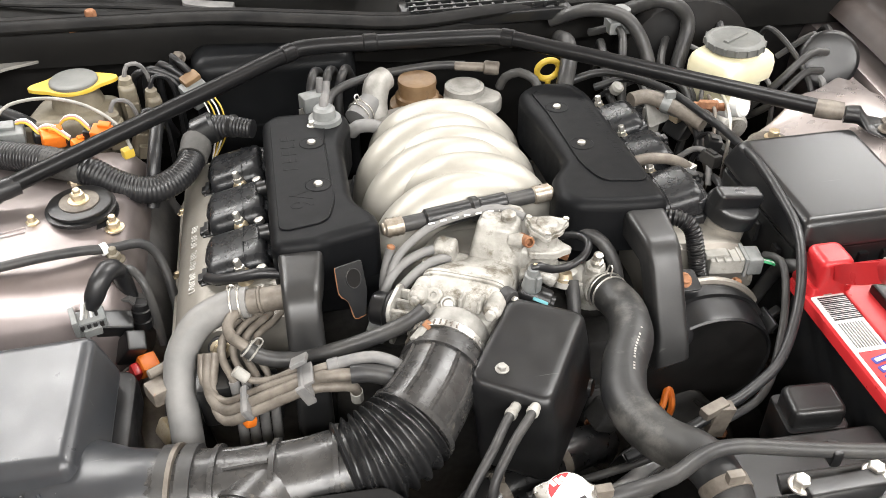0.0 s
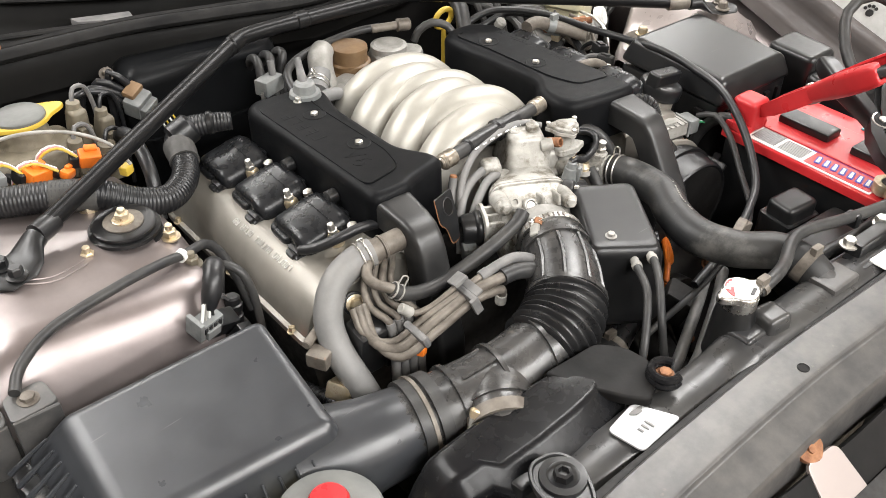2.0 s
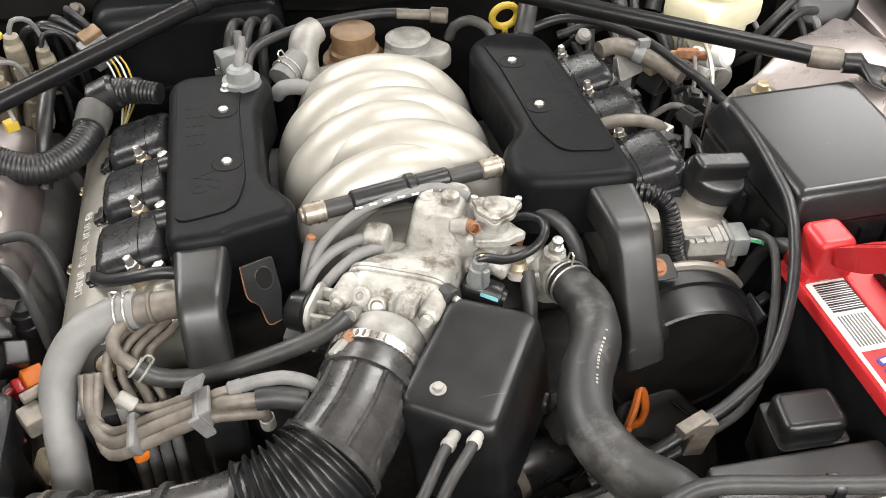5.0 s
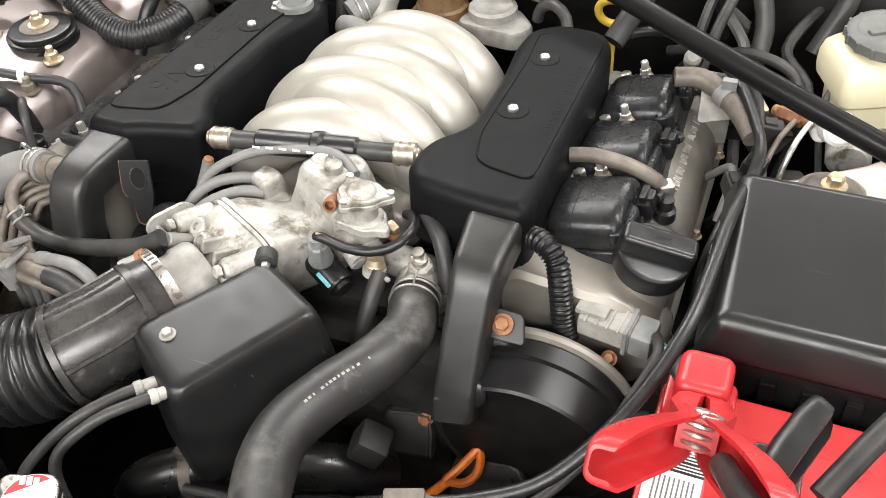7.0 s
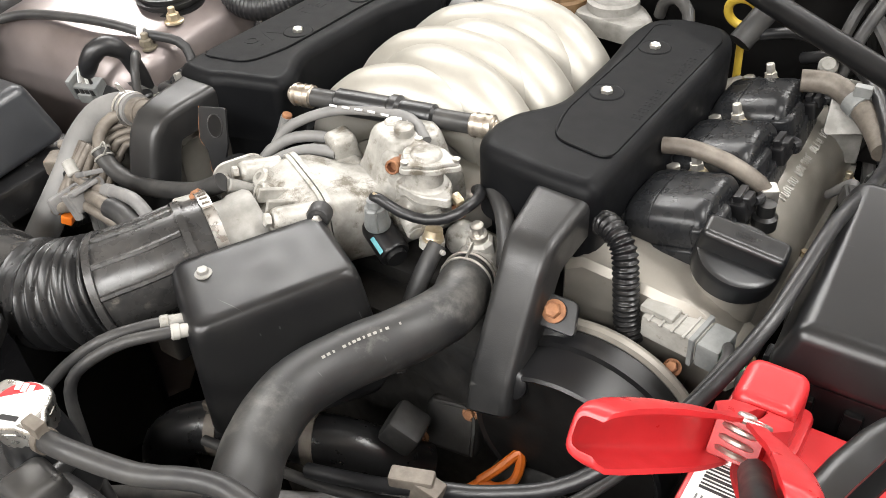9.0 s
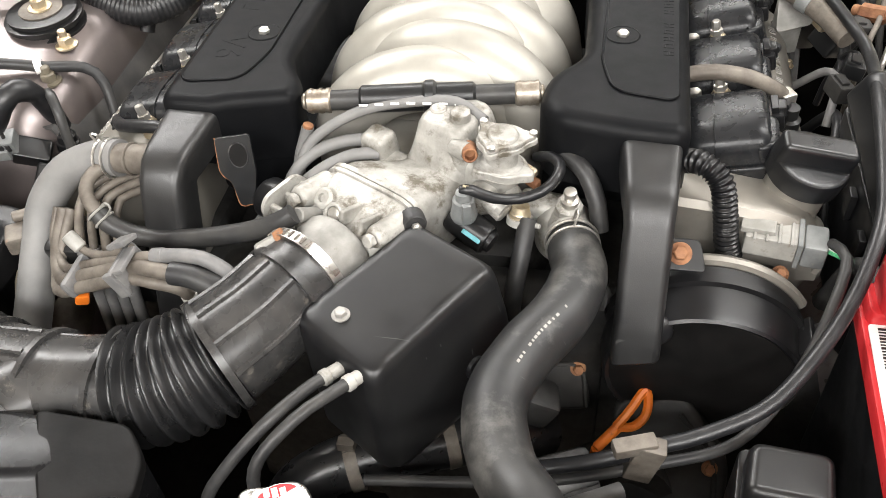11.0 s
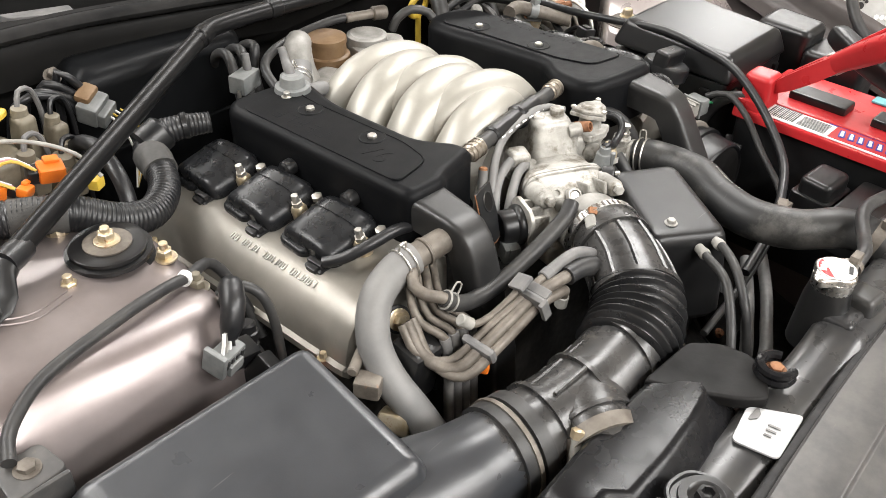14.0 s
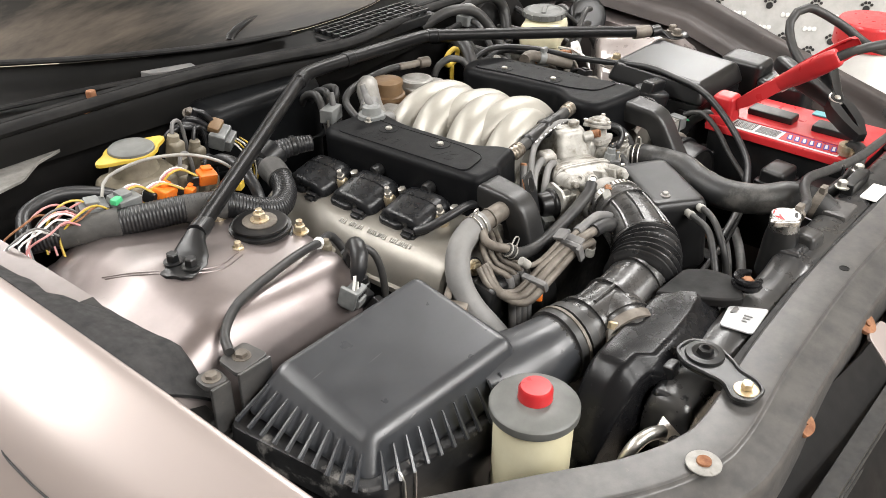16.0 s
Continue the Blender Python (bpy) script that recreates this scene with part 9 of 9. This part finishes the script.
orange_plugs()
for x, y, z, a in ((-0.520, 1.045, 0.880, 10), (-0.555, 1.06, 0.878, -15)):
    b = B()
    box(b, (x, y, z), (0.036, 0.028, 0.022), rot=(10, 5, a), bev=0.003)
    box(b, (x, y, z + 0.012), (0.018, 0.016, 0.008), rot=(10, 5, a), bev=0.002)
    tagged(part("grey_plug", b, M_GREYPL), "dusty grey wiring plug on the loom", "connector", "grey plugs")
b = B()
box(b, (-0.535, 1.035, 0.892), (0.014, 0.010, 0.008), rot=(0, 0, 20), bev=0.002)
tagged(part("green_clip", b, M_GREEN), "small green clip on the loom plugs", "clip")
hose("white_tube", [(-0.540, 1.06, 0.890), (-0.520, 1.075, 0.905), (-0.47, 1.065, 0.915), (-0.42, 1.04, 0.912), (-0.385, 1.015, 0.895), (-0.372, 0.995, 0.872)], 0.0022, M_PALE, "thin white tube over the orange plugs", 10, "tube")
b = B()
box(b, (-0.378, 0.998, 0.866), (0.014, 0.012, 0.012), rot=(0, 0, 30), bev=0.002)
tagged(part("yellow_clip", b, M_YELLOW), "yellow clip at the end of the white tube", "clip")
rnd = random.Random(7)
for k in range(14):
    a = rnd.random()
    x0, y0 = -0.53 - 0.10 * rnd.random(), 1.035 + 0.04 * rnd.random()
    hose("loose_wire", [(x0, y0, 0.874), (x0 - 0.02, y0 + 0.005, 0.886 + 0.012 * a), (x0 - 0.045, y0 - 0.005 + 0.02 * a, 0.884 + 0.012 * a), (x0 - 0.07, y0 + 0.01, 0.868), (x0 - 0.075, y0 + 0.0, 0.845)], 0.0014,
         (M_PINK, M_WHITE, M_PINK, M_YELLOW, M_WIRE, M_RUST)[k % 6], "thin coloured wire from the open loom", 6, "wire", step=0.008)
hose("corner_loom", [(-0.64, 1.07, 0.87), (-0.62, 1.10, 0.885), (-0.57, 1.11, 0.888), (-0.52, 1.095, 0.875), (-0.48, 1.08, 0.85)], 0.009, M_TAPE, "black taped loom in the rear corner", 12, "wiring loom")

# ---- behind the engine ----
def rear_parts():
    t = thing("oil_neck", (-0.002, 1.089, 0.82), "stained brown plastic cap on a round neck", "cap")
    b = B()
    lathe(b, (-0.002, 1.080, 0.83), (0, 0, 1), [(0, 0.040), (0.022, 0.038), (0.025, 0.030), (0.034, 0.030), (0.036, 0.026), (0.052, 0.025), (0.054, 0.020), (0.053, 0.004)], 36)
    part("neck", b, M_OILY, t)
    b = B()
    lathe(b, (-0.002, 1.080, 0.881), (0, 0, 1), [(0, 0.0265), (0.006, 0.026), (0.007, 0.022), (0.0075, 0.004)], 32)
    part("cap", b, M_OILY, t, "brown stained cap")
    t = thing("egr_valve", (-0.066, 1.055, 0.82), "dull cast aluminium valve elbow behind the manifold", "valve")
    b = B()
    tube(b, [(-0.060, 1.04, 0.84), (-0.064, 1.055, 0.868), (-0.058, 1.070, 0.888), (-0.045, 1.082, 0.892)], [0.016, 0.017, 0.018, 0.016], 20, 0.006)
    box(b, (-0.040, 1.04, 0.845), (0.06, 0.04, 0.03), rot=(0, 0, 20), bev=0.010)
    part("valve_body", b, M_DULL, t)
    b = B()
    tube(b, [(-0.092, 1.030, 0.862), (-0.08, 1.044, 0.868), (-0.066, 1.056, 0.872)], 0.0165, 20, 0.006)
    tube(b, [(-0.10, 1.02, 0.85), (-0.092, 1.012, 0.862), (-0.075, 1.008, 0.864), (-0.062, 1.012, 0.855)], 0.009, 14, 0.006)
    part("grey_hose", b, M_GREYHOSE, t)
    b = B()
    spring_clamp(b, (-0.084, 1.040, 0.866), (0.7, 0.7, 0.2), 0.0172)
    part("spring_clamp", b, M_STEEL, t)
    b = B()
    slab(b, rounded([(0.025, 1.045), (0.10, 1.035), (0.115, 1.06), (0.085, 1.095), (0.04, 1.10)], 0.015), 0.845, 0.866, bev=0.006)
    lathe(b, (0.062, 1.072, 0.862), (0, 0, 1), [(0, 0.028), (0.012, 0.027), (0.014, 0.022), (0.011, 0.016), (0.011, 0.003)], 32)
    tagged(part("valve_housing", b, M_DULL), "dull round alloy housing behind the manifold", "housing")


rear_parts()
hose("rear_rail_hose", [(-0.13, 1.02, 0.875), (-0.12, 1.055, 0.888), (-0.085, 1.085, 0.889), (-0.03, 1.105, 0.888), (0.03, 1.112, 0.888), (0.07, 1.105, 0.888)], 0.0058, M_RUBBER, "black hose running behind the manifold", 12)
b = B()
rod(b, (0.055, 1.106, 0.888), (0.10, 1.094, 0.887), 0.0062)
rod(b, (0.094, 1.096, 0.887), (0.115, 1.090, 0.886), 0.0095)
tagged(part("rail_pipe", b, M_PIPE), "tan metal pipe with an end fitting", "pipe")
hose("breather_tube", [(0.112, 1.075, 0.865), (0.118, 1.07, 0.882), (0.135, 1.06, 0.893), (0.152, 1.045, 0.888), (0.156, 1.035, 0.875)], 0.0062, M_RUBBER, "small black hose curving to the cover", 12)
for k in range(3):
    hose("rear_hose", [(-0.150 + 0.020 * k, 1.06 + 0.01 * k, 0.83), (-0.148 + 0.02 * k, 1.075 + 0.01 * k, 0.87), (-0.14 + 0.02 * k, 1.10, 0.895), (-0.13 + 0.02 * k, 1.14, 0.88), (-0.12 + 0.02 * k, 1.17, 0.84)], 0.0062, M_RUBBER, "black hose bending to the bulkhead", 12)


def relay_block():
    t = thing("suppressor_box", (-0.143, 1.064, 0.86), "grey metal suppressor box with terminals", "relay")
    b = B()
    box(b, (-0.143, 1.066, 0.876), (0.036, 0.022, 0.022), rot=(0, 0, 20), bev=0.002)
    part("case", b, M_GREYPL, t)
    for k in range(3):
        b = B()
        box(b, (-0.163 + 0.003 * k, 1.052 + 0.003 * k, 0.866), (0.003, 0.003, 0.014), bev=0.0006)
        part("terminal", b, M_STEEL, t)
    b = B()
    rod(b, (-0.135, 1.068, 0.88), (-0.133, 1.075, 0.905), 0.005)
    part("post", b, M_WIRE, t)


relay_block()


def cover_elbow():
    t = thing("breather_elbow", (-0.135, 0.985, 0.895), "grey breather elbow in the engine cover", "elbow")
    b = B()
    lathe(b, (-0.135, 0.985, 0.890), (0, 0, 1), [(0, 0.021), (0.006, 0.020), (0.007, 0.015), (0.018, 0.0135), (0.021, 0.010)], 28)
    part("boss", b, M_GREYPL, t)
    b = B()
    tube(b, [(-0.135, 0.985, 0.904), (-0.134, 0.992, 0.914), (-0.130, 1.002, 0.920), (-0.128, 1.010, 0.932)], [0.006, 0.006, 0.005, 0.0045], 12, 0.004)
    part("nipple", b, M_WIRE, t)
    b = B()
    bolt(b, (-0.152, 0.975, 0.891), r=0.004, h=0.005)
    part("screw", b, M_STEEL, t)


cover_elbow()
b = B()
pts = [(0.189 + 0.016 * math.cos(a), 1.100 - 0.004 * math.sin(a), 0.872 + 0.016 * math.sin(a)) for a in [6.28318 * k / 20 for k in range(21)]]
tube(b, pts, 0.0045, 10, 0.005)
rod(b, (0.190, 1.10, 0.856), (0.192, 1.10, 0.70), 0.004)
tagged(part("dipstick", b, M_YELLOW), "yellow ring handle dipstick behind the cover", "dipstick")
hose("dark_hose", [(0.20, 1.06, 0.86), (0.215, 1.09, 0.885), (0.225, 1.13, 0.895), (0.23, 1.18, 0.88)], 0.012, M_RUBBER, "black hose behind the engine cover", 14)

# ---- things beyond the wing ----
def pet_seat():
    t = thing("pet_seat", (1.9, 1.2, 0.0), "grey fabric pet seat printed with paws and bones", "pet seat")
    m = pose(1.92, 1.18, 0.46, 0, 0, 34)
    b = B()
    tmp = bmesh.new()
    box(tmp, (0, 0, 0), (0.8, 0.9, 0.92), bev=0.08, seg=5)
    put(b, tmp, m)
    part("cushion", b, M_CLOTH, t)
    rnd = random.Random(3)
    paws, bones = B(), B()
    for i in range(12):
        for k in range(11):
            y, z = -0.38 + 0.068 * i + 0.016 * rnd.random(), -0.34 + 0.068 * k + 0.03 * (i % 2)
            if (i + k) % 2:
                for dy, dz, r in ((0, -0.005, 0.010), (-0.013, 0.007, 0.0045), (-0.005, 0.013, 0.0045), (0.005, 0.013, 0.0045), (0.013, 0.007, 0.0045)):
                    lathe(paws, m @ Vector((-0.4015, y + dy, z + dz)), m.to_3x3() @ Vector((-1, 0, 0)), [(0, r), (0.002, r * 0.9)], 10)
            else:
                for dy in (-0.013, 0.013):
                    lathe(bones, m @ Vector((-0.4015, y + dy, z)), m.to_3x3() @ Vector((-1, 0, 0)), [(0, 0.007), (0.002, 0.006)], 10)
                lathe(bones, m @ Vector((-0.4015, y, z)), m.to_3x3() @ Vector((-1, 0, 0)), [(0, 0.0065), (0.002, 0.006)], 10)
    tagged(part("paw_print", paws, M_PRINT, t, "black paw prints"), kind="stuff")
    tagged(part("bone_print", bones, M_WHITE, t, "white bone prints"), kind="stuff")
    b = B()
    tube(b, [m @ Vector((-0.42, -0.45, 0.03)), m @ Vector((-0.45, -0.2, -0.03)), m @ Vector((-0.45, 0.2, -0.03)), m @ Vector((-0.42, 0.45, 0.03))], 0.06, 14, 0.05)
    part("bolster", b, M_CLOTH, t, "plain grey bolster")


pet_seat()
bk = thing("bucket", (1.27, 0.68, 0), "white bucket with a red lid beside the car", "bucket")
b = B()
lathe(b, (1.27, 0.68, 0.0), (0, 0, 1), [(0, 0.07), (0.4, 0.08), (0.70, 0.08), (0.72, 0.078)], 36)
part("pail", b, M_WHITE, bk)
b = B()
lathe(b, (1.27, 0.68, 0.72), (0, 0, 1), [(0, 0.085), (0.05, 0.085), (0.06, 0.078), (0.061, 0.01)], 36)
part("lid", b, M_RED, bk, "red round lid")
